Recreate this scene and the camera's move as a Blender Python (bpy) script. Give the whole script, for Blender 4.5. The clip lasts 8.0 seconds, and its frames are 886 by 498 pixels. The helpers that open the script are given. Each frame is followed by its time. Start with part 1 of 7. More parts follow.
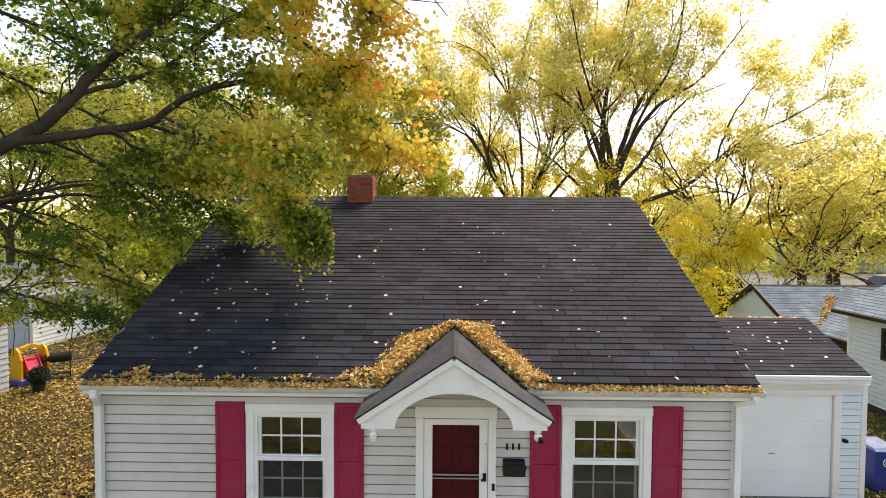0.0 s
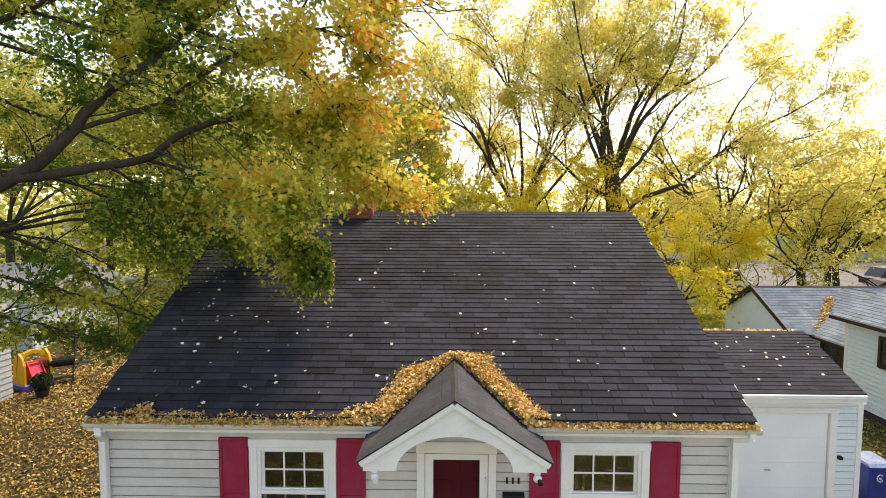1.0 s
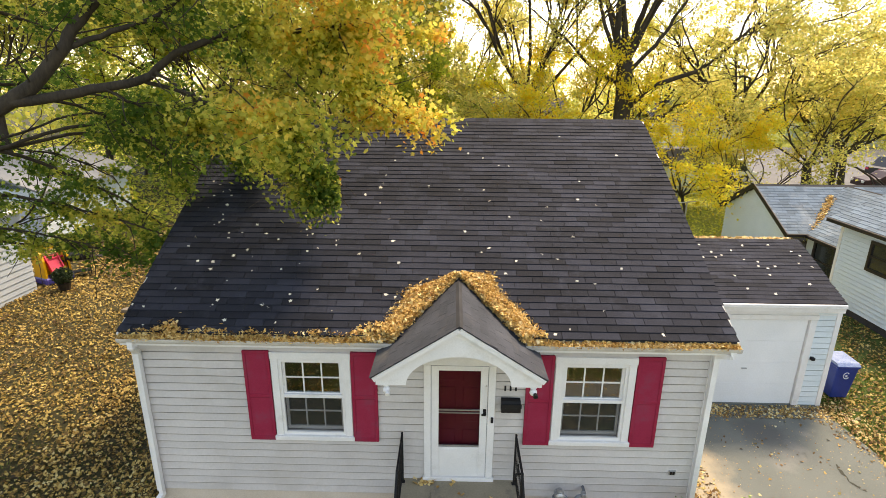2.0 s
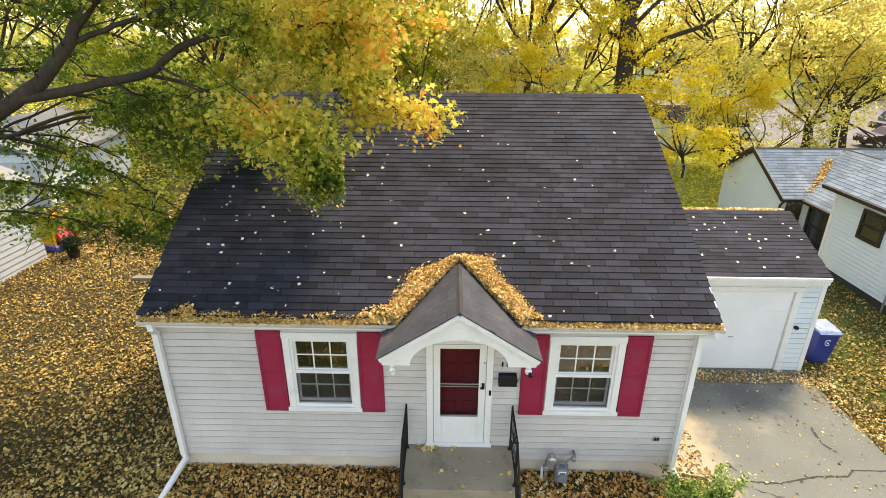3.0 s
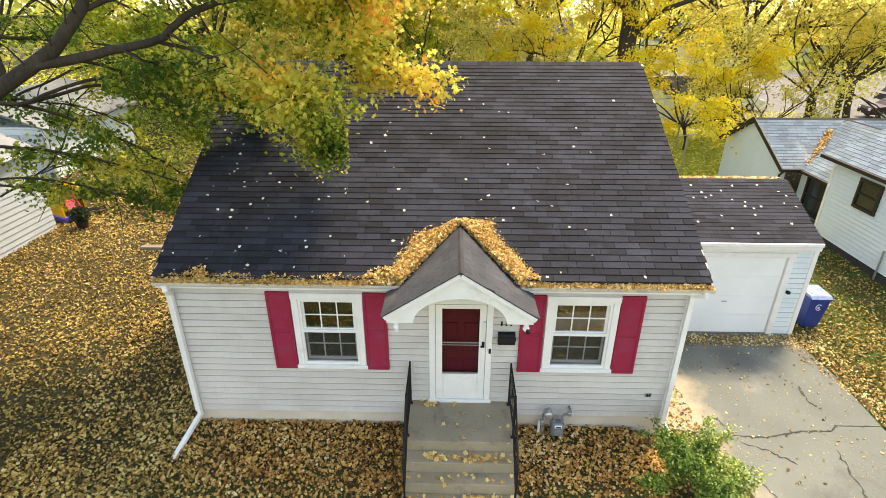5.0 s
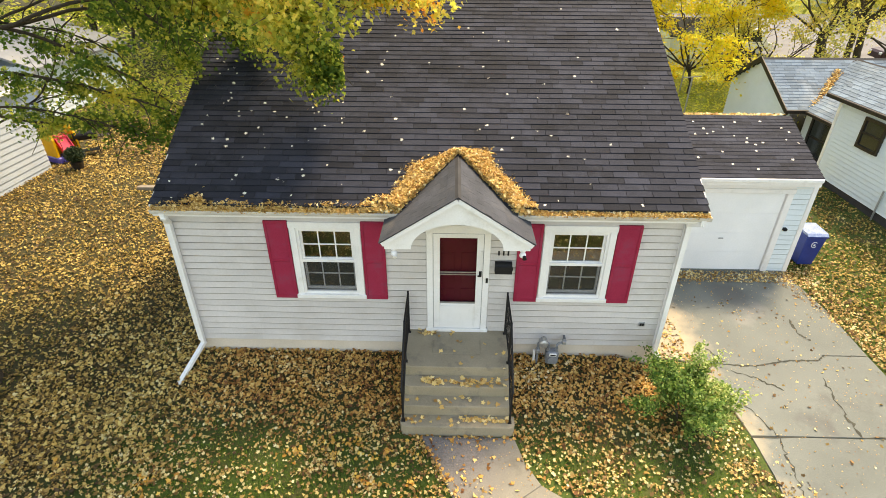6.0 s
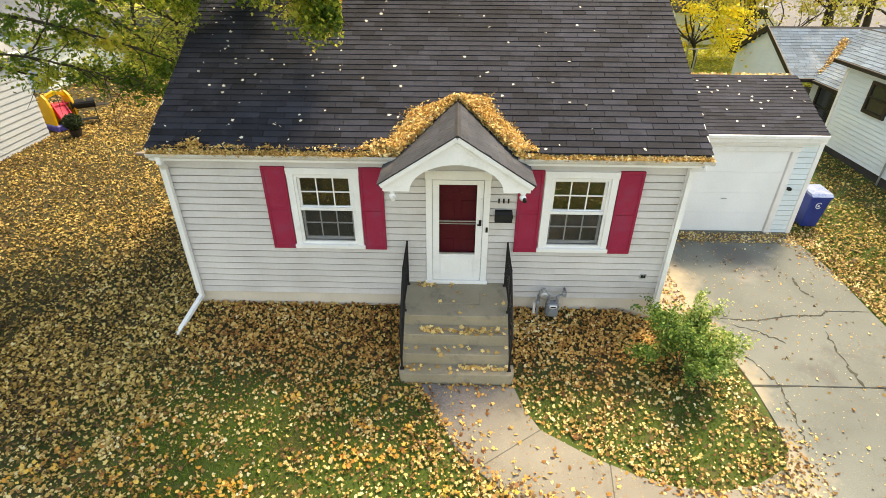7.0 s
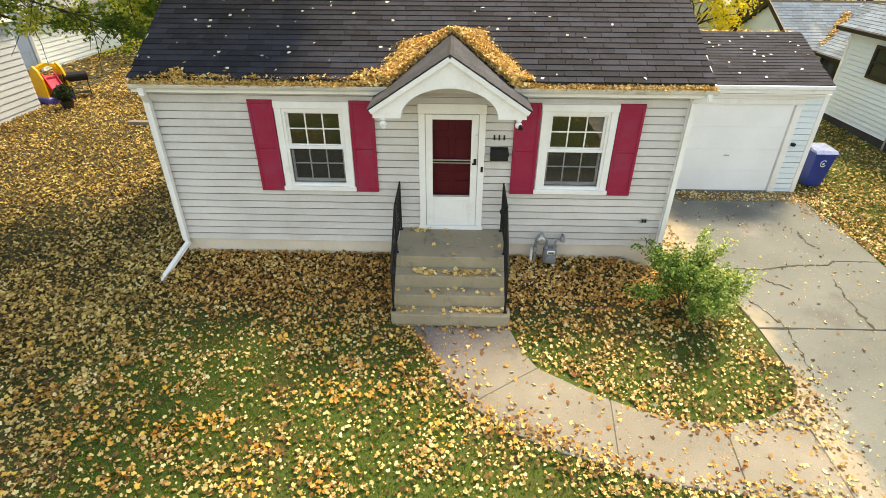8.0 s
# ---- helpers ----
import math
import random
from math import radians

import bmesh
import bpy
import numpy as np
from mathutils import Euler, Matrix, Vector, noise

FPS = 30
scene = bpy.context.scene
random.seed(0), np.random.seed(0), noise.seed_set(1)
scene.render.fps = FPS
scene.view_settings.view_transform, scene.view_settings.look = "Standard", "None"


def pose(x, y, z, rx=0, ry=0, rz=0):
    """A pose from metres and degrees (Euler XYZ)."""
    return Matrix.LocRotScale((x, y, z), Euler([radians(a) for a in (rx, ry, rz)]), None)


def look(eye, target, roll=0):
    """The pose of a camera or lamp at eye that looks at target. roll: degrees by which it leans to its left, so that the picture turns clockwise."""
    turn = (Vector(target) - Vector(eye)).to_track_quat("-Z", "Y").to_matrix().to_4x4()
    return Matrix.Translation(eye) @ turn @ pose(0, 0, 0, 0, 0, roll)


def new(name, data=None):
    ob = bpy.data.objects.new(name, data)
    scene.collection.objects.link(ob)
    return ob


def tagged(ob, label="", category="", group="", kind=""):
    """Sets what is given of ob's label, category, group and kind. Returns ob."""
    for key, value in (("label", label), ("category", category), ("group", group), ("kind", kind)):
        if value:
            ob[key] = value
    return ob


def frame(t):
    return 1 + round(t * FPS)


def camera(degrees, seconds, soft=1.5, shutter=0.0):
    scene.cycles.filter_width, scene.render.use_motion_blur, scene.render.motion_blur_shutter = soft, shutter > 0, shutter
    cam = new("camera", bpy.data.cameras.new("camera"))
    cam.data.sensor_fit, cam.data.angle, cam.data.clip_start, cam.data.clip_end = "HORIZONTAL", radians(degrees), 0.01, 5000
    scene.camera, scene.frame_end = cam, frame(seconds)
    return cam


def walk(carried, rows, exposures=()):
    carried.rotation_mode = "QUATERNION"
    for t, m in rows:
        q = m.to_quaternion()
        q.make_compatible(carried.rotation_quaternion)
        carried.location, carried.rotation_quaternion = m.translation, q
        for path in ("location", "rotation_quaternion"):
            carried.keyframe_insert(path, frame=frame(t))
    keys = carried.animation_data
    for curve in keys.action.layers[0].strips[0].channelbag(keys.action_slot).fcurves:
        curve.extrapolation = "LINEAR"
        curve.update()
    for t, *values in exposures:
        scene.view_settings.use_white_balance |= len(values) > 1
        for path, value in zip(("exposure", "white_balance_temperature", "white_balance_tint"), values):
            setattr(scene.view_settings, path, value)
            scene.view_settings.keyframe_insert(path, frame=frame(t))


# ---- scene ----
cam = camera(81.0, 8.0, 0.7)
PATH = [
    (0, (-0.067, -7.326, 5.783), (-0.103, -5.328, 5.708), 0.3),
    (0.5, (-0.076, -7.313, 6.188), (-0.11, -5.315, 6.111), 0.3),
    (1, (-0.082, -7.294, 6.557), (-0.116, -5.299, 6.418), 0.2),
    (1.5, (-0.102, -7.277, 6.937), (-0.137, -5.309, 6.585), 0.4),
    (2, (-0.153, -7.311, 7.272), (-0.188, -5.401, 6.68), 0.5),
    (2.2, (-0.145, -7.326, 7.399), (-0.182, -5.438, 6.74), 0.3),
    (3.3, (-0.172, -7.51, 8.154), (-0.204, -5.675, 7.358), 0.3),
    (3.5, (-0.152, -7.524, 8.328), (-0.189, -5.7, 7.508), 0.3),
    (4, (-0.184, -7.608, 8.617), (-0.223, -5.796, 7.77), 0.3),
    (4.2, (-0.212, -7.655, 8.59), (-0.247, -5.845, 7.74), 0.3),
    (5.3, (-0.139, -7.916, 7.616), (-0.179, -6.113, 6.752), 0.1),
    (5.5, (-0.138, -7.958, 7.536), (-0.174, -6.172, 6.635), 0.2),
    (6, (-0.12, -8.058, 7.491), (-0.154, -6.334, 6.477), 0.3),
    (6.5, (-0.099, -8.19, 7.364), (-0.137, -6.488, 6.313), 0.3),
    (7, (-0.062, -8.355, 6.799), (-0.103, -6.652, 5.751), 0.3),
    (7.5, (0.015, -8.496, 6.082), (-0.027, -6.786, 5.045), 0.3),
    (8, (0.068, -8.671, 5.64), (0.026, -6.957, 4.61), 0.3),
]
EXPOSURES = [(0.0, 1.50, 9000, 16), (1.5, 1.60, 9100, 14.5), (3.5, 2.0, 9300, 12), (6.0, 2.06, 9700, 10.5), (8.0, 1.98, 10100, 10)]
walk(cam, [(t, look(eye, target, roll)) for t, eye, target, roll in PATH], EXPOSURES)

# ---- sky, sun, exposure ----
world = bpy.data.worlds.new("sky")
scene.world = world
world.use_nodes = True
wn = world.node_tree.nodes
sky = wn.new("ShaderNodeTexSky")
sky.sky_type = "NISHITA"
sky.sun_disc = False
sky.sun_elevation, sky.sun_rotation = radians(57), radians(38)
sky.dust_density, sky.air_density, sky.ozone_density = 1.0, 1.0, 1.0
world.node_tree.links.new(sky.outputs[0], wn["Background"].inputs[0])
wn["Background"].inputs[1].default_value = 0.15
sun_data = bpy.data.lights.new("sun", "SUN")
sun_data.energy, sun_data.angle, sun_data.color = 1.5, radians(12), (1.0, 0.955, 0.885)
sun = new("sun", sun_data)
sun.matrix_world = look((8.38, 10.73, 20.97), (0, 0, 0))


# ---- materials ----
def nodes_of(name, rough=0.7, metal=0.0, spec=0.4):
    m = bpy.data.materials.new(name)
    m.use_nodes = True
    b = m.node_tree.nodes["Principled BSDF"]
    b.inputs["Roughness"].default_value, b.inputs["Metallic"].default_value = rough, metal
    b.inputs["Specular IOR Level"].default_value = spec
    return m, m.node_tree.nodes, m.node_tree.links, b


def place_node(n, l, stretch=(1, 1, 1)):
    geo, mp = n.new("ShaderNodeNewGeometry"), n.new("ShaderNodeMapping")
    mp.inputs["Scale"].default_value = stretch
    l.new(geo.outputs["Position"], mp.inputs["Vector"])
    return mp.outputs[0]


def noise_node(n, l, vec, scale, detail=4, rough=0.6):
    t = n.new("ShaderNodeTexNoise")
    t.inputs["Scale"].default_value, t.inputs["Detail"].default_value, t.inputs["Roughness"].default_value = scale, detail, rough
    l.new(vec, t.inputs["Vector"])
    return t.outputs["Fac"]


def ramp_node(n, l, fac, stops):
    r = n.new("ShaderNodeValToRGB")
    el = r.color_ramp.elements
    while len(el) < len(stops):
        el.new(0.5)
    for e, (p, c) in zip(el, stops):
        e.position, e.color = p, (*c, 1)
    l.new(fac, r.inputs[0])
    return r.outputs[0]


def mix_node(n, l, fac, a, b, kind="MIX"):
    x = n.new("ShaderNodeMix")
    x.data_type, x.blend_type = "RGBA", kind
    for sock, v in ((x.inputs[0], fac), (x.inputs[6], a), (x.inputs[7], b)):
        if isinstance(v, (int, float)):
            sock.default_value = v
        elif isinstance(v, tuple):
            sock.default_value = (*v, 1)
        else:
            l.new(v, sock)
    return x.outputs[2]


def math_node(n, l, op, a, b=0.0):
    x = n.new("ShaderNodeMath")
    x.operation = op
    for sock, v in zip(x.inputs, (a, b)):
        if isinstance(v, (int, float)):
            sock.default_value = v
        else:
            l.new(v, sock)
    return x.outputs[0]


def piece_random(n, l):
    """One number for each piece, whether an object of its own or an island of a joined mesh."""
    a, b = n.new("ShaderNodeObjectInfo"), n.new("ShaderNodeNewGeometry")
    s = math_node(n, l, "ADD", a.outputs["Random"], b.outputs["Random Per Island"])
    return math_node(n, l, "FRACT", s)


def bump_node(n, l, b, height, strength, distance=0.01):
    x = n.new("ShaderNodeBump")
    x.inputs["Strength"].default_value, x.inputs["Distance"].default_value = strength, distance
    l.new(height, x.inputs["Height"])
    l.new(x.outputs[0], b.inputs["Normal"])


def surface(name, dark, light, coarse=1.5, fine=40, rough=0.7, metal=0.0, spec=0.4, bump=0.15, vary=0.0, stretch=(1, 1, 1), stain=None, stain_scale=0.6, stain_at=(0.5, 0.7)):
    """A surface with a coarse and a fine variation between two colours, stains of a third, and pieces that differ."""
    m, n, l, b = nodes_of(name, rough, metal, spec)
    p = place_node(n, l, stretch)
    big, small = noise_node(n, l, p, coarse), noise_node(n, l, p, fine)
    f = math_node(n, l, "ADD", math_node(n, l, "MULTIPLY", big, 0.55), math_node(n, l, "MULTIPLY", small, 0.45))
    col = ramp_node(n, l, f, [(0.33, dark), (0.67, light)])
    if vary:
        v = ramp_node(n, l, piece_random(n, l), [(0, (1 - vary,) * 3), (1, (1 + vary,) * 3)])
        col = mix_node(n, l, 1.0, col, v, "MULTIPLY")
    if stain:
        s = ramp_node(n, l, noise_node(n, l, place_node(n, l), stain_scale, 6, 0.7), [(stain_at[0], (0, 0, 0)), (stain_at[1], (1, 1, 1))])
        col = mix_node(n, l, s, col, stain)
    l.new(col, b.inputs["Base Color"])
    if bump:
        bump_node(n, l, b, small, bump)
    return m


def leaf_material(name, stops, patch=0.5, patch_scale=0.7, lean=None, through_light=0.35, rough=0.55):
    """Leaves that differ one by one and in patches; lean: (start, end) along x between which the later colours gain."""
    m, n, l, b = nodes_of(name, rough, 0, 0.3)
    geo = n.new("ShaderNodeNewGeometry")
    r = geo.outputs["Random Per Island"]
    big = noise_node(n, l, place_node(n, l), patch_scale, 3)
    big = math_node(n, l, "MULTIPLY", math_node(n, l, "SUBTRACT", big, 0.5), 2.2 * patch)
    f = math_node(n, l, "ADD", math_node(n, l, "MULTIPLY", r, 1 - 0.5 * patch), big)
    if lean:
        sep = n.new("ShaderNodeSeparateXYZ")
        l.new(geo.outputs["Position"], sep.inputs[0])
        mr = n.new("ShaderNodeMapRange")
        mr.inputs[1].default_value, mr.inputs[2].default_value = lean[0], lean[1]
        mr.inputs[3].default_value, mr.inputs[4].default_value = -0.20, 0.40
        l.new(sep.outputs["X"], mr.inputs[0])
        f = math_node(n, l, "ADD", f, mr.outputs[0])
    col = ramp_node(n, l, f, stops)
    l.new(col, b.inputs["Base Color"])
    tr, mx = n.new("ShaderNodeBsdfTranslucent"), n.new("ShaderNodeMixShader")
    l.new(col, tr.inputs["Color"])
    mx.inputs[0].default_value = through_light
    out = n["Material Output"]
    l.new(b.outputs[0], mx.inputs[1]), l.new(tr.outputs[0], mx.inputs[2]), l.new(mx.outputs[0], out.inputs[0])
    return m


def glass_material(name, tint=(0.9, 0.95, 0.95), gloss=0.0, mirror=0.9):
    m = bpy.data.materials.new(name)
    m.use_nodes = True
    n, l = m.node_tree.nodes, m.node_tree.links
    n.remove(n["Principled BSDF"])
    t, g, mx = n.new("ShaderNodeBsdfTransparent"), n.new("ShaderNodeBsdfGlossy"), n.new("ShaderNodeMixShader")
    lw = n.new("ShaderNodeLayerWeight")
    lw.inputs[0].default_value = 0.35
    t.inputs[0].default_value = (*tint, 1)
    g.inputs["Roughness"].default_value = 0.02
    l.new(math_node(n, l, "ADD", math_node(n, l, "MULTIPLY", lw.outputs["Fresnel"], mirror), gloss), mx.inputs[0])
    l.new(t.outputs[0], mx.inputs[1]), l.new(g.outputs[0], mx.inputs[2]), l.new(mx.outputs[0], n["Material Output"].inputs[0])
    return m


def screen_material(name, colour, cover):
    m = bpy.data.materials.new(name)
    m.use_nodes = True
    n, l = m.node_tree.nodes, m.node_tree.links
    t, mx = n.new("ShaderNodeBsdfTransparent"), n.new("ShaderNodeMixShader")
    b = n["Principled BSDF"]
    b.inputs["Base Color"].default_value, b.inputs["Roughness"].default_value = (*colour, 1), 0.8
    mx.inputs[0].default_value = cover
    l.new(t.outputs[0], mx.inputs[1]), l.new(b.outputs[0], mx.inputs[2]), l.new(mx.outputs[0], n["Material Output"].inputs[0])
    return m


SIDING = surface("white_siding", (0.475, 0.446, 0.430), (0.575, 0.541, 0.522), 1.2, 30, 0.5, vary=0.05, bump=0.05, stain=(0.42, 0.385, 0.355), stain_scale=0.9, stain_at=(0.5, 0.8))
NEIGHBOUR_SIDING = surface("neighbour_siding", (0.58, 0.66, 0.70), (0.67, 0.75, 0.79), 1.0, 25, 0.5, bump=0.05, stain=(0.52, 0.54, 0.55), stain_at=(0.55, 0.85))
TRIM = surface("white_trim", (0.70, 0.69, 0.68), (0.82, 0.81, 0.80), 2.5, 50, 0.4, bump=0.05, stain=(0.52, 0.49, 0.45), stain_scale=1.8, stain_at=(0.58, 0.85))
LEFT_SIDING = surface("grey_white_siding", (0.35, 0.40, 0.45), (0.44, 0.49, 0.54), 1.0, 25, 0.6, bump=0.05, stain=(0.38, 0.38, 0.38), stain_at=(0.55, 0.85))
GUTTER = surface("gutter_metal", (0.48, 0.45, 0.41), (0.66, 0.63, 0.58), 2.0, 40, 0.5, bump=0.05, stain=(0.36, 0.32, 0.27), stain_scale=2.2, stain_at=(0.52, 0.75))
SHUTTER = surface("crimson_paint", (0.26, 0.015, 0.041), (0.35, 0.025, 0.062), 2.5, 60, 0.65, spec=0.15, bump=0.08, stain=(0.24, 0.04, 0.07), stain_scale=2.5)
SHINGLE = surface("charcoal_shingle", (0.0088, 0.0100, 0.0148), (0.0295, 0.0325, 0.0465), 0.9, 160, 0.84, spec=0.22, bump=0.5, vary=0.45, stain=(0.047, 0.052, 0.070), stain_scale=1.3, stain_at=(0.56, 0.8))
PORCH_SHINGLE = surface("grey_shingle", (0.036, 0.039, 0.046), (0.078, 0.083, 0.096), 1.5, 160, 0.9, spec=0.2, bump=0.5, vary=0.10, stain=(0.11, 0.105, 0.10), stain_scale=1.6, stain_at=(0.55, 0.8))
BLUE_SHINGLE = surface("blue_grey_shingle", (0.085, 0.125, 0.165), (0.17, 0.235, 0.29), 0.8, 60, 0.8, bump=0.4, vary=0.22, stain=(0.33, 0.36, 0.36), stain_at=(0.55, 0.8))
PALE_SHINGLE = surface("pale_grey_shingle", (0.18, 0.19, 0.20), (0.28, 0.29, 0.30), 0.9, 60, 0.9, spec=0.2, bump=0.4, stain=(0.26, 0.24, 0.20), stain_scale=0.9, stain_at=(0.55, 0.8))
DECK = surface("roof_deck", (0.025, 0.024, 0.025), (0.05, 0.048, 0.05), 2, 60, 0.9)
CONCRETE = surface("concrete", (0.160, 0.142, 0.111), (0.255, 0.226, 0.180), 0.8, 45, 0.9, spec=0.2, bump=0.35, stain=(0.11, 0.10, 0.085), stain_scale=1.1, stain_at=(0.56, 0.78))


def walk_material():
    """Tan walk slabs with the house's shade painted as a grey-violet patch before the steps."""
    m = surface("walk_concrete", (0.165, 0.152, 0.122), (0.285, 0.262, 0.212), 0.8, 60, 0.9, spec=0.2, bump=0.35, stain=(0.11, 0.10, 0.085), stain_scale=1.1, stain_at=(0.56, 0.78))
    n, l = m.node_tree.nodes, m.node_tree.links
    b = n["Principled BSDF"]
    col = b.inputs["Base Color"].links[0].from_socket
    p = place_node(n, l)
    d = n.new("ShaderNodeVectorMath")
    d.operation = "DISTANCE"
    l.new(p, d.inputs[0])
    d.inputs[1].default_value = (-0.1, -2.0, 0.0)
    f = math_node(n, l, "ADD", d.outputs["Value"], math_node(n, l, "MULTIPLY", noise_node(n, l, p, 2.2, 5), 0.9))
    # House shade by the steps, put into the slab colour.
    greyed = ramp_node(n, l, math_node(n, l, "DIVIDE", f, 2.0), [(0.45, (1, 1, 1)), (0.85, (0, 0, 0))])
    grain = ramp_node(n, l, noise_node(n, l, p, 40, 4), [(0.35, (0.085, 0.078, 0.082)), (0.65, (0.17, 0.158, 0.16))])
    l.new(mix_node(n, l, math_node(n, l, "MULTIPLY", greyed, 0.85), col, grain), b.inputs["Base Color"])
    return m


WALK = walk_material()


def drive_material():
    """Pale worn concrete, darker before the garage, with a light streak and a sunlit tan house-side edge painted in."""
    m = surface("driveway_concrete", (0.112, 0.122, 0.109), (0.194, 0.207, 0.185), 0.5, 55, 0.9, spec=0.2, bump=0.35, stain=(0.095, 0.09, 0.085), stain_scale=0.42, stain_at=(0.58, 0.75))
    n, l = m.node_tree.nodes, m.node_tree.links
    b = n["Principled BSDF"]
    col = b.inputs["Base Color"].links[0].from_socket
    p = place_node(n, l)
    warp = noise_node(n, l, p, 1.6, 5)

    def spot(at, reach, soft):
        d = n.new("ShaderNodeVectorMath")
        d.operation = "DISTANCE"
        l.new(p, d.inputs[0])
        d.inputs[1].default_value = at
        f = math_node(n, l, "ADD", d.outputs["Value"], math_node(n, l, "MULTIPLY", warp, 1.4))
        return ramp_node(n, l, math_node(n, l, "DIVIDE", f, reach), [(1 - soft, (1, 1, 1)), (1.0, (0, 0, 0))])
    # Dark patch before the garage.
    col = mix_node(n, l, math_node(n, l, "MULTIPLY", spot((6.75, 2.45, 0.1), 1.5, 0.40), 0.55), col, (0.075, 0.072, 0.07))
    # Pale diagonal streak of reflected light, painted as four overlapping spots.
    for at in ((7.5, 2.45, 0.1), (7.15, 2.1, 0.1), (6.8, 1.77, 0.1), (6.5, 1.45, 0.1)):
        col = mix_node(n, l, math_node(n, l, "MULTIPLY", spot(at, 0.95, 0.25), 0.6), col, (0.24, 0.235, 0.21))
    sep = n.new("ShaderNodeSeparateXYZ")
    l.new(p, sep.inputs[0])
    edge = math_node(n, l, "ADD", sep.outputs["X"], math_node(n, l, "MULTIPLY", warp, 1.5))
    # Tan edge along the house; its brightness paints a patch of sun.
    sunny_edge = ramp_node(n, l, math_node(n, l, "DIVIDE", edge, 10.0), [(0.570, (1, 1, 1)), (0.625, (0, 0, 0))])
    col = mix_node(n, l, math_node(n, l, "MULTIPLY", sunny_edge, 0.85), col, (0.41, 0.345, 0.245))
    l.new(col, b.inputs["Base Color"])
    return m


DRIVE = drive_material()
STEP = surface("step_concrete", (0.235, 0.198, 0.137), (0.36, 0.305, 0.218), 1.2, 45, 0.9, spec=0.2, bump=0.35, stain=(0.15, 0.135, 0.115), stain_scale=2.0, stain_at=(0.55, 0.75))
CRACK = surface("crack_dirt", (0.025, 0.026, 0.02), (0.07, 0.068, 0.05), 3, 60, 0.95)
FOUNDATION = surface("foundation_parge", (0.50, 0.43, 0.35), (0.66, 0.58, 0.49), 1.3, 40, 0.9, bump=0.3)
DARK_FOUNDATION = surface("dark_foundation", (0.03, 0.028, 0.03), (0.07, 0.06, 0.06), 1.3, 30, 0.9)
IRON = surface("black_iron", (0.006, 0.006, 0.007), (0.016, 0.015, 0.015), 4, 60, 0.6, spec=0.25)
BLACK = surface("black_enamel", (0.008, 0.008, 0.009), (0.016, 0.016, 0.017), 4, 60, 0.55, spec=0.25)
BROWN = surface("dark_brown_paint", (0.014, 0.011, 0.010), (0.034, 0.025, 0.021), 3, 40, 0.5)
DOOR_RED = surface("dark_red_door", (0.13, 0.007, 0.020), (0.18, 0.011, 0.029), 2, 40, 0.4)
METAL = surface("galvanised_metal", (0.30, 0.31, 0.32), (0.48, 0.49, 0.50), 5, 60, 0.4, metal=0.7)
METER_GREY = surface("meter_grey", (0.13, 0.14, 0.155), (0.22, 0.235, 0.25), 5, 60, 0.5)
BIN_BLUE = surface("blue_plastic", (0.008, 0.025, 0.16), (0.014, 0.045, 0.24), 3, 50, 0.4)
LID_BLUE = surface("pale_blue_lid", (0.10, 0.16, 0.32), (0.30, 0.36, 0.50), 5, 40, 0.25, spec=0.6)
BIN_LID = surface("pale_lid", (0.45, 0.48, 0.55), (0.8, 0.82, 0.85), 6, 40, 0.4)
BRICK = surface("red_brick", (0.24, 0.055, 0.035), (0.38, 0.10, 0.065), 6, 80, 0.85, bump=0.4, vary=0.25)
MORTAR = surface("mortar", (0.17, 0.12, 0.10), (0.25, 0.19, 0.16), 6, 80, 0.9)
BARK = surface("bark", (0.022, 0.017, 0.013), (0.075, 0.058, 0.043), 3, 30, 0.95, bump=0.9, stretch=(1, 1, 0.3))
INNER = surface("room_plaster", (0.16, 0.15, 0.14), (0.22, 0.21, 0.2), 1, 20, 0.9)
ROOM_FLOOR = surface("room_floor", (0.08, 0.05, 0.03), (0.14, 0.09, 0.05), 2, 30, 0.6)
GARAGE_WHITE = surface("garage_door_white", (0.72, 0.74, 0.75), (0.84, 0.85, 0.86), 0.9, 30, 0.45, bump=0.04, stain=(0.62, 0.60, 0.56), stain_at=(0.6, 0.85))
TOY_YELLOW = surface("yellow_plastic", (0.60, 0.30, 0.01), (0.75, 0.42, 0.02), 3, 40, 0.4)
TOY_RED = surface("red_plastic", (0.55, 0.02, 0.06), (0.70, 0.05, 0.10), 3, 40, 0.4)
TOY_BLUE = surface("purple_plastic", (0.06, 0.05, 0.28), (0.10, 0.08, 0.38), 3, 40, 0.4)
PALE_BLUE = surface("pale_blue_paint", (0.42, 0.48, 0.56), (0.52, 0.58, 0.66), 2, 40, 0.5)
TIMBER = surface("weathered_timber", (0.16, 0.13, 0.10), (0.30, 0.26, 0.21), 2, 40, 0.9, stretch=(0.4, 4, 4), bump=0.4)
ASPHALT = surface("asphalt", (0.12, 0.115, 0.11), (0.20, 0.19, 0.18), 0.3, 30, 0.95, bump=0.3)
TYRE = surface("tyre_rubber", (0.012, 0.012, 0.012), (0.025, 0.025, 0.025), 6, 60, 0.8)
CAR_DARK = surface("dark_car_paint", (0.01, 0.012, 0.018), (0.02, 0.022, 0.03), 1, 40, 0.42, spec=0.4)
CAR_MAROON = surface("maroon_car_paint", (0.022, 0.005, 0.008), (0.035, 0.008, 0.012), 1, 40, 0.5, spec=0.25)
CAR_WHITE = surface("white_car_paint", (0.65, 0.65, 0.64), (0.75, 0.75, 0.74), 1, 40, 0.25, spec=0.6)
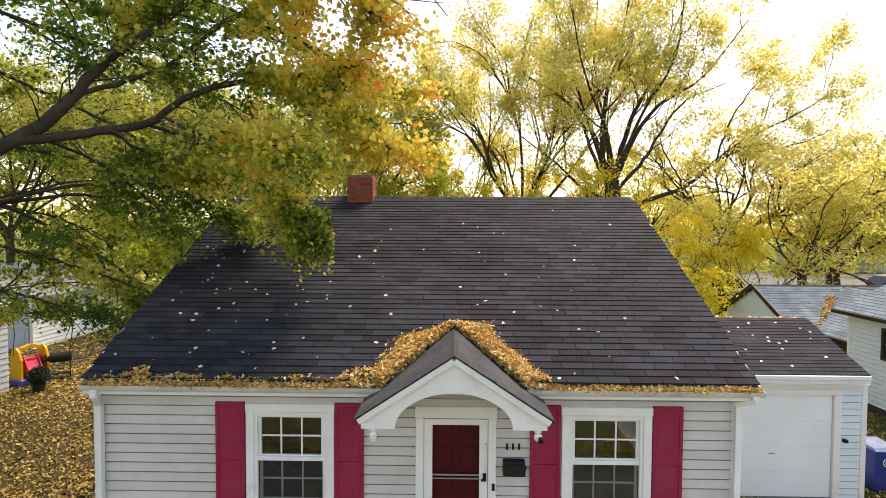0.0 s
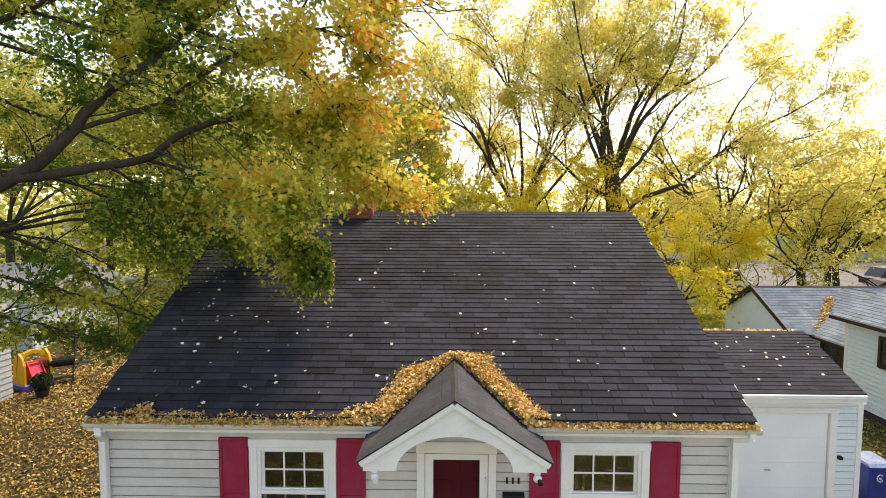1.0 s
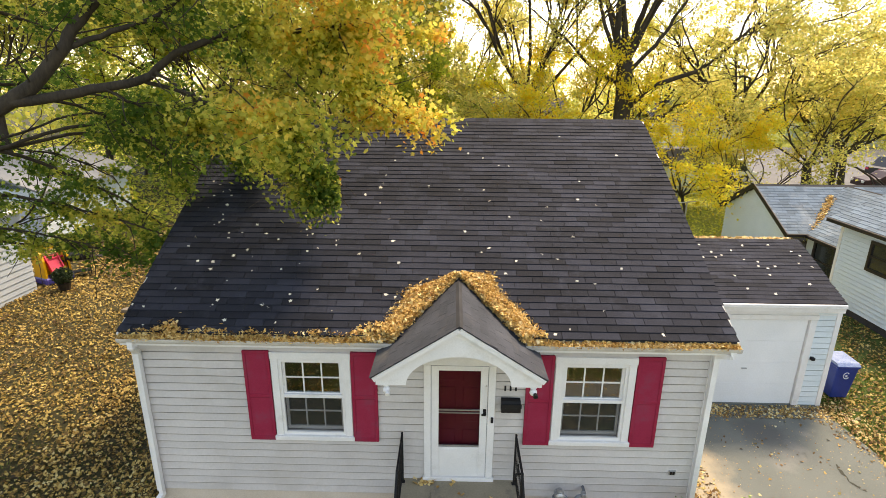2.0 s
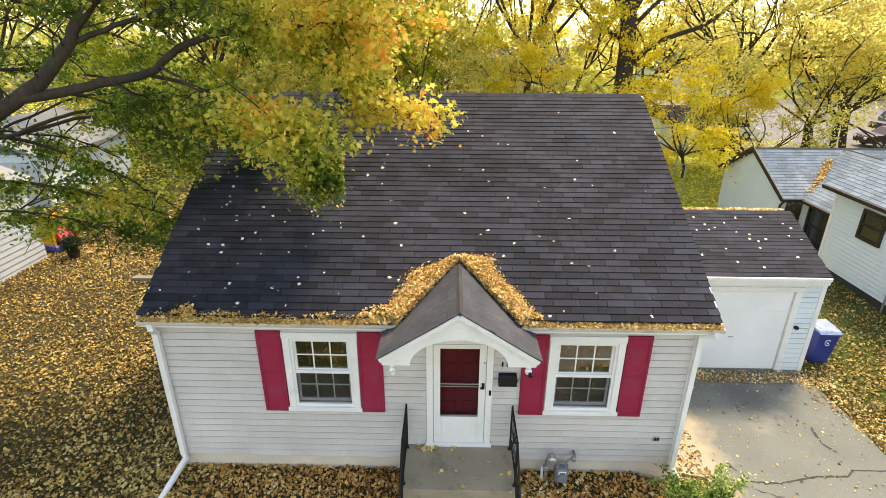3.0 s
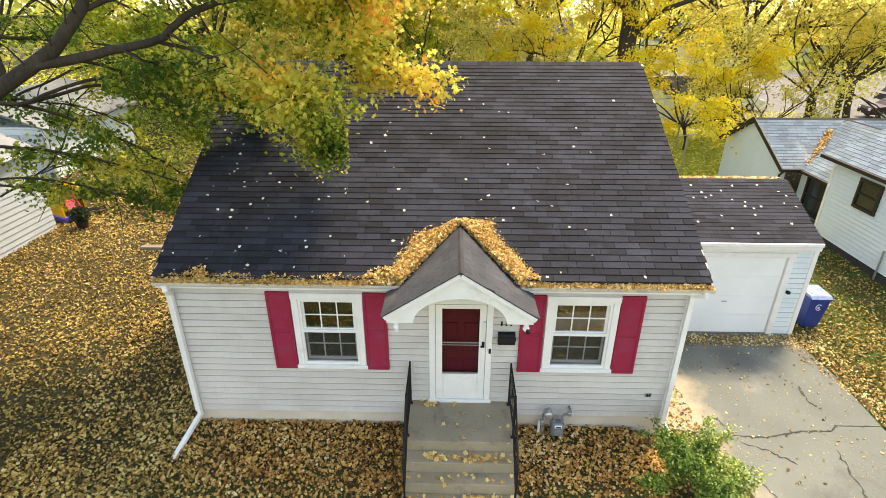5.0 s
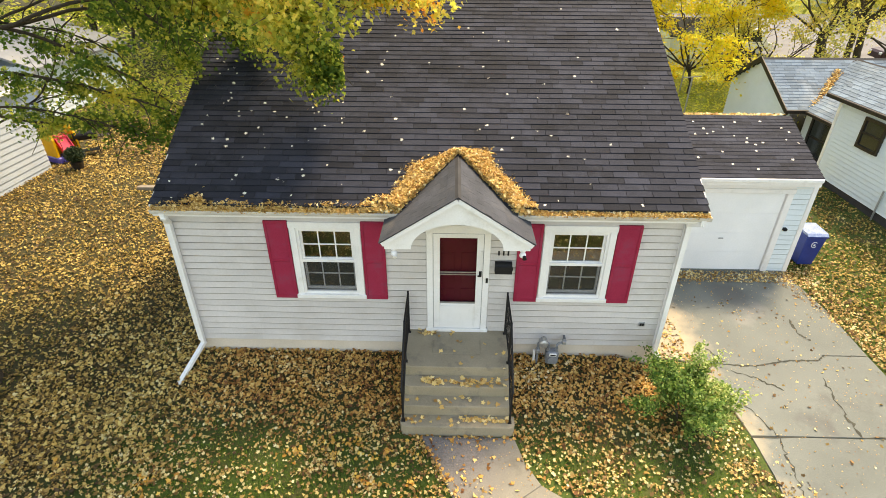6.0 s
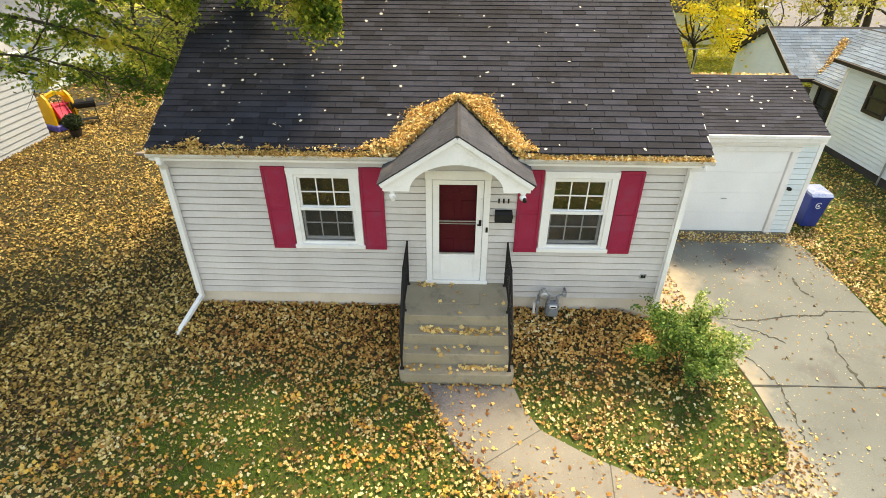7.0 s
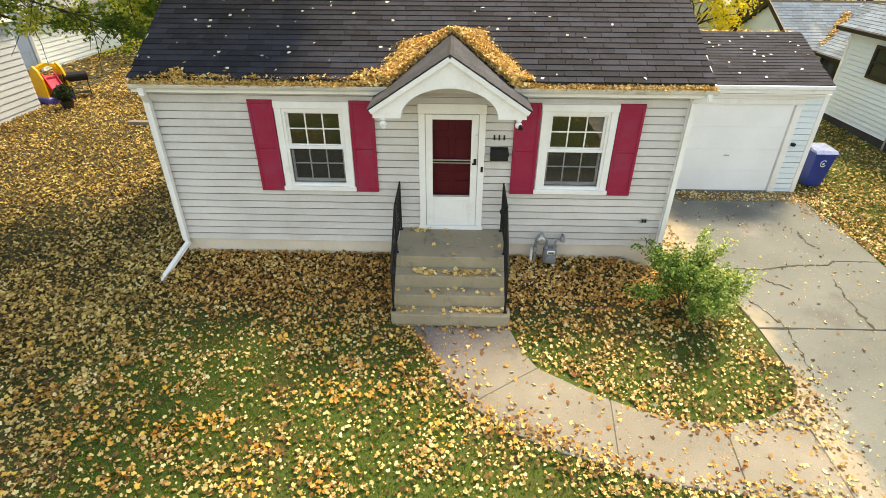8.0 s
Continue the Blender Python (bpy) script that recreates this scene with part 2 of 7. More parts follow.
CAR_GLASS = surface("car_glass", (0.015, 0.018, 0.02), (0.03, 0.034, 0.036), 1, 40, 0.08, spec=0.7)
GLASS = glass_material("window_glass", gloss=0.06)
DOOR_GLASS = glass_material("storm_door_glass", (0.78, 0.76, 0.77), 0.0, 0.14)
SCREEN = screen_material("insect_screen", (0.035, 0.035, 0.035), 0.30)

MAPLE = leaf_material("maple_leaf", [(0.0, (0.085, 0.165, 0.026)), (0.2, (0.32, 0.38, 0.06)), (0.45, (0.66, 0.62, 0.12)), (0.68, (0.88, 0.71, 0.16)), (0.88, (0.93, 0.56, 0.11)), (1.0, (0.87, 0.34, 0.07))], 1.05, 0.75, (-5.4, -0.7), 0.68)
YELLOW_LEAF = leaf_material("yellow_leaf", [(0.0, (0.48, 0.50, 0.15)), (0.3, (0.74, 0.68, 0.20)), (0.7, (0.91, 0.76, 0.26)), (1.0, (0.95, 0.63, 0.20))], 0.5, 0.22, None, 0.78)
OLIVE_LEAF = leaf_material("olive_leaf", [(0.0, (0.26, 0.30, 0.06)), (0.4, (0.46, 0.45, 0.09)), (0.8, (0.64, 0.56, 0.12)), (1.0, (0.70, 0.52, 0.12))], 0.5, 0.25, None, 0.5)
GOLD_LEAF = leaf_material("golden_leaf", [(0.0, (0.66, 0.64, 0.08)), (0.4, (0.88, 0.74, 0.09)), (0.8, (0.90, 0.63, 0.07)), (1.0, (0.88, 0.44, 0.06))], 0.4, 0.3, None, 0.74)
GREEN_YELLOW_LEAF = leaf_material("green_yellow_leaf", [(0.0, (0.24, 0.36, 0.05)), (0.4, (0.48, 0.54, 0.07)), (0.75, (0.70, 0.66, 0.09)), (1.0, (0.80, 0.68, 0.10))], 0.5, 0.2, None, 0.7)
FALLEN = leaf_material("fallen_leaf", [(0.0, (0.09, 0.044, 0.018)), (0.2, (0.26, 0.14, 0.045)), (0.42, (0.50, 0.31, 0.095)), (0.65, (0.67, 0.51, 0.20)), (0.84, (0.78, 0.67, 0.38)), (1.0, (0.88, 0.83, 0.64))], 0.35, 0.8, None, 0.15)
BED_LEAF = leaf_material("bed_leaf", [(0.0, (0.17, 0.065, 0.024)), (0.22, (0.42, 0.19, 0.05)), (0.5, (0.66, 0.37, 0.10)), (0.78, (0.76, 0.53, 0.20)), (1.0, (0.88, 0.78, 0.54))], 0.35, 0.8, None, 0.2)
SIDE_LEAF = leaf_material("side_leaf", [(0.0, (0.055, 0.036, 0.014)), (0.24, (0.23, 0.135, 0.036)), (0.48, (0.52, 0.325, 0.085)), (0.72, (0.72, 0.53, 0.18)), (0.9, (0.72, 0.62, 0.34)), (1.0, (0.82, 0.75, 0.52))], 0.35, 0.8, None, 0.15)
DRIFT_ORANGE = leaf_material("orange_leaf", [(0.0, (0.38, 0.15, 0.035)), (0.35, (0.66, 0.33, 0.06)), (0.7, (0.82, 0.55, 0.12)), (1.0, (0.86, 0.72, 0.34))], 0.5, 1.2, None, 0.2)
DRIFT_LEAF = leaf_material("drift_leaf", [(0.0, (0.085, 0.046, 0.017)), (0.25, (0.22, 0.135, 0.036)), (0.55, (0.46, 0.31, 0.08)), (0.82, (0.64, 0.47, 0.15)), (1.0, (0.76, 0.64, 0.36))], 0.4, 0.5, None, 0.15)
GUTTER_LEAF = leaf_material("gutter_leaf", [(0.0, (0.36, 0.18, 0.055)), (0.3, (0.64, 0.39, 0.12)), (0.7, (0.86, 0.62, 0.25)), (1.0, (0.92, 0.82, 0.56))], 0.25, 1.5, None, 0.15)
YARD_LEAF = leaf_material("yard_leaf", [(0.0, (0.36, 0.42, 0.05)), (0.4, (0.62, 0.60, 0.07)), (1.0, (0.82, 0.70, 0.11))], 0.4, 0.3, None, 0.3)
PALE_LEAF = leaf_material("pale_leaf", [(0.0, (0.55, 0.50, 0.40)), (1.0, (0.80, 0.76, 0.66))], 0.1, 1.0, None, 0.1)
# Bush colours lighten along x: its sunlit right side is painted in.
BUSH_LEAF = leaf_material("bush_leaf", [(0.0, (0.05, 0.12, 0.022)), (0.36, (0.16, 0.28, 0.055)), (0.68, (0.44, 0.53, 0.16)), (1.0, (0.78, 0.76, 0.36))], 0.5, 2.2, (3.5, 4.9), 0.42)
GRASS = leaf_material("grass_blade", [(0.0, (0.068, 0.13, 0.013)), (0.5, (0.15, 0.235, 0.022)), (1.0, (0.28, 0.36, 0.044))], 0.4, 0.5, None, 0.3)


def lawn_material():
    """Thin grass over soil, turning to a lush yellow-green lawn in the back yards."""
    m = surface("lawn_ground", (0.030, 0.058, 0.008), (0.070, 0.104, 0.018), 0.8, 25, 0.95, bump=0.6, stain=(0.11, 0.075, 0.035), stain_scale=0.5, stain_at=(0.5, 0.7))
    n, l = m.node_tree.nodes, m.node_tree.links
    b = n["Principled BSDF"]
    col = b.inputs["Base Color"].links[0].from_socket
    p = place_node(n, l)
    sep = n.new("ShaderNodeSeparateXYZ")
    l.new(p, sep.inputs[0])
    back = math_node(n, l, "ADD", sep.outputs["Y"], math_node(n, l, "MULTIPLY", noise_node(n, l, p, 0.6), 4.0))
    f = ramp_node(n, l, math_node(n, l, "DIVIDE", back, 20.0), [(0.5, (0, 0, 0)), (0.62, (1, 1, 1))])
    east = ramp_node(n, l, math_node(n, l, "DIVIDE", sep.outputs["X"], 10.0), [(0.0, (0, 0, 0)), (0.3, (1, 1, 1))])
    f = mix_node(n, l, 1.0, f, east, "MULTIPLY")
    wave = math_node(n, l, "MULTIPLY", noise_node(n, l, p, 0.9, 5), 2.4)
    bed = ramp_node(n, l, math_node(n, l, "DIVIDE", math_node(n, l, "ADD", math_node(n, l, "ADD", sep.outputs["Y"], 6.0), wave), 8.0), [(0.62, (0, 0, 0)), (0.78, (1, 1, 1))])
    yard = ramp_node(n, l, math_node(n, l, "DIVIDE", math_node(n, l, "ADD", math_node(n, l, "SUBTRACT", wave, sep.outputs["X"]), 0.0), 10.0), [(0.68, (0, 0, 0)), (0.86, (1, 1, 1))])
    near = ramp_node(n, l, math_node(n, l, "DIVIDE", sep.outputs["X"], 10.0), [(0.45, (1, 1, 1)), (0.50, (0, 0, 0))])
    litter = mix_node(n, l, 1.0, mix_node(n, l, 1.0, bed, yard, "LIGHTEN"), near, "MULTIPLY")
    brown = ramp_node(n, l, noise_node(n, l, p, 22, 6, 0.7), [(0.35, (0.022, 0.020, 0.008)), (0.6, (0.066, 0.050, 0.018)), (0.75, (0.16, 0.115, 0.042))])
    col = mix_node(n, l, math_node(n, l, "MULTIPLY", litter, 0.9), col, brown)
    lush = ramp_node(n, l, noise_node(n, l, p, 1.4, 6, 0.7), [(0.3, (0.16, 0.20, 0.025)), (0.7, (0.34, 0.33, 0.05))])
    l.new(mix_node(n, l, f, col, lush), b.inputs["Base Color"])
    return m


SOIL = lawn_material()


# ---- builders ----
def thing(name, at, label, category, group="", kind=""):
    e = new(name)
    e.location = at
    e.empty_display_size = 0.2
    return tagged(e, label, category, group, kind)


def own(ob, parent, label=""):
    ob.parent = parent
    if parent.type == "EMPTY":
        ob.matrix_parent_inverse = Matrix.Translation(-Vector(parent.location))
    return tagged(ob, label)


def part(name, bm, material, parent=None, label="", smooth=False, kind=""):
    me = bpy.data.meshes.new(name)
    bm.normal_update()
    bm.to_mesh(me)
    bm.free()
    me.materials.append(material)
    if smooth:
        me.shade_smooth()
    ob = new(name, me)
    if parent is not None:
        own(ob, parent, label)
    else:
        tagged(ob, label)
    return tagged(ob, kind=kind)


def piece(name, me, parent, m):
    ob = new(name, me)
    own(ob, parent)
    ob.matrix_basis = m
    return ob


def box(bm, x0, x1, y0, y1, z0, z1, bevel=0.0, m=None):
    vs = [bm.verts.new((x, y, z)) for x in (x0, x1) for y in (y0, y1) for z in (z0, z1)]
    fs = [bm.faces.new([vs[i] for i in f]) for f in ((0, 1, 3, 2), (4, 6, 7, 5), (0, 4, 5, 1), (2, 3, 7, 6), (0, 2, 6, 4), (1, 5, 7, 3))]
    if bevel:
        es = list({e for f in fs for e in f.edges})
        r = bmesh.ops.bevel(bm, geom=es, offset=bevel, segments=1, affect="EDGES", profile=0.5)
        vs = list({v for f in r["faces"] for v in f.verts})
    if m is not None:
        bmesh.ops.transform(bm, matrix=m, verts=vs)
    return bm


def boxes(*rows, bevel=0.0):
    bm = bmesh.new()
    for r in rows:
        box(bm, *r, bevel=bevel)
    return bm


def prism(bm, outline, axis, a, b):
    """A flat outline of pairs, pushed along an axis from a to b."""
    def at(p, d):
        return {"y": (p[0], d, p[1]), "x": (d, p[0], p[1]), "z": (p[0], p[1], d)}[axis]
    va, vb = [bm.verts.new(at(p, a)) for p in outline], [bm.verts.new(at(p, b)) for p in outline]
    bm.faces.new(va), bm.faces.new(vb[::-1])
    k = len(outline)
    for i in range(k):
        bm.faces.new((va[i], vb[i], vb[(i + 1) % k], va[(i + 1) % k]))
    bmesh.ops.recalc_face_normals(bm, faces=bm.faces)
    return bm


def tube(bm, points, radii, sides=8, cap=True):
    pts = [Vector(p) for p in points]
    rings, side = [], None
    for i, p in enumerate(pts):
        d = (pts[min(i + 1, len(pts) - 1)] - pts[max(i - 1, 0)]).normalized()
        if side is None:
            side = d.orthogonal().normalized()
        side = (side - d * side.dot(d)).normalized()
        up = d.cross(side)
        r = radii[i] if isinstance(radii, (list, tuple)) else radii
        rings.append([bm.verts.new(p + r * (math.cos(a) * side + math.sin(a) * up)) for a in (2 * math.pi * k / sides for k in range(sides))])
    for a, b in zip(rings, rings[1:]):
        for k in range(sides):
            bm.faces.new((a[k], a[(k + 1) % sides], b[(k + 1) % sides], b[k]))
    if cap:
        bm.faces.new(rings[0][::-1]), bm.faces.new(rings[-1])
    return bm


def bar(bm, p, q, w, h):
    """A straight bar of rectangular section from p to q."""
    p, q = Vector(p), Vector(q)
    d = (q - p)
    m = Matrix.Translation(p) @ d.to_track_quat("Y", "Z").to_matrix().to_4x4()
    return box(bm, -w / 2, w / 2, 0, d.length, -h / 2, h / 2, m=m)


def array_mesh(name, co, size, material):
    """A mesh of many faces that share no corner; co holds the corners, size the number for each face."""
    co = np.asarray(co, dtype=np.float32).reshape(-1, 3)
    total = len(co)
    me = bpy.data.meshes.new(name)
    me.vertices.add(total), me.loops.add(total), me.polygons.add(total // size)
    me.vertices.foreach_set("co", co.ravel())
    me.loops.foreach_set("vertex_index", np.arange(total, dtype=np.int32))
    me.polygons.foreach_set("loop_start", np.arange(0, total, size, dtype=np.int32))
    me.update(calc_edges=True)
    me.materials.append(material)
    return me


MAPLE_SHAPE = np.array([(0, .05), (.36, -.04), (.34, .24), (.60, .50), (.27, .60), (0, 1), (-.27, .60), (-.60, .50), (-.34, .24), (-.36, -.04)])
FALLEN_SHAPE = np.array([(0, 0), (.38, .06), (.56, .55), (.20, .60), (0, 1), (-.20, .60), (-.56, .55), (-.38, .06)])
OVAL_SHAPE = np.array([(0, 0), (.26, .32), (.22, .68), (0, 1), (-.22, .68), (-.26, .32)])
SMALL_SHAPE = np.array([(0, 0), (.30, .5), (0, 1), (-.30, .5)])


def leaf_cloud(rng, at, size, shape, flat=0.0, droop=0.0, curl=0.35, skew=1.0):
    """Corners of leaves at the places given. flat: how far they lie in the level plane; droop: how far tips hang."""
    at = np.asarray(at, dtype=np.float64)
    k, s = len(at), size[0] + (size[1] - size[0]) * rng.uniform(0, 1, len(at)) ** skew
    nor = rng.normal(size=(k, 3))
    nor[:, 2] = np.abs(nor[:, 2]) + flat
    nor /= np.linalg.norm(nor, axis=1, keepdims=True)
    tip = rng.normal(size=(k, 3))
    tip[:, 2] -= droop
    tip -= nor * np.sum(tip * nor, axis=1, keepdims=True)
    tip /= np.linalg.norm(tip, axis=1, keepdims=True) + 1e-9
    side = np.cross(tip, nor)
    u, v = shape[:, 0], shape[:, 1] - 0.4
    bend = curl * rng.uniform(-0.3, 1.0, k)
    w = bend[:, None] * (np.abs(u)[None, :] * 0.9 - 0.6 * v[None, :] ** 2)
    return at[:, None, :] + s[:, None, None] * (u[None, :, None] * side[:, None, :] + v[None, :, None] * tip[:, None, :] + w[:, :, None] * nor[:, None, :])


def ground_z(x, y):
    """The height of the lot: it falls gently to the street and rises to the house's wall."""
    base = 0.03 * (np.clip(y, -8, 8) + 1.7)
    dx = np.maximum(np.maximum(-5.2 - x, 0), (x - 3.2) * 2.3)
    dy = np.maximum(-y, 0)
    d = np.sqrt(np.maximum(dx, 0) ** 2 + dy ** 2)
    k = np.clip(1 - d / 1.9, 0, 1)
    return base + 0.24 * k * k * (3 - 2 * k) * np.where(x > 4.6, 0, 1)


# ---- ground, driveway, walk ----
def grid_axis(lo, hi, near_lo, near_hi, step, wide):
    a = list(np.arange(near_lo, near_hi + 1e-6, step))
    return np.array(list(np.arange(lo, near_lo, wide)) + a + list(np.arange(near_hi + wide, hi + wide, wide)))


gx, gy = grid_axis(-300, 300, -16, 16, 0.4, 20), grid_axis(-300, 320, -12, 14, 0.4, 20)
bm = bmesh.new()
rows_of = []
for yy in gy:
    rows_of.append([bm.verts.new((xx, yy, float(ground_z(xx, yy)) + 0.012 * math.sin(3.1 * xx + yy) * math.sin(2.3 * yy))) for xx in gx])
for r0, r1 in zip(rows_of, rows_of[1:]):
    for i in range(len(gx) - 1):
        bm.faces.new((r0[i], r0[i + 1], r1[i + 1], r1[i]))
part("ground", bm, SOIL, None, "leaf-strewn lawn of thin green grass and bare soil", True, "structure")


def slab(name, outline, material, parent, thick=0.12, lift=0.03):
    """A concrete slab that follows the ground, with a chamfered rim."""
    bm = bmesh.new()
    c = Vector((sum(p[0] for p in outline) / len(outline), sum(p[1] for p in outline) / len(outline)))
    rim = []
    for p in outline:
        q = Vector(p) + (c - Vector(p)).normalized() * 0.012
        z = float(ground_z(p[0], p[1])) + lift
        rim.append((bm.verts.new((q.x, q.y, z)), bm.verts.new((p[0], p[1], z - 0.012)), bm.verts.new((p[0], p[1], z - thick))))
    bm.faces.new([r[0] for r in rim])
    for a, b in zip(rim, rim[1:] + rim[:1]):
        bm.faces.new((a[0], a[1], b[1], b[0])), bm.faces.new((a[1], a[2], b[2], b[1]))
    bmesh.ops.recalc_face_normals(bm, faces=bm.faces)
    return part(name, bm, material, parent)


driveway = thing("driveway", (6.8, 0, 0), "pale grey cracked concrete driveway beside the house", "driveway", kind="structure")
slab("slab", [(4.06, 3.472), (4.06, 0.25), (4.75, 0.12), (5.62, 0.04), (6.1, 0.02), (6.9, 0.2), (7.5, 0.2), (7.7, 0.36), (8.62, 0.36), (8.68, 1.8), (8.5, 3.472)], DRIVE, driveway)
slab("slab", [(4.75, 0.105), (5.05, -0.6), (5.15, -1.05), (5.22, -1.71), (8.62, -1.71), (8.62, 0.345), (7.7, 0.345), (7.5, 0.185), (6.9, 0.185), (6.1, 0.005), (5.62, 0.025)], DRIVE, driveway)
slab("slab", [(5.22, -1.725), (5.22, -2.5), (5.17, -3.0), (4.95, -3.35), (4.9, -4.75), (4.9, -12), (8.9, -12), (8.7, -5), (8.62, -1.725)], DRIVE, driveway)
slab("apron", [(4.05, 3.47), (8.6, 3.47), (8.6, 3.54), (4.05, 3.54)], DRIVE, driveway, lift=0.045)


def crack(points, width, seed):
    rng = random.Random(seed)
    bm = bmesh.new()
    pts = []
    for (ax, ay), (bx, by) in zip(points, points[1:]):
        for k in range(9):
            f = k / 9
            pts.append((ax + (bx - ax) * f + rng.uniform(-.035, .035), ay + (by - ay) * f + rng.uniform(-.035, .035)))
    pts.append(points[-1])
    rim = []
    for i, p in enumerate(pts):
        d = Vector(pts[min(i + 1, len(pts) - 1)]) - Vector(pts[max(i - 1, 0)])
        s = Vector((-d.y, d.x)).normalized() * width * rng.choice((0.12, 0.3, 0.6, 1.0, 1.5)) * 0.5
        z = float(ground_z(p[0], p[1])) + 0.034
        rim.append((bm.verts.new((p[0] + s.x, p[1] + s.y, z)), bm.verts.new((p[0] - s.x, p[1] - s.y, z))))
    for a, b in zip(rim, rim[1:]):
        bm.faces.new((a[0], a[1], b[1], b[0]))
    return part("crack", bm, CRACK, driveway, "dark dirt-filled crack")


crack([(5.62, 0.03), (6.1, 0.01), (6.9, 0.19), (7.5, 0.19), (7.7, 0.35), (8.6, 0.35)], 0.03, 1)
crack([(5.55, 0.1), (5.3, 0.5)], 0.03, 2)
crack([(5.4, -0.05), (6.0, -0.35), (6.35, -0.65)], 0.03, 3)
crack([(5.3, -0.75), (5.5, -1.2), (5.68, -1.72), (5.6, -2.3), (5.5, -2.9)], 0.035, 4)
crack([(7.3, -0.3), (7.2, -0.9), (7.15, -1.7)], 0.05, 5)
crack([(7.6, 1.5), (7.55, 1.0), (7.7, 0.8)], 0.045, 6)
crack([(5.22, -1.717), (8.6, -1.717)], 0.022, 7)

front_walk = thing("front_walk", (1.5, -3.3, 0), "curved tan concrete front walk scattered with leaves", "path", kind="structure")
slab("bed", [(-0.60, -1.87), (1.0, -1.87), (1.15, -2.38), (1.38, -2.78), (2.05, -3.22), (2.7, -3.54), (3.2, -3.7), (3.78, -3.77), (4.4, -3.64), (4.93, -3.36), (4.93, -4.84), (3.66, -4.77), (2.84, -4.65), (2.18, -4.45), (1.5, -4.24), (0.84, -3.93), (0.32, -3.48), (0.0, -3.08), (-0.25, -2.58)], WALK, front_walk, 0.08, 0.014)
slab("slab", [(-0.62, -1.86), (1.02, -1.86), (1.16, -2.35), (1.38, -2.76), (0.32, -3.5), (0.0, -3.1), (-0.25, -2.6)], WALK, front_walk)
slab("slab", [(0.322, -3.503), (1.383, -2.764), (2.05, -3.2), (2.33, -3.34), (2.18, -4.46), (1.5, -4.25), (0.84, -3.94)], WALK, front_walk)
slab("slab", [(2.20, -4.47), (2.345, -3.35), (2.7, -3.52), (3.2, -3.68), (3.78, -3.75), (3.66, -4.78), (2.84, -4.66)], WALK, front_walk)
slab("slab", [(3.675, -4.785), (3.795, -3.75), (4.4, -3.62), (4.88, -3.37), (4.885, -4.85)], WALK, front_walk)

# ---- the house ----
house = thing("house", (-0.6, 2.5, 0.4), "white one-storey house with charcoal shingle roof and crimson shutters", "house")
X0, X1, DEEP = -5.22, 4.0, 11.0
EAVE_Y, EAVE_Z, RIDGE_Y, RIDGE_Z = -0.19, 3.681, 5.5, 6.58
SLOPE = (RIDGE_Z - EAVE_Z) / (RIDGE_Y - EAVE_Y)
HOLES = [(-2.90, -1.86, 1.78, 3.17), (1.62, 2.66, 1.78, 3.17), (-0.46, 0.46, 0.98, 3.10)]


def roof_z(y):
    return EAVE_Z + SLOPE * (y - EAVE_Y)


def cut_spans(x0, x1, z0, z1):
    """The stretches of a course from x0 to x1 that no opening takes."""
    spans = [(x0, x1)]
    for a, b, c, d in HOLES:
        if z1 > c + 0.01 and z0 < d - 0.01:
            spans = [s for lo, hi in spans for s in ((lo, min(hi, a)), (max(lo, b), hi)) if s[1] - s[0] > 0.02]
    return spans


# front wall's core, round its openings
bm = bmesh.new()
levels = sorted({0.5, 3.5} | {h[2] for h in HOLES} | {h[3] for h in HOLES})
for z0, z1 in zip(levels, levels[1:]):
    for a, b in cut_spans(X0 + 0.02, X1 - 0.02, z0, z1):
        box(bm, a, b, 0.035, 0.16, z0, z1)
front_wall = part("front_wall", bm, SIDING, house, "lapped white siding wall")
part("foundation", boxes((X0 + 0.04, X1 - 0.04, 0.002, 0.2, -0.3, 0.578), (X0 + 0.04, X0 + 0.2, 0.2, DEEP, -0.3, 0.56), (X1 - 0.2, X1 - 0.04, 0.2, DEEP, -0.3, 0.56)), FOUNDATION, house, "cream parged foundation strip")
for xa, xb in ((X0, X0 + 0.14), (X1 - 0.14, X1)):
    bm = bmesh.new()
    prism(bm, [(0.05, 0.5), (DEEP, 0.5), (DEEP, 3.55), (RIDGE_Y, RIDGE_Z - 0.12), (0.05, 3.6)], "x", xa, xb)
    part("side_wall", bm, SIDING, house, "white gable wall")
part("back_wall", boxes((X0, X1, DEEP - 0.02, DEEP + 0.12, 0.5, 3.5)), SIDING, house)
part("inner_floor", boxes((X0 + 0.14, X1 - 0.14, 0.16, DEEP, 0.8, 0.9)), ROOM_FLOOR, house)
part("inner_ceiling", boxes((X0 + 0.14, X1 - 0.14, 0.16, DEEP, 3.4, 3.48)), INNER, house)
part("partition", boxes((X0 + 0.14, X1 - 0.14, 4.0, 4.1, 0.9, 3.4), (-1.1, -1.0, 0.16, 4.0, 0.9, 3.4), (1.0, 1.1, 0.16, 4.0, 0.9, 3.4)), INNER, house)
for a, b in ((X0 - 0.012, X0 + 0.10), (X1 - 0.10, X1 + 0.012)):
    part("corner_board", boxes((a, b, -0.028, 0.09, 0.53, 3.45), bevel=0.006), TRIM, house)

# roof
FLARE = 0.16
def roof_edge(side, y):
    f = (y - EAVE_Y) / (RIDGE_Y - EAVE_Y)
    return (-5.25 - (FLARE + 0.06) * f) if side < 0 else (4.15 + (FLARE + 0.02) * f)


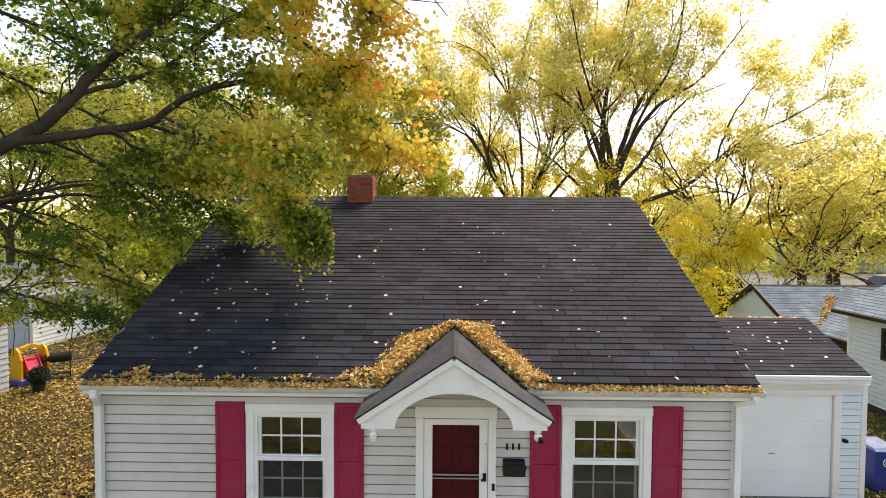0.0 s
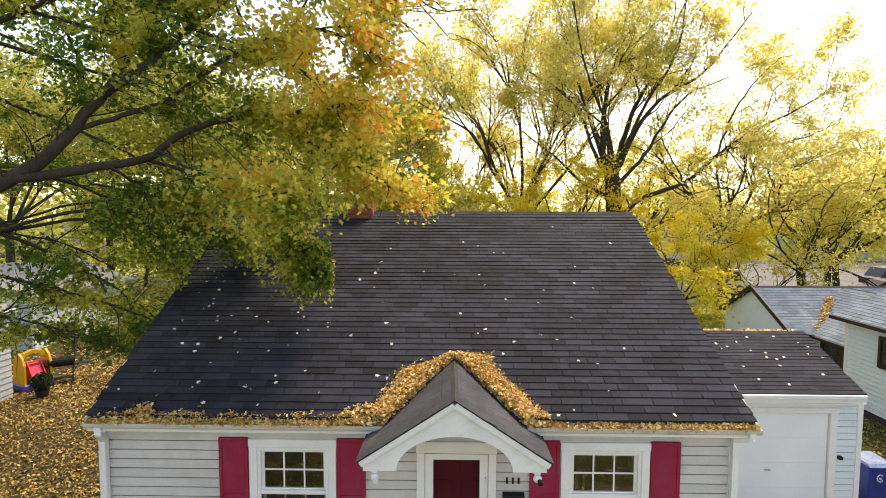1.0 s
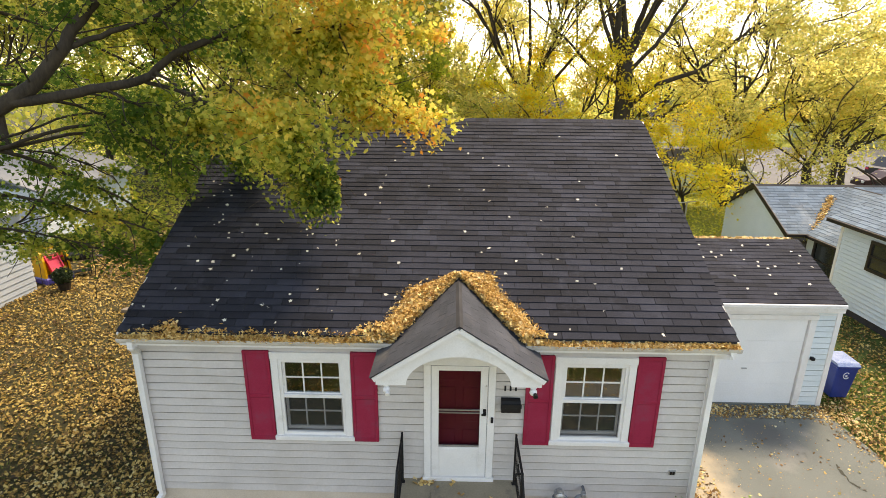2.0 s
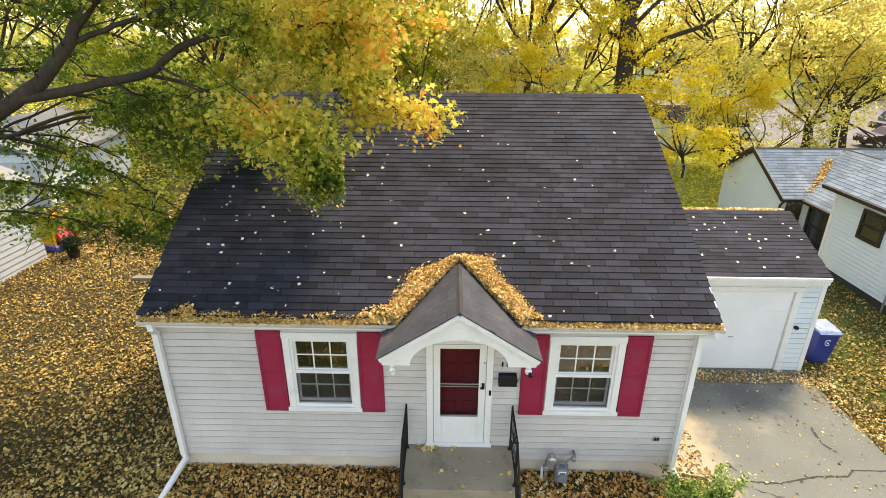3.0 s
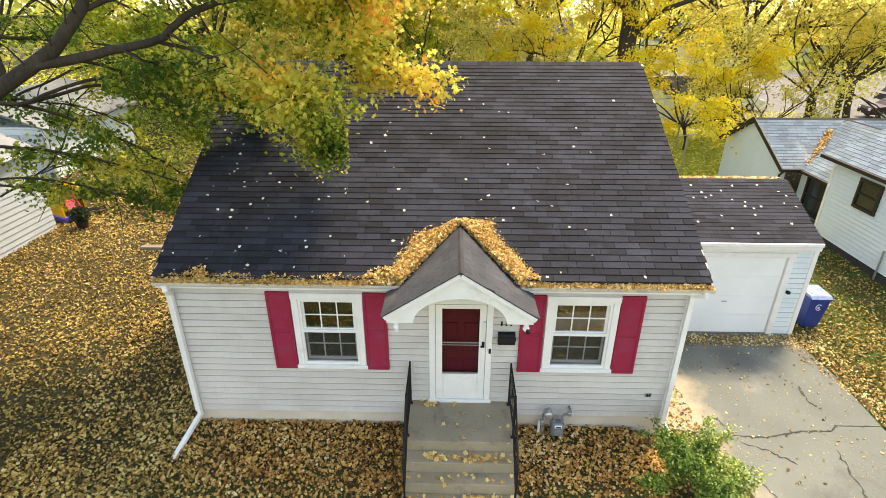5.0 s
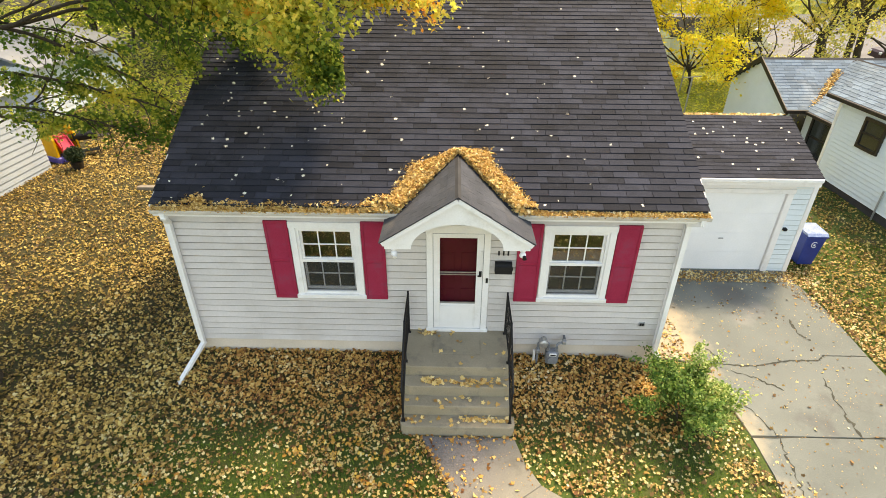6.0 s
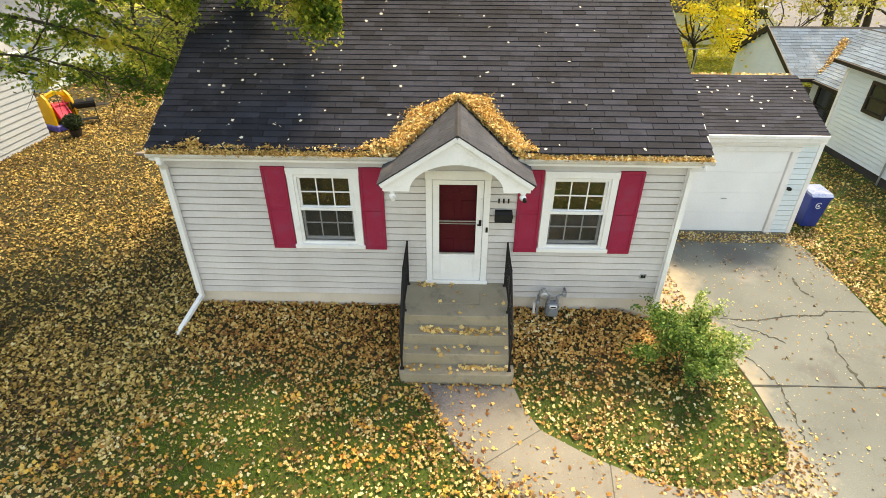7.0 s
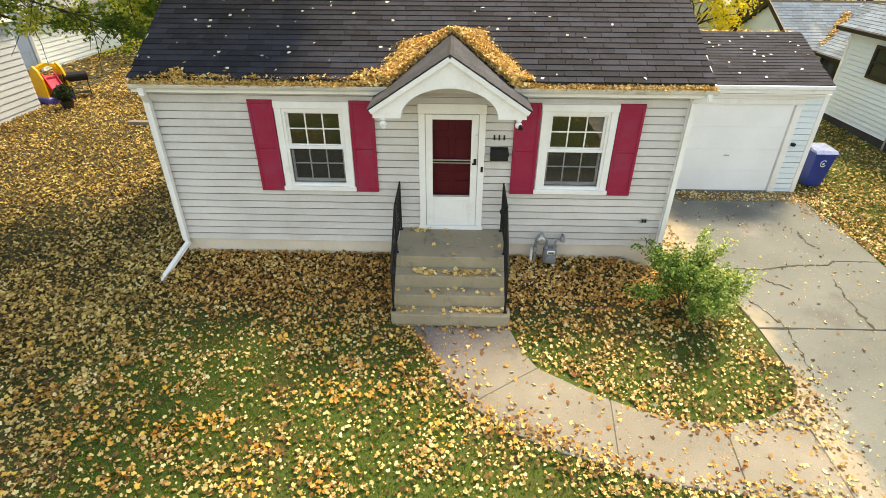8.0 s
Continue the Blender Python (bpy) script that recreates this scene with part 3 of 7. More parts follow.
NOTCH = (-0.86, 0.82, 0.12)
bm = bmesh.new()
for side in (1, -1):
    def deck_point(x, y):
        return Vector((x, y if side > 0 else 2 * RIDGE_Y - y, roof_z(y) - 0.015))
    flat = [(roof_edge(-1, EAVE_Y), EAVE_Y), (roof_edge(1, EAVE_Y), EAVE_Y), (roof_edge(1, RIDGE_Y), RIDGE_Y), (roof_edge(-1, RIDGE_Y), RIDGE_Y)]
    if side > 0:
        flat[1:1] = [(NOTCH[0], EAVE_Y), (NOTCH[0], NOTCH[2]), (NOTCH[1], NOTCH[2]), (NOTCH[1], EAVE_Y)]
    top = [bm.verts.new(deck_point(x, y)) for x, y in flat]
    low = [bm.verts.new(v.co - Vector((0, 0, 0.09))) for v in top]
    bm.faces.new(top), bm.faces.new(low[::-1])
    for i in range(len(top)):
        k = (i + 1) % len(top)
        bm.faces.new((top[i], low[i], low[k], top[k]))
bmesh.ops.recalc_face_normals(bm, faces=bm.faces)
roof = part("roof", bm, DECK, house, "charcoal asphalt shingle roof")
for s in (-1, 1):
    a, b = roof_edge(s, EAVE_Y), roof_edge(s, RIDGE_Y)
    for yb in (EAVE_Y, 2 * RIDGE_Y - EAVE_Y):
        bm = bmesh.new()
        bar(bm, (a + 0.012 * s, yb, EAVE_Z - 0.10), (b + 0.012 * s, RIDGE_Y, RIDGE_Z - 0.10), 0.025, 0.15)
        part("rake_board", bm, TRIM, house)
part("soffit", boxes((-5.24, -1.14, -0.19, 0.035, 3.45, 3.475)), TRIM, house)
part("soffit", boxes((1.10, 4.12, -0.19, 0.035, 3.45, 3.475)), TRIM, house)
part("fascia", boxes((-5.255, -1.0, -0.215, -0.19, 3.45, 3.63), (0.98, 4.155, -0.215, -0.19, 3.45, 3.63)), TRIM, house)


def gutter(x0, x1):
    bm = bmesh.new()
    prof = [(-0.218, 3.595), (-0.218, 3.522), (-0.262, 3.522), (-0.276, 3.545), (-0.284, 3.592), (-0.298, 3.592), (-0.298, 3.578), (-0.288, 3.540), (-0.268, 3.510), (-0.210, 3.510), (-0.210, 3.595)]
    prism(bm, prof, "x", x0, x1)
    for x in (x0, x1):
        prism(bm, [(-0.21, 3.595), (-0.21, 3.510), (-0.268, 3.510), (-0.288, 3.54), (-0.296, 3.592)], "x", x - 0.003, x + 0.003)
    return part("gutter", bm, GUTTER, house, "white metal gutter full of leaves")


gutter(-5.25, -0.98), gutter(0.98, 4.20)


def downspout(pts, name="downspout"):
    bm = bmesh.new()
    for p, q in zip(pts, pts[1:]):
        d = (Vector(q) - Vector(p)).normalized() * 0.03
        bar(bm, Vector(p) - d, Vector(q) + d, 0.085, 0.065)
    return part(name, bm, TRIM, house, "white corrugated downspout")


downspout([(-5.06, -0.25, 3.51), (-5.06, -0.25, 3.43), (-5.10, -0.075, 3.25), (-5.11, -0.075, 0.52), (-5.32, -0.88, 0.18)])
downspout([(4.08, -0.25, 3.51), (4.08, -0.25, 3.45), (3.95, -0.075, 3.36), (3.95, -0.075, 0.52), (4.12, -0.62, 0.22)])

# chimney
chimney = part("chimney", boxes((-2.60, -2.0, 5.15, 5.75, 6.2, 7.06)), MORTAR, house, "red brick chimney")
bm = boxes((-2.605, -1.995, 5.145, 5.755, 7.05, 7.085), bevel=0.01)
part("cap", bm, BRICK, chimney)


# ---- windows, shutters, door ----
def house_window(cx):
    w = part("window", boxes((cx - 0.635, cx - 0.52, -0.045, 0.05, 1.74, 3.22), (cx + 0.52, cx + 0.635, -0.045, 0.05, 1.74, 3.22), (cx - 0.645, cx + 0.645, -0.05, 0.05, 3.16, 3.28), bevel=0.006), TRIM, house, "white double-hung window with six-over-six panes")
    part("sill", boxes((cx - 0.66, cx + 0.66, -0.075, 0.10, 1.665, 1.745), bevel=0.008), TRIM, w)
    part("storm_frame", boxes((cx - 0.52, cx - 0.475, -0.02, 0.04, 1.745, 3.16), (cx + 0.475, cx + 0.52, -0.02, 0.04, 1.745, 3.16), (cx - 0.475, cx + 0.475, -0.02, 0.04, 3.10, 3.16), (cx - 0.475, cx + 0.475, -0.02, 0.04, 1.745, 1.80)), TRIM, w)
    for z0, z1, y in ((2.46, 3.10, 0.03), (1.80, 2.47, 0.065)):
        part("sash", boxes((cx - 0.475, cx - 0.435, y, y + 0.035, z0, z1), (cx + 0.435, cx + 0.475, y, y + 0.035, z0, z1), (cx - 0.435, cx + 0.435, y, y + 0.035, z1 - 0.04, z1), (cx - 0.435, cx + 0.435, y, y + 0.035, z0, z0 + 0.055)), TRIM, w)
        zm = (z0 + z1) / 2 + 0.01
        for bx in (-0.15, 0.15):
            part("muntin", boxes((cx + bx - 0.011, cx + bx + 0.011, y + 0.008, y + 0.028, z0 + 0.055, z1 - 0.04)), TRIM, w)
        part("muntin", boxes((cx - 0.435, cx + 0.435, y + 0.009, y + 0.029, zm - 0.011, zm + 0.011)), TRIM, w)
        g = part("pane", boxes((cx - 0.436, cx + 0.436, y + 0.016, y + 0.020, z0 + 0.05, z1 - 0.035)), GLASS, w, "dark reflecting pane")
        g.visible_shadow = False
    part("meeting_rail", boxes((cx - 0.475, cx + 0.475, -0.015, 0.03, 2.44, 2.50), bevel=0.005), TRIM, w)
    part("insect_screen", boxes((cx - 0.475, cx + 0.475, 0.012, 0.014, 1.80, 2.44)), SCREEN, w)
    return w


house_window(-2.38), house_window(2.14)


def shutter(x0, x1):
    z0, z1 = 1.65, 3.30
    s = part("shutter", boxes((x0, x0 + 0.05, -0.055, -0.012, z0, z1), (x1 - 0.05, x1, -0.055, -0.012, z0, z1), (x0 + 0.05, x1 - 0.05, -0.055, -0.012, z1 - 0.06, z1), (x0 + 0.05, x1 - 0.05, -0.055, -0.012, z0, z0 + 0.08), (x0 + 0.05, x1 - 0.05, -0.055, -0.012, 2.46, 2.53), bevel=0.004), SHUTTER, house, "crimson louvred shutter")
    bm = boxes((x0 + 0.05, x1 - 0.05, -0.022, -0.014, z0 + 0.08, z1 - 0.06))
    z = z0 + 0.10
    while z < z1 - 0.08:
        if not 2.44 < z < 2.54:
            box(bm, x0 + 0.05, x1 - 0.05, -0.006, 0.006, -0.024, 0.024, m=Matrix.Translation((0, -0.036, z)) @ Matrix.Rotation(radians(-18), 4, "X"))
        z += 0.042
    part("louvres", bm, SHUTTER, s, kind="stuff")


for a, b in ((-3.45, -3.03), (-1.735, -1.32), (1.055, 1.485), (2.785, 3.205)):
    shutter(a, b)

part("door_frame", boxes((-0.575, -0.46, -0.05, 0.12, 0.93, 3.10), (0.46, 0.575, -0.05, 0.12, 0.93, 3.10), (-0.585, 0.585, -0.055, 0.12, 3.10, 3.27), (-0.60, 0.60, -0.07, 0.12, 0.90, 0.975), bevel=0.006), TRIM, house, "white door casing and sill")
storm = part("storm_door", boxes((-0.455, -0.335, -0.035, 0.0, 0.98, 3.09), (0.335, 0.455, -0.035, 0.0, 0.98, 3.09), (-0.335, 0.335, -0.035, 0.0, 3.00, 3.09), (-0.335, 0.335, -0.035, 0.0, 0.98, 1.565), bevel=0.004), TRIM, house, "white aluminium storm door with a tall glass pane")
for za, zb in ((2.265, 2.285), (2.215, 2.23), (1.565, 1.60)):
    part("glazing_bar", boxes((-0.335, 0.335, -0.03, -0.004, za, zb)), METAL, storm)
g = part("pane", boxes((-0.335, 0.335, -0.018, -0.014, 1.59, 3.01)), DOOR_GLASS, storm)
g.visible_shadow = False
part("kick_panel", boxes((-0.31, 0.31, -0.042, -0.034, 1.04, 1.52), bevel=0.003), TRIM, storm)
# Grey strips added in place of the thin shadow at the casing.
part("shadow_line", boxes((-0.459, -0.453, -0.040, -0.02, 0.98, 3.09), (0.453, 0.459, -0.040, -0.02, 0.98, 3.09), (-0.453, 0.453, -0.040, -0.02, 3.087, 3.093)), METER_GREY, storm, "thin grey strips drawn as the shadow line round the storm door")
part("latch", boxes((0.385, 0.435, -0.055, -0.034, 2.20, 2.31), (0.36, 0.43, -0.085, -0.06, 2.21, 2.235)), BLACK, storm, "black latch")
part("pull_rail", boxes((0.415, 0.43, -0.06, -0.045, 2.35, 2.75), (0.415, 0.43, -0.06, -0.034, 2.35, 2.37), (0.415, 0.43, -0.06, -0.034, 2.73, 2.75)), TRIM, storm)
front_door = part("front_door", boxes((-0.44, 0.44, 0.07, 0.115, 0.98, 3.09)), DOOR_RED, house, "dark red panelled front door")
for px in (-0.20, 0.20):
    for z0, z1 in ((1.15, 1.85), (2.0, 2.65), (2.78, 2.98)):
        part("door_panel", boxes((px - 0.14, px + 0.14, 0.058, 0.074, z0, z1), bevel=0.006), DOOR_RED, front_door)
part("doorbell", boxes((0.515, 0.555, -0.075, -0.05, 2.07, 2.17), bevel=0.004), BLACK, house, "black doorbell")

# mailbox and the bars that stand for the number
bm = bmesh.new()
prism(bm, [(-0.015, 2.31), (-0.13, 2.31), (-0.14, 2.33), (-0.14, 2.44), (-0.09, 2.50), (-0.015, 2.52)], "x", 0.67, 0.98)
mailbox = part("mailbox", bm, BLACK, None, "black metal mailbox on the siding beside the door")
tagged(mailbox, category="mailbox")
part("lid", boxes((0.66, 0.99, -0.150, -0.138, 2.40, 2.475), bevel=0.003), BLACK, mailbox)
plate = thing("house_sign", (0.81, -0.02, 2.7), "three dark bars on the siding above the mailbox", "sign")
for xa in (0.715, 0.80, 0.885):
    part("sign_bar", boxes((xa, xa + 0.03, -0.030, -0.02, 2.65, 2.74)), BLACK, plate)
vent = part("wall_vent", boxes((3.53, 3.65, -0.035, -0.015, 1.09, 1.18), bevel=0.004), METAL, None, "small grey outlet cover on the siding")
tagged(vent, category="outlet")
part("cover", boxes((3.55, 3.585, -0.042, -0.034, 1.105, 1.165), (3.595, 3.63, -0.042, -0.034, 1.105, 1.165)), BLACK, vent)

# ---- portico ----
PEAK_X = -0.035
portico = thing("portico", (PEAK_X, -0.5, 3.3), "white arched gable portico with grey shingle roof over the door", "portico")
arch = [(PEAK_X + 0.74 * math.cos(a), 3.285 + 0.455 * math.sin(a)) for a in (math.pi * k / 24 for k in range(25))]
bm = bmesh.new()
# the face, in strips between the arch and the slopes
def slope_top(x):
    return 4.175 - abs(x - PEAK_X) / 1.165 * 0.765
xs = [PEAK_X - 1.165] + sorted(p[0] for p in arch) + [PEAK_X + 1.165]
low_of = {round(p[0], 6): p[1] for p in arch}
cols = []
for x in xs:
    zl = low_of.get(round(x, 6), 3.285)
    cols.append([bm.verts.new((x, y, z)) for y in (-0.935, -0.02) for z in (zl, slope_top(x))])
for a, b in zip(cols, cols[1:]):
    bm.faces.new((a[0], b[0], b[1], a[1])), bm.faces.new((a[2], a[3], b[3], b[2]))
    bm.faces.new((a[0], a[2], b[2], b[0])), bm.faces.new((a[1], b[1], b[3], a[3]))
for c in (cols[0], cols[-1]):
    bm.faces.new((c[0], c[1], c[3], c[2]))
bmesh.ops.recalc_face_normals(bm, faces=bm.faces)
part("arched_face", bm, TRIM, portico, "white arched fascia")
bm = bmesh.new()
prism(bm, [(PEAK_X - 1.08, 3.43), (PEAK_X + 1.08, 3.43), (PEAK_X, 4.10)], "y", -0.014, 0.03)
part("back_panel", bm, SIDING, portico)
for s in (-1, 1):
    bm = bmesh.new()
    bar(bm, (PEAK_X + s * 1.195, -0.960, 3.385), (PEAK_X + s * 0.005, -0.960, 4.16), 0.05, 0.07)
    part("rake_trim", bm, TRIM, portico)
    bm = bmesh.new()
    base = [(PEAK_X, 4.225), (PEAK_X + s * 1.23, 3.425), (PEAK_X + s * 1.23, 3.385), (PEAK_X, 4.185)]
    prism(bm, base, "y", -0.975, 1.1)
    part("roof_slope", bm, DECK, portico)
    part("bracket", boxes((PEAK_X + s * 0.95 - 0.05, PEAK_X + s * 0.95 + 0.05, -0.10, -0.015, 3.08, 3.29), bevel=0.01), TRIM, portico)


def flood_light(x):
    l = thing("flood_light", (x, -0.88, 3.28), "white round floodlight under the portico's corner", "lamp", "portico lights")
    bm = bmesh.new()
    tube(bm, [(x, -0.88, 3.29), (x, -0.88, 3.25)], 0.05, 10)
    part("base", bm, TRIM, l)
    bm = bmesh.new()
    bmesh.ops.create_uvsphere(bm, u_segments=12, v_segments=8, radius=0.055, matrix=Matrix.Translation((x, -0.90, 3.19)))
    part("globe", bm, TRIM, l, smooth=True)
    bm = bmesh.new()
    tube(bm, [(x + 0.02, -0.95, 3.19), (x + 0.02, -1.0, 3.17)], [0.028, 0.036], 10)
    part("lens", bm, BLACK if x > 0 else TRIM, l)


flood_light(-1.05), flood_light(1.02)

# ---- front steps and rails ----
steps = thing("front_steps", (0.02, -0.9, 0), "grey concrete front steps with a landing and leaves", "steps")


def step_block(name, x0, x1, y0, y1, z0, z1):
    bm = bmesh.new()
    r = 0.10
    out = [(x0, y1), (x0, y0 + r), (x0 + 0.03, y0 + 0.03), (x0 + r, y0), (x1 - r, y0), (x1 - 0.03, y0 + 0.03), (x1, y0 + r), (x1, y1)]
    rim = [(0, z0), (0, z1 - 0.012), (0.012, z1)]
    prism(bm, out, "z", z0, z1)
    top = [f for f in bm.faces if all(abs(v.co.z - z1) < 1e-6 for v in f.verts)]
    bmesh.ops.bevel(bm, geom=list({e for f in top for e in f.edges}), offset=0.014, segments=2, affect="EDGES", profile=0.5)
    return part(name, bm, STEP, steps)


step_block("landing", -0.95, 0.97, -1.06, 0.03, -0.2, 0.905)
step_block("step", -0.955, 0.975, -1.33, -1.05, -0.2, 0.685)
step_block("step", -0.96, 0.985, -1.58, -1.32, -0.2, 0.46)
step_block("step", -0.98, 1.03, -1.84, -1.57, -0.2, 0.235)
mat_ob = part("door_mat", boxes((-0.45, 0.44, -0.72, -0.33, 0.907, 0.917), bevel=0.004), STEP, None, "flat grey doormat on the landing")
tagged(mat_ob, category="doormat")


def railing(x, flip):
    r = thing("step_railing", (x, -0.9, 0.905), "black wrought-iron railing with scrolls beside the steps", "railing", "step railings")
    for y, z, h in ((-0.10, 0.90, 0.98), (-0.93, 0.90, 0.93), (-1.71, 0.235, 0.90)):
        part("post", boxes((x - 0.016, x + 0.016, y - 0.016, y + 0.016, z, z + h), (x - 0.035, x + 0.035, y - 0.035, y + 0.035, z, z + 0.012)), IRON, r)
    for lift in (0.0, -0.70):
        bm = bmesh.new()
        tube(bm, [(x, -0.10, 1.85 + lift), (x, -0.93, 1.81 + lift), (x, -1.71, 1.12 + lift * 0.95), (x, -1.80, 1.02 + lift * 0.95)][: 4 if lift == 0 else 3], 0.017, 6)
        part("rail", bm, IRON, r)
    for k in range(12):
        y = -0.17 - k * 0.125
        zt = 1.85 - 0.05 * (-(y + 0.1)) if y > -0.93 else 1.81 - (-(y + 0.93)) * 0.885
        bm = bmesh.new()
        tube(bm, [(x, y, zt - 0.68), (x, y, zt)], 0.008, 5)
        part("baluster", bm, IRON, r)
    for y, zc in ((-0.5, 1.52), (-1.3, 1.15)):
        bm = bmesh.new()
        tube(bm, [(x, y + 0.10 * math.cos(a) * (1 - a / 14), zc + 0.10 * math.sin(a) * (1 - a / 14)) for a in (k * 0.5 for k in range(20))], 0.008, 5)
        part("scroll", bm, IRON, r)
    if flip:
        bm = bmesh.new()
        tube(bm, [(x, -0.85, 1.75), (x - 0.06, -0.86, 1.77), (x - 0.10, -0.87, 1.72), (x - 0.09, -0.87, 1.66)], 0.018, 6)
        part("hook", bm, IRON, r)


railing(-0.93, False), railing(0.94, True)


def gas_meter():
    g = thing("gas_meter", (1.85, -0.22, 0.3), "grey gas meter with pipes and regulator by the foundation", "gas meter")
    part("body", boxes((1.76, 2.00, -0.34, -0.14, 0.33, 0.64), bevel=0.035), METER_GREY, g)
    bm = bmesh.new()
    tube(bm, [(1.88, -0.33, 0.47), (1.88, -0.365, 0.47)], [0.095, 0.085], 14)
    part("diaphragm_cover", bm, METER_GREY, g)
    index = part("index", boxes((1.81, 1.95, -0.362, -0.335, 0.565, 0.635), bevel=0.01), TRIM, g, "white dial plate")
    part("dial", boxes((1.83, 1.93, -0.366, -0.361, 0.585, 0.615)), BLACK, index)
    for x in (1.80, 1.96):
        bm = bmesh.new()
        tube(bm, [(x, -0.24, 0.62), (x, -0.24, 0.69)], 0.035, 10)
        part("union_nut", bm, METAL, g)
    bm = bmesh.new()
    tube(bm, [(1.60, -0.22, 0.15), (1.60, -0.22, 0.78), (1.62, -0.22, 0.82), (1.76, -0.23, 0.82), (1.80, -0.24, 0.79), (1.80, -0.24, 0.66)], 0.024, 8)
    part("inlet_pipe", bm, METER_GREY, g)
    bm = bmesh.new()
    tube(bm, [(1.54, -0.20, 0.15), (1.54, -0.20, 0.60)], 0.026, 8)
    part("sleeve", bm, TRIM, g, "white plastic riser sleeve")
    bm = bmesh.new()
    tube(bm, [(1.96, -0.24, 0.66), (1.96, -0.24, 0.76), (2.0, -0.23, 0.80), (2.10, -0.20, 0.80), (2.13, -0.16, 0.80), (2.13, 0.03, 0.80)], 0.024, 8)
    part("outlet_pipe", bm, METER_GREY, g)
    bm = bmesh.new()
    tube(bm, [(1.69, -0.32, 0.82), (1.69, -0.30, 0.82), (1.69, -0.17, 0.82), (1.69, -0.15, 0.82)], [0.05, 0.085, 0.085, 0.05], 14)
    reg = part("regulator", bm, METAL, g)
    bm = bmesh.new()
    tube(bm, [(1.69, -0.24, 0.88), (1.69, -0.24, 0.95)], [0.045, 0.035], 10)
    part("cap", bm, METAL, reg)
    part("valve", boxes((1.56, 1.64, -0.27, -0.17, 0.56, 0.65), bevel=0.01), METAL, g)
    part("valve", boxes((2.06, 2.13, -0.25, -0.15, 0.76, 0.85), bevel=0.01), METAL, g)


gas_meter()

# ---- garage ----
GF, GX1 = 3.5, 8.56
G_EAVE_Y, G_EAVE_Z, G_RIDGE_Y, G_RIDGE_Z = 3.28, 2.875, 5.75, 3.63


def garage_edge(y):
    """The garage roof's outer edge, which splays a little towards its ridge."""
    return 8.44 + 0.33 * (1 - abs(y - G_RIDGE_Y) / (G_RIDGE_Y - G_EAVE_Y))


garage = thing("garage", (6.4, 4.6, 0.2), "white attached garage with a low charcoal roof and sectional door", "garage")
# Near-black core, standing in for shade in the gaps between siding boards.
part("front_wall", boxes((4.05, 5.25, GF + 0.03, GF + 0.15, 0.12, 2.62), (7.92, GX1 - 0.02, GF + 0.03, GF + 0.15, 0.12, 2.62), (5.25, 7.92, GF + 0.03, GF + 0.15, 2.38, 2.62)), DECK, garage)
bm = bmesh.new()
prism(bm, [(GF + 0.03, 0.12), (8.3, 0.12), (8.3, 2.7), (G_RIDGE_Y, G_RIDGE_Z - 0.1), (GF + 0.03, 2.75)], "x", GX1 - 0.12, GX1)
part("side_wall", bm, NEIGHBOUR_SIDING, garage)
part("back_wall", boxes((4.05, GX1 - 0.12, 8.2, 8.3, 0.12, 2.7)), NEIGHBOUR_SIDING, garage)
part("corner_board", boxes((GX1 - 0.10, GX1 + 0.012, GF - 0.03, GF + 0.06, 0.14, 2.62), bevel=0.005), TRIM, garage)
for piece_box in ((7.90, 8.05, GF - 0.035, GF + 0.10, 0.16, 2.38), (5.1, 5.27, GF - 0.035, GF + 0.10, 0.16, 2.38), (5.1, 8.07, GF - 0.04, GF + 0.10, 2.382, 2.50)):
    part("door_casing", boxes(piece_box, bevel=0.006), TRIM, garage)
part("header_board", boxes((4.05, GX1 - 0.1, GF - 0.012, GF + 0.03, 2.50, 2.62)), TRIM, garage)
gdoor = part("garage_door", boxes((5.27, 7.90, GF + 0.05, GF + 0.09, 0.17, 2.38)), GARAGE_WHITE, garage, "white sectional garage door")
for k in range(4):
    z = 0.18 + k * 0.55
    part("door_section", boxes((5.28, 7.89, GF + 0.030, GF + 0.052, z, z + 0.5485), bevel=0.003), GARAGE_WHITE, gdoor)
part("door_handle", boxes((6.60, 6.72, GF + 0.0, GF + 0.03, 1.11, 1.135), bevel=0.004), METAL, gdoor)
for xa, xb in ((7.86, 8.06), (8.08, 8.24)):
    part("footing_stone", boxes((xa, xb, GF - 0.16, GF - 0.02, 0.10, 0.20), bevel=0.02), CONCRETE, garage)
part("side_lamp", boxes((8.08, 8.16, GF - 0.10, GF - 0.0, 1.40, 1.47), bevel=0.01), BLACK, garage, "small black hook")
part("fascia", boxes((4.05, 8.44, G_EAVE_Y - 0.03, G_EAVE_Y, 2.68, 2.83), (4.05, 8.46, G_EAVE_Y, GF + 0.03, 2.64, 2.665)), TRIM, garage)
part("gutter", boxes((4.1, 8.43, G_EAVE_Y - 0.09, G_EAVE_Y - 0.03, 2.775, 2.862), bevel=0.012), TRIM, garage)
bm = bmesh.new()
prism(bm, [(G_EAVE_Y - 0.02, G_EAVE_Z - 0.012), (G_RIDGE_Y, G_RIDGE_Z - 0.012), (2 * G_RIDGE_Y - G_EAVE_Y, G_EAVE_Z - 0.012), (2 * G_RIDGE_Y - G_EAVE_Y, G_EAVE_Z - 0.09), (G_RIDGE_Y, G_RIDGE_Z - 0.09), (G_EAVE_Y - 0.02, G_EAVE_Z - 0.09)], "x", 4.02, GX1 + 0.22)
for v in bm.verts:
    if v.co.x > 8:
        v.co.x = garage_edge(v.co.y)
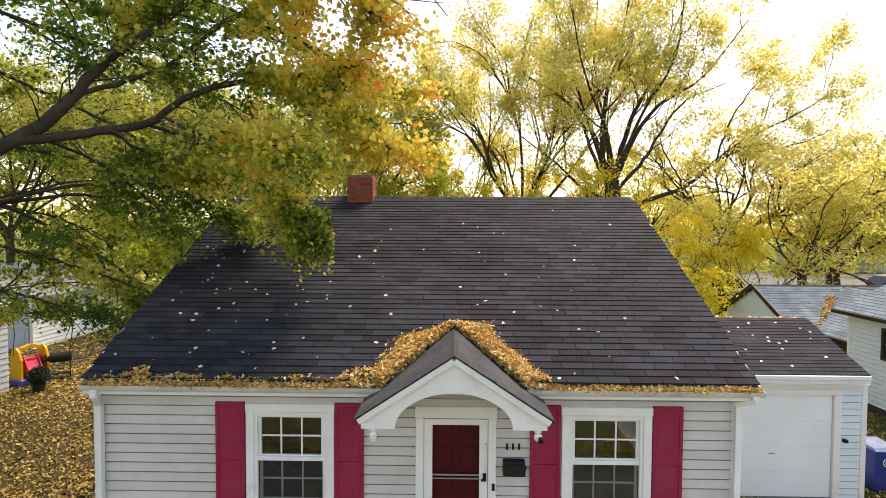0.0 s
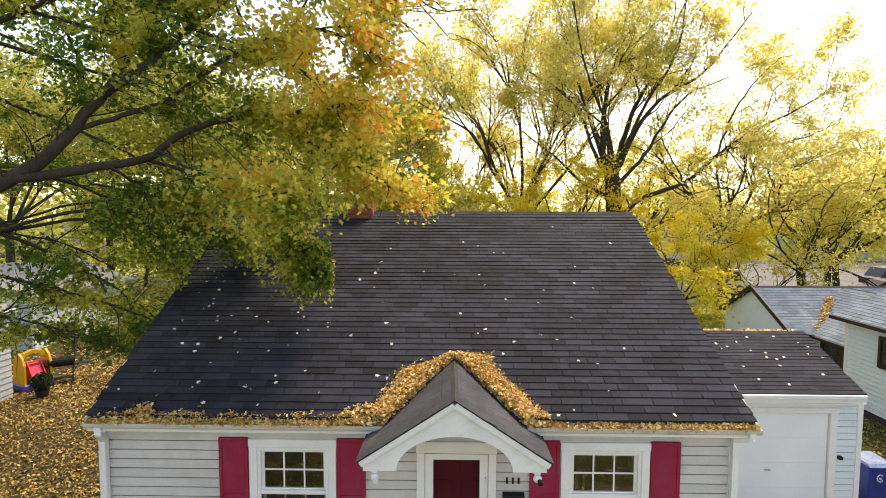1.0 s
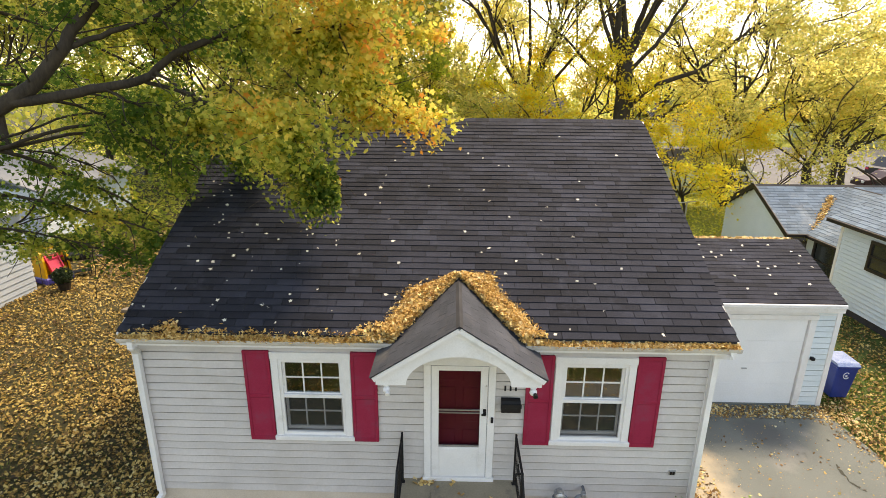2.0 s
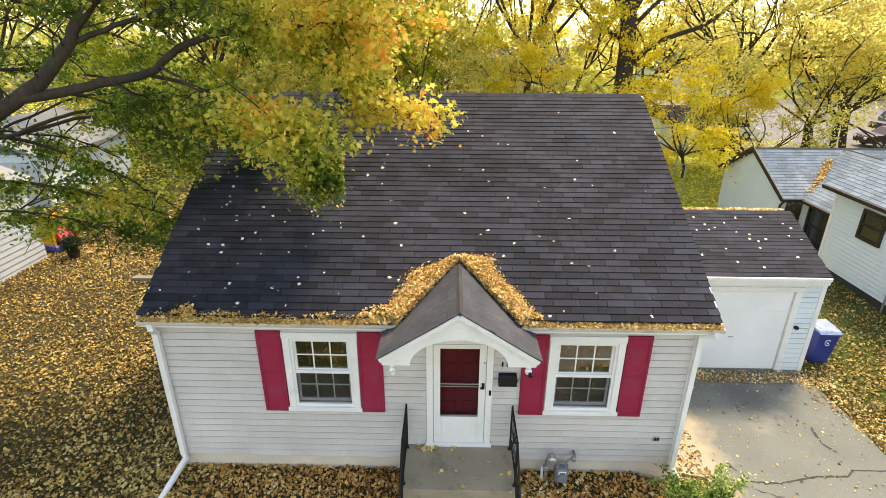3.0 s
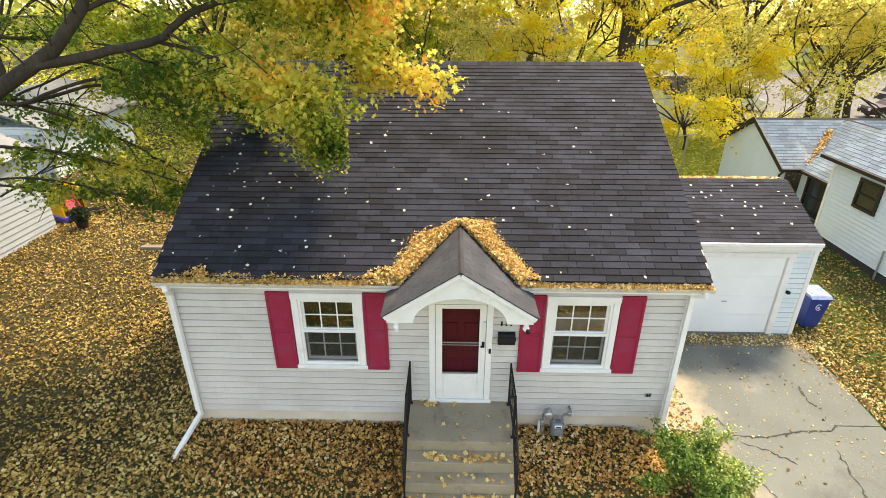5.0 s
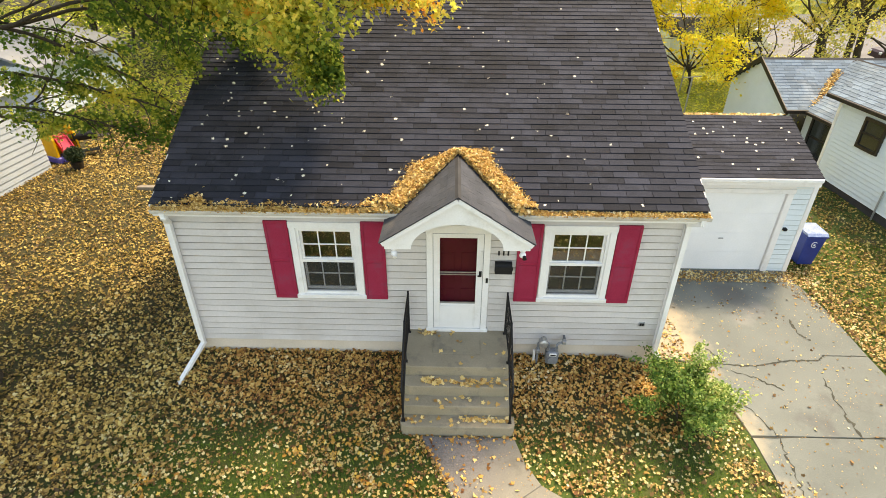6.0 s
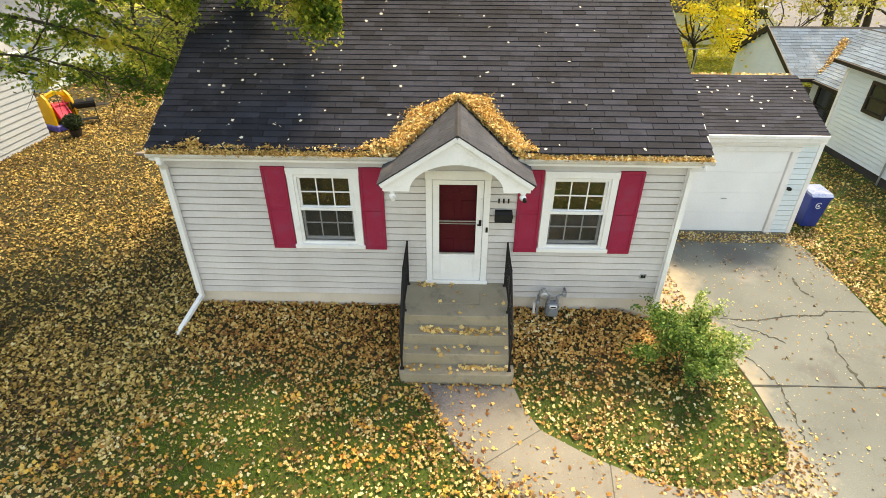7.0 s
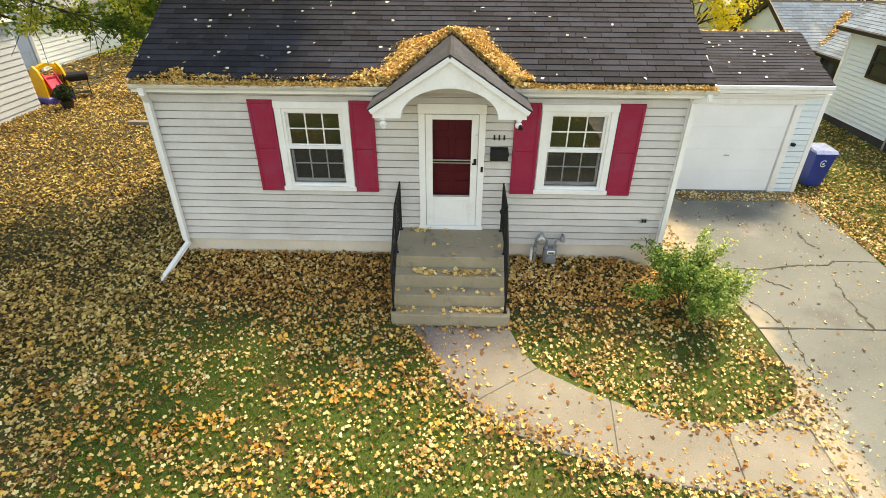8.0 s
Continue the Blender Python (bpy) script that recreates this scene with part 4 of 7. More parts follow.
garage_roof = part("roof", bm, DECK, garage, "charcoal shingle garage roof")


def recycling_bin():
    b = thing("wheeled_bin", (9.35, 4.25, 0.2), "blue plastic wheeled bin with a pale lid beside the garage", "bin")
    bm = bmesh.new()
    lo = [(-0.22, -0.26), (0.22, -0.26), (0.22, 0.24), (-0.22, 0.24)]
    hi = [(-0.29, -0.36), (0.29, -0.36), (0.29, 0.36), (-0.29, 0.36)]
    va = [bm.verts.new((9.35 + x, 4.25 + y, 0.24)) for x, y in lo]
    vb = [bm.verts.new((9.35 + x, 4.25 + y, 1.16)) for x, y in hi]
    bm.faces.new(va[::-1]), bm.faces.new(vb)
    for i in range(4):
        bm.faces.new((va[i], va[(i + 1) % 4], vb[(i + 1) % 4], vb[i]))
    bmesh.ops.bevel(bm, geom=list(bm.edges), offset=0.03, segments=2, affect="EDGES", profile=0.5)
    part("body", bm, BIN_BLUE, b)
    part("rim", boxes((9.04, 9.66, 3.87, 4.63, 1.13, 1.19), bevel=0.015), BIN_BLUE, b)
    bm = bmesh.new()
    prism(bm, [(3.86, 1.19), (4.60, 1.19), (4.66, 1.22), (4.6, 1.27), (3.95, 1.25)], "x", 9.05, 9.65)
    part("lid", bm, LID_BLUE, b, "pale blue weathered lid")
    bm = bmesh.new()
    tube(bm, [(9.35 + 0.075 * math.cos(a), 3.908, 0.92 + 0.085 * math.sin(a)) for a in (math.radians(40 + 18 * k) for k in range(17))], 0.012, 5)
    part("emblem", bm, BIN_LID, b, "white ring printed on the front")
    part("emblem", boxes((9.325, 9.375, 3.900, 3.912, 0.885, 0.935)), BIN_LID, b)
    for s in (9.10, 9.60):
        bm = bmesh.new()
        tube(bm, [(s - 0.03, 4.55, 0.31), (s + 0.03, 4.55, 0.31)], 0.12, 14)
        part("wheel", bm, TYRE, b)
    b.location, b.scale = (9.18, 3.98, 0.2), (0.88, 0.88, 0.94)


recycling_bin()


# ---- neighbouring houses ----
def lapped(bm, axis, at, a, b, z0, z1, step=0.16, proud=0.02, out=-1):
    """Courses of lapped siding on a wall in the plane axis = at, seen from the side out."""
    z = z0
    while z < z1 - 0.02:
        zt = min(z + step, z1)
        prof = [(at, z), (at + out * proud, z), (at + out * 0.004, zt - 0.03), (at, zt - 0.03)]
        if axis == "x":
            va = [bm.verts.new((p[0], a, p[1])) for p in prof]
            vb = [bm.verts.new((p[0], b, p[1])) for p in prof]
        else:
            va = [bm.verts.new((a, p[0], p[1])) for p in prof]
            vb = [bm.verts.new((b, p[0], p[1])) for p in prof]
        bm.faces.new((va[1], vb[1], vb[2], va[2])), bm.faces.new((va[0], vb[0], vb[1], va[1])), bm.faces.new((va[2], vb[2], vb[3], va[3]))
        z = zt
    bmesh.ops.recalc_face_normals(bm, faces=bm.faces)
    return bm


def slope_tabs(edge0, edge1, up, wide, rise, gap, thick, seed):
    """Shingle tabs on a slope: edge0 to edge1 is the eave, up the way to the ridge. Corners of quads, and the matrices of the tabs."""
    rng = random.Random(seed)
    e0, e1, up = Vector(edge0), Vector(edge1), Vector(up)
    along, length, run = (e1 - e0).normalized(), (e1 - e0).length, up.length
    u = up.normalized()
    nor = along.cross(u).normalized()
    mats, rows_n = [], int(run / rise)
    for r in range(rows_n):
        off = (0.5 * (r % 2) + rng.uniform(-0.17, 0.17)) * wide
        k = -1
        while True:
            a = k * wide + off
            k += 1
            if a > length - 0.04:
                break
            lo, hi = max(a, 0.0), min(a + wide - gap, length)
            if hi - lo < 0.04:
                continue
            m = Matrix((along, u, nor)).transposed().to_4x4()
            m.translation = e0 + along * lo + u * (r * rise) + nor * 0.001
            mats.append((r, m, hi - lo))
    return mats


def shingled(parent, mats, rise, thick, material, name="shingle", singles=0, wide=0.3, gap=0.006):
    """Tabs as pieces of their own for the first rows, the rest joined."""
    co, whole, n = [], None, 0
    for r, m, w in mats:
        if n < singles and abs(w - (wide - gap)) < 1e-4:
            if whole is None:
                bm = bmesh.new()
                q = [bm.verts.new(v) for v in ((0, 0, thick), (w, 0, thick), (w, rise * 1.04, .002), (0, rise * 1.04, .002), (0, 0, 0), (w, 0, 0))]
                for f in ((0, 1, 2, 3), (4, 5, 1, 0), (4, 0, 3), (5, 2, 1)):
                    bm.faces.new([q[i] for i in f])
                whole = bpy.data.meshes.new(name)
                bm.to_mesh(whole)
                bm.free()
                whole.materials.append(material)
            piece(name, whole, parent, m)
            n += 1
        else:
            h = rise * 1.04
            q = [m @ Vector(v) for v in ((0, 0, thick), (w, 0, thick), (w, h, .002), (0, h, .002), (0, 0, 0), (w, 0, 0))]
            co.append(q)
    if co:
        verts = [tuple(v) for q in co for v in q]
        faces = [tuple(6 * i + j for j in f) for i in range(len(co)) for f in ((0, 1, 2, 3), (4, 5, 1, 0), (4, 0, 3), (5, 2, 1))]
        me = bpy.data.meshes.new(name + "_field")
        me.from_pydata(verts, [], faces)
        me.materials.append(material)
        ob = new(name + "_field", me)
        own(ob, parent)
        tagged(ob, kind="stuff")


def plain_window(parent, axis, at, a, b, z0, z1, out, frame_mat, name="window"):
    """A framed window on a wall in the plane axis = at."""
    def bx(bm, p, q, lo, hi, d0, d1):
        x = sorted((at + out * d0, at + out * d1))
        return box(bm, x[0], x[1], p, q, lo, hi) if axis == "x" else box(bm, p, q, x[0], x[1], lo, hi)
    bm = bmesh.new()
    f = 0.09
    bx(bm, a, a + f, z0, z1, 0, 0.06), bx(bm, b - f, b, z0, z1, 0, 0.06)
    bx(bm, a + f, b - f, z1 - f, z1, 0, 0.06), bx(bm, a + f, b - f, z0, z0 + f, 0, 0.07), bx(bm, a + f, b - f, (z0 + z1) / 2 - 0.025, (z0 + z1) / 2 + 0.025, 0, 0.05)
    w = part(name, bm, frame_mat, parent, "dark-framed double-hung window")
    bm = bmesh.new()
    bx(bm, a + f, b - f, z0 + f, z1 - f, 0.006, 0.02)
    part("pane", bm, CAR_GLASS, w)
    return w


def neighbour_right():
    h = thing("neighbour_house", (15, 8, 0.2), "white sided neighbour house with blue-grey shingle roof and dark trim", "house")
    part("foundation", boxes((12.8, 20, -2.5, 9.55, -0.2, 0.52), (12.95, 20, 9.55, 17.2, -0.6, 0.5)), DARK_FOUNDATION, h, "dark painted foundation")
    part("wing_wall", boxes((12.77, 20, -2.5, 9.55, 0.52, 3.28)), NEIGHBOUR_SIDING, h)
    bm = bmesh.new()
    lapped(bm, "x", 12.77, -2.5, 9.55, 0.52, 3.25, 0.14, 0.032)
    part("siding", bm, NEIGHBOUR_SIDING, h, "white lapped siding", kind="stuff")
    part("corner_board", boxes((12.73, 12.85, 9.47, 9.58, 0.52, 3.25)), TRIM, h)
    bm = bmesh.new()
    prism(bm, [(12.45, 3.26), (16.2, 5.05), (19.95, 3.26), (19.95, 3.16), (16.2, 4.95), (12.45, 3.16)], "y", -2.9, 9.85)
    part("wing_roof", bm, DECK, h)
    part("wing_gutter", boxes((12.36, 12.46, -2.9, 9.85, 3.14, 3.26), bevel=0.015), BROWN, h, "dark brown gutter")
    for y0, y1 in ((7.25, 8.22), (3.6, 4.6)):
        plain_window(h, "x", 12.75, y0, y1, 1.98, 2.93, -1, BROWN)
    # rear part: gable towards the lot
    gxx = 12.6
    bm = bmesh.new()
    prism(bm, [(12.05, -0.2), (16.6, -0.2), (16.6, 2.2), (14.5, 3.42), (12.05, 2.2)], "x", gxx, gxx + 0.2)
    part("gable_wall", bm, NEIGHBOUR_SIDING, h, "pale grey gable wall")
    bm = bmesh.new()
    z = 0.0
    while z < 3.2:
        zt = z + 0.16
        half0 = 4.55 / 2 if z < 2.2 else max((3.42 - z) / 1.22 * 2.3, 0.05)
        lapped(bm, "x", gxx, 14.4 - half0 + 0.03, 14.4 + half0 - 0.03, z, zt, 0.16)
        z = zt
    part("gable_siding", bm, NEIGHBOUR_SIDING, h, kind="stuff")
    bm = bmesh.new()
    prism(bm, [(11.8, 2.14), (14.5, 3.56), (17.0, 2.14), (17.0, 2.04), (14.5, 3.46), (11.8, 2.04)], "x", gxx - 0.15, 24)
    part("rear_roof", bm, DECK, h)
    for ya, za in ((11.78, 2.09), (17.02, 2.09)):
        bm = bmesh.new()
        bar(bm, (gxx - 0.17, ya, za), (gxx - 0.17, 14.5, 3.51), 0.04, 0.17)
        part("rake_board", bm, BROWN, h, "black rake board")
    part("rear_gutter", boxes((gxx - 0.2, 13.6, 11.68, 11.80, 2.03, 2.15)), BROWN, h)
    bm = bmesh.new()
    tube(bm, [(gxx - 0.1, 11.74, 2.05), (gxx - 0.12, 11.9, 1.85), (gxx - 0.05, 12.0, 1.75), (gxx - 0.05, 12.0, 0.1)], 0.045, 6)
    part("downspout", bm, BROWN, h)
    # entry between the two
    part("entry_wall", boxes((13.45, 20, 9.55, 12.05, 0.3, 2.1)), NEIGHBOUR_SIDING, h)
    bm = bmesh.new()
    prism(bm, [(13.2, 2.12), (16.2, 3.55), (16.2, 3.46), (13.2, 2.03)], "y", 9.5, 14.3)
    part("entry_roof", bm, DECK, h)
    shingled(h, slope_tabs((13.2, 14.2, 2.122), (13.2, 9.5, 2.122), (3.0, 0, 1.43), 0.40, 0.17, 0.01, 0.012, 23), 0.17, 0.012, BLUE_SHINGLE, "entry_shingle", 0, 0.4)
    part("entry_gutter", boxes((13.10, 13.20, 9.6, 11.9, 2.02, 2.12), bevel=0.01), BROWN, h)
    plain_window(h, "x", 13.45, 9.62, 10.3, 0.75, 1.98, -1, BROWN), plain_window(h, "x", 13.45, 10.4, 11.6, 0.55, 1.98, -1, BROWN, "door_window")
    bm = bmesh.new()
    tube(bm, [(12.7, 6.4, 1.2), (12.7, 6.4, 0.0)], 0.03, 6)
    part("conduit", bm, METAL, h)
    run = (16.2 - 12.45, 5.05 - 3.26)
    shingled(h, slope_tabs((12.45, 9.85, 3.262), (12.45, -2.9, 3.262), (run[0], 0, run[1]), 0.40, 0.17, 0.01, 0.012, 21), 0.17, 0.012, BLUE_SHINGLE, "wing_shingle", 0, 0.4)
    shingled(h, slope_tabs((gxx - 0.15, 11.8, 2.142), (24, 11.8, 2.142), (0, 2.7, 1.42), 0.40, 0.17, 0.01, 0.012, 22), 0.17, 0.012, BLUE_SHINGLE, "rear_shingle", 0, 0.4)
    return h


neighbour_right()


def neighbour_left():
    h = thing("side_house", (-17, 7, 0.2), "white sided neighbour house across the leafy side yard", "house")
    part("wall", boxes((-22, -14.9, -2, 9.6, 0.0, 3.3)), LEFT_SIDING, h)
    bm = bmesh.new()
    lapped(bm, "x", -14.9, -2, 9.6, 0.25, 3.28, 0.2, 0.025, 1)
    part("siding", bm, LEFT_SIDING, h, kind="stuff")
    bm = bmesh.new()
    prism(bm, [(-14.74, 3.3), (-18.4, 4.8), (-22.1, 3.3), (-22.1, 3.2), (-18.4, 4.7), (-14.74, 3.2)], "y", -2.4, 9.72)
    part("roof", bm, PALE_SHINGLE, h)
    part("gutter", boxes((-14.745, -14.65, -2.4, 9.72, 3.2, 3.31), bevel=0.01), TRIM, h)
    g = thing("side_garage", (-22, 16, 0.2), "white sided outbuilding with a pale blue double door", "outbuilding")
    part("wall", boxes((-25.5, -18.9, 15.5, 22, 0.0, 2.7)), NEIGHBOUR_SIDING, g)
    bm = bmesh.new()
    lapped(bm, "x", -18.9, 15.5, 22, 0.2, 2.65, 0.2, 0.025, 1)
    lapped(bm, "y", 15.5, -25.5, -18.9, 0.2, 2.65, 0.2, 0.025, -1)
    part("siding", bm, NEIGHBOUR_SIDING, g, kind="stuff")
    for a in (-21.2, -20.1):
        d = part("door", boxes((a, a + 1.05, 15.40, 15.46, 0.25, 2.35), bevel=0.01), PALE_BLUE, g, "pale blue door leaf")
        part("door_panel", boxes((a + 0.15, a + 0.9, 15.385, 15.402, 0.5, 1.2), bevel=0.01), PALE_BLUE, d)
    bm = bmesh.new()
    prism(bm, [(-18.5, 2.7), (-22.2, 4.0), (-25.9, 2.7), (-25.9, 2.6), (-22.2, 3.9), (-18.5, 2.6)], "y", 15.1, 22.4)
    part("roof", bm, PALE_SHINGLE, g)
    part("corner_board", boxes((-18.99, -18.86, 15.44, 15.55, 0.2, 2.65)), TRIM, g)


neighbour_left()


def slide_toy():
    t = thing("toy_slide", (0, 0, 0), "yellow, pink and purple plastic toddler slide in the yard", "slide")
    for xa in (-0.52, 0.42):
        bm = bmesh.new()
        prism(bm, [(0.45, 0.0), (-0.35, 0.0), (-0.35, 0.95), (-0.20, 1.25), (0.05, 1.40), (0.30, 1.25), (0.45, 0.95)], "x", xa, xa + 0.10)
        bmesh.ops.bevel(bm, geom=list(bm.edges), offset=0.02, segments=2, affect="EDGES", profile=0.5)
        part("side_panel", bm, TOY_YELLOW, t)
    bm = bmesh.new()
    prism(bm, [(-0.50, 1.12), (-0.34, 1.36), (0.0, 1.45), (0.34, 1.36), (0.50, 1.12), (0.40, 1.12), (0.26, 1.26), (0.0, 1.32), (-0.26, 1.26), (-0.40, 1.12)], "y", -0.05, 0.16)
    part("arch", bm, TOY_YELLOW, t)
    bm = bmesh.new()
    prism(bm, [(0.2, 0.96), (0.0, 0.98), (-0.26, 0.60), (-0.46, 0.34), (-0.58, 0.26), (-0.58, 0.18), (-0.46, 0.24), (-0.22, 0.48), (0.2, 0.88)], "x", -0.22, 0.22)
    chute = part("chute", bm, TOY_RED, t, "pink slide chute")
    for xa in (-0.26, 0.22):
        bm = bmesh.new()
        prism(bm, [(0.0, 1.08), (-0.26, 0.72), (-0.46, 0.44), (-0.58, 0.36), (-0.58, 0.18), (-0.46, 0.24), (-0.22, 0.48), (0.0, 0.86)], "x", xa, xa + 0.04)
        part("lip", bm, TOY_RED, chute)
    part("back_panel", boxes((-0.44, 0.44, 0.10, 0.16, 0.0, 0.98), bevel=0.01), TOY_YELLOW, t)
    part("deck", boxes((-0.42, 0.42, -0.1, 0.42, 0.88, 0.94)), TOY_RED, t)
    part("base", boxes((-0.56, 0.56, -0.42, 0.48, -0.02, 0.26), bevel=0.05), TOY_BLUE, t, "purple base")
    part("step", boxes((-0.3, 0.3, 0.48, 0.70, -0.02, 0.30), bevel=0.03), TOY_BLUE, t)
    t.matrix_basis = pose(-14.92, 10.55, 0.30, 0, 0, 66) @ Matrix.Diagonal((0.88, 0.82, 0.95, 1))


slide_toy()


def grill():
    g = thing("charcoal_grill", (0, 0, 0), "black barrel grill with side shelves on thin legs", "grill")
    bm = bmesh.new()
    tube(bm, [(-0.40, 0, 0.78), (-0.38, 0, 0.78), (0.38, 0, 0.78), (0.40, 0, 0.78)], [0.14, 0.18, 0.18, 0.14], 14)
    part("barrel", bm, BLACK, g)
    bm = bmesh.new()
    tube(bm, [(-0.25, -0.17, 0.83), (-0.25, -0.23, 0.84), (0.25, -0.23, 0.84), (0.25, -0.17, 0.83)], 0.012, 5)
    part("lid_handle", bm, BLACK, g)
    for xa in (-0.80, 0.42):
        part("shelf", boxes((xa, xa + 0.38, -0.16, 0.16, 0.66, 0.69), bevel=0.008), BROWN, g, "dark brown side shelf")
    for x in (-0.34, 0.34):
        for y in (-0.17, 0.17):
            part("leg", boxes((x - 0.013, x + 0.013, y - 0.013, y + 0.013, 0.0, 0.66)), BLACK, g)
    part("rack", boxes((-0.34, 0.34, -0.17, 0.17, 0.18, 0.195)), BLACK, g)
    g.matrix_basis = pose(-14.35, 11.1, 0.30, 0, 0, 36)


grill()
timber = part("timber_edging", boxes((-10.7, -8.0, 7.7, 7.85, 0.25, 0.44), (-10.7, -8.0, 7.86, 8.0, 0.25, 0.40), bevel=0.012), TIMBER, None, "weathered grey timber edging on the leafy ground")
tagged(timber, category="timber")


def line_post(x, y):
    p = thing("clothesline_post", (x, y, 0.2), "grey metal clothesline post in the back yard", "post", "clothesline posts")
    bm = bmesh.new()
    tube(bm, [(x, y, 0.1), (x, y, 2.1)], 0.04, 8)
    part("pole", bm, METAL, p)
    bm = bmesh.new()
    tube(bm, [(x - 0.5, y - 0.2, 2.1), (x + 0.5, y + 0.2, 2.1)], 0.03, 6)
    part("crossbar", bm, METAL, p)


line_post(11.2, 17.6), line_post(12.6, 22)

# ---- far street ----
part("road", boxes((20, 120, 29.3, 62, 0.2, 0.315), (-10, 14, 46, 56, 0.2, 0.305)), ASPHALT, None, "pale worn asphalt street and lot behind the yards", kind="structure")


def car(x, y, turn, paint, label, tall=1.45, long=4.5):
    c = thing("car", (0, 0, 0), label, "car", "parked cars")
    prof = [(-long / 2, 0.35), (-long / 2, 0.85), (-long * 0.42, 0.95), (-long * 0.30, tall * 0.95), (-long * 0.05, tall), (long * 0.14, tall * 0.97), (long * 0.27, 1.0), (long * 0.47, 0.85), (long / 2, 0.7), (long / 2, 0.35)]
    bm = bmesh.new()
    prism(bm, prof, "y", -0.88, 0.88)
    bmesh.ops.bevel(bm, geom=[e for e in bm.edges if abs(e.verts[0].co.y - e.verts[1].co.y) < 0.01], offset=0.08, segments=2, affect="EDGES", profile=0.5)
    part("body", bm, paint, c)
    for s in (-0.885, 0.885):
        bm = bmesh.new()
        prism(bm, [(-long * 0.33, 0.98), (-long * 0.27, tall * 0.9), (long * 0.12, tall * 0.9), (long * 0.22, 1.0)], "y", s - 0.006, s + 0.006)
        part("side_window", bm, CAR_GLASS, c)
        for wx in (-long * 0.3, long * 0.3):
            bm = bmesh.new()
            tube(bm, [(wx, s - 0.11, 0.33), (wx, s + 0.02, 0.33)], 0.33, 16)
            wheel = part("wheel", bm, TYRE, c)
            bm = bmesh.new()
            tube(bm, [(wx, s - 0.05, 0.33), (wx, s + (0.03 if s > 0 else -0.03), 0.33)], 0.19, 12)
            part("rim", bm, METAL, wheel)
    for nx in (-1, 1):
        for ya in (-0.8, 0.5):
            part("headlight" if nx > 0 else "tail_light", boxes((nx * long / 2 - 0.03, nx * long / 2 + 0.03, ya, ya + 0.3, 0.62, 0.78), bevel=0.01), BIN_LID if nx > 0 else TOY_RED, c)
    c.matrix_basis = pose(x, y, 0.32, 0, 0, turn)
    return c


car(32.0, 31.2, 172, CAR_MAROON, "dark maroon sedan parked on the pale lot")
car(38.0, 37.6, 5, CAR_DARK, "dark pickup-sized car parked along the street", 1.8, 5.2)
car(48.5, 47.0, 5, CAR_DARK, "dark car parked along the street", 1.6)
car(21.2, 34.6, 178, CAR_WHITE, "white van parked behind the yards", 1.9, 5.0)


def far_house(x, y, w, d, wall_h, ridge, wall, roof_mat, label):
    h = thing("far_house", (x, y, 0.3), label, "house", "houses across the street")
    part("wall", boxes((x - w / 2, x + w / 2, y, y + d, 0.2, wall_h)), wall, h)
    bm = bmesh.new()
    prism(bm, [(y - 0.4, wall_h), (y + d / 2, ridge), (y + d + 0.4, wall_h), (y + d + 0.4, wall_h - 0.15), (y + d / 2, ridge - 0.15), (y - 0.4, wall_h - 0.15)], "x", x - w / 2 - 0.4, x + w / 2 + 0.4)
    part("roof", bm, roof_mat, h)
    k = -w / 2 + 1.2
    while k < w / 2 - 1.5:
        plain_window(h, "y", y, x + k, x + k + 1.1, 1.3, 2.7, -1, TRIM)
        k += 2.6
    part("porch_roof", boxes((x - 3, x + 3, y - 2.2, y, 2.75, 2.9)), roof_mat, h)
    for px in (-2.8, -0.9, 0.9, 2.8):
        part("porch_post", boxes((x + px - 0.08, x + px + 0.08, y - 2.1, y - 1.94, 0.2, 2.75)), TRIM, h)
    part("porch_rail", boxes((x - 2.8, x + 2.8, y - 2.06, y - 2.0, 1.0, 1.08), (x - 2.8, x + 2.8, y - 2.06, y - 2.0, 0.45, 0.5)), TRIM, h)
    return h


far_house(56, 64, 13, 9, 3.4, 6.5, PALE_BLUE, PORCH_SHINGLE, "grey house with a white porch across the street")
far_house(33, 66, 12, 9, 3.3, 6.0, NEIGHBOUR_SIDING, PORCH_SHINGLE, "pale house across the street behind trees")
far_house(9, 64, 12, 9, 3.3, 6.2, NEIGHBOUR_SIDING, DECK, "white house across the street behind trees")
pole = thing("utility_pole", (29.8, 34.4, 0.3), "weathered wooden utility pole beside the lot", "pole")
bm = bmesh.new()
tube(bm, [(29.8, 34.4, 0.2), (29.8, 34.4, 4.5), (29.85, 34.4, 9.0)], [0.16, 0.14, 0.12], 10)
part("shaft", bm, TIMBER, pole)
part("crossarm", boxes((28.9, 30.8, 34.22, 34.32, 8.3, 8.42), bevel=0.01), TIMBER, pole)
shed = thing("shed", (15.5, 29, 0.3), "small white shed behind the yellow branches", "shed")
part("wall", boxes((14.2, 17.2, 29, 32, 0.2, 2.4)), NEIGHBOUR_SIDING, shed)
bm = bmesh.new()
prism(bm, [(28.7, 2.4), (30.5, 3.3), (32.3, 2.4), (32.3, 2.3), (30.5, 3.2), (28.7, 2.3)], "x", 14.0, 17.4)
part("roof", bm, PORCH_SHINGLE, shed)


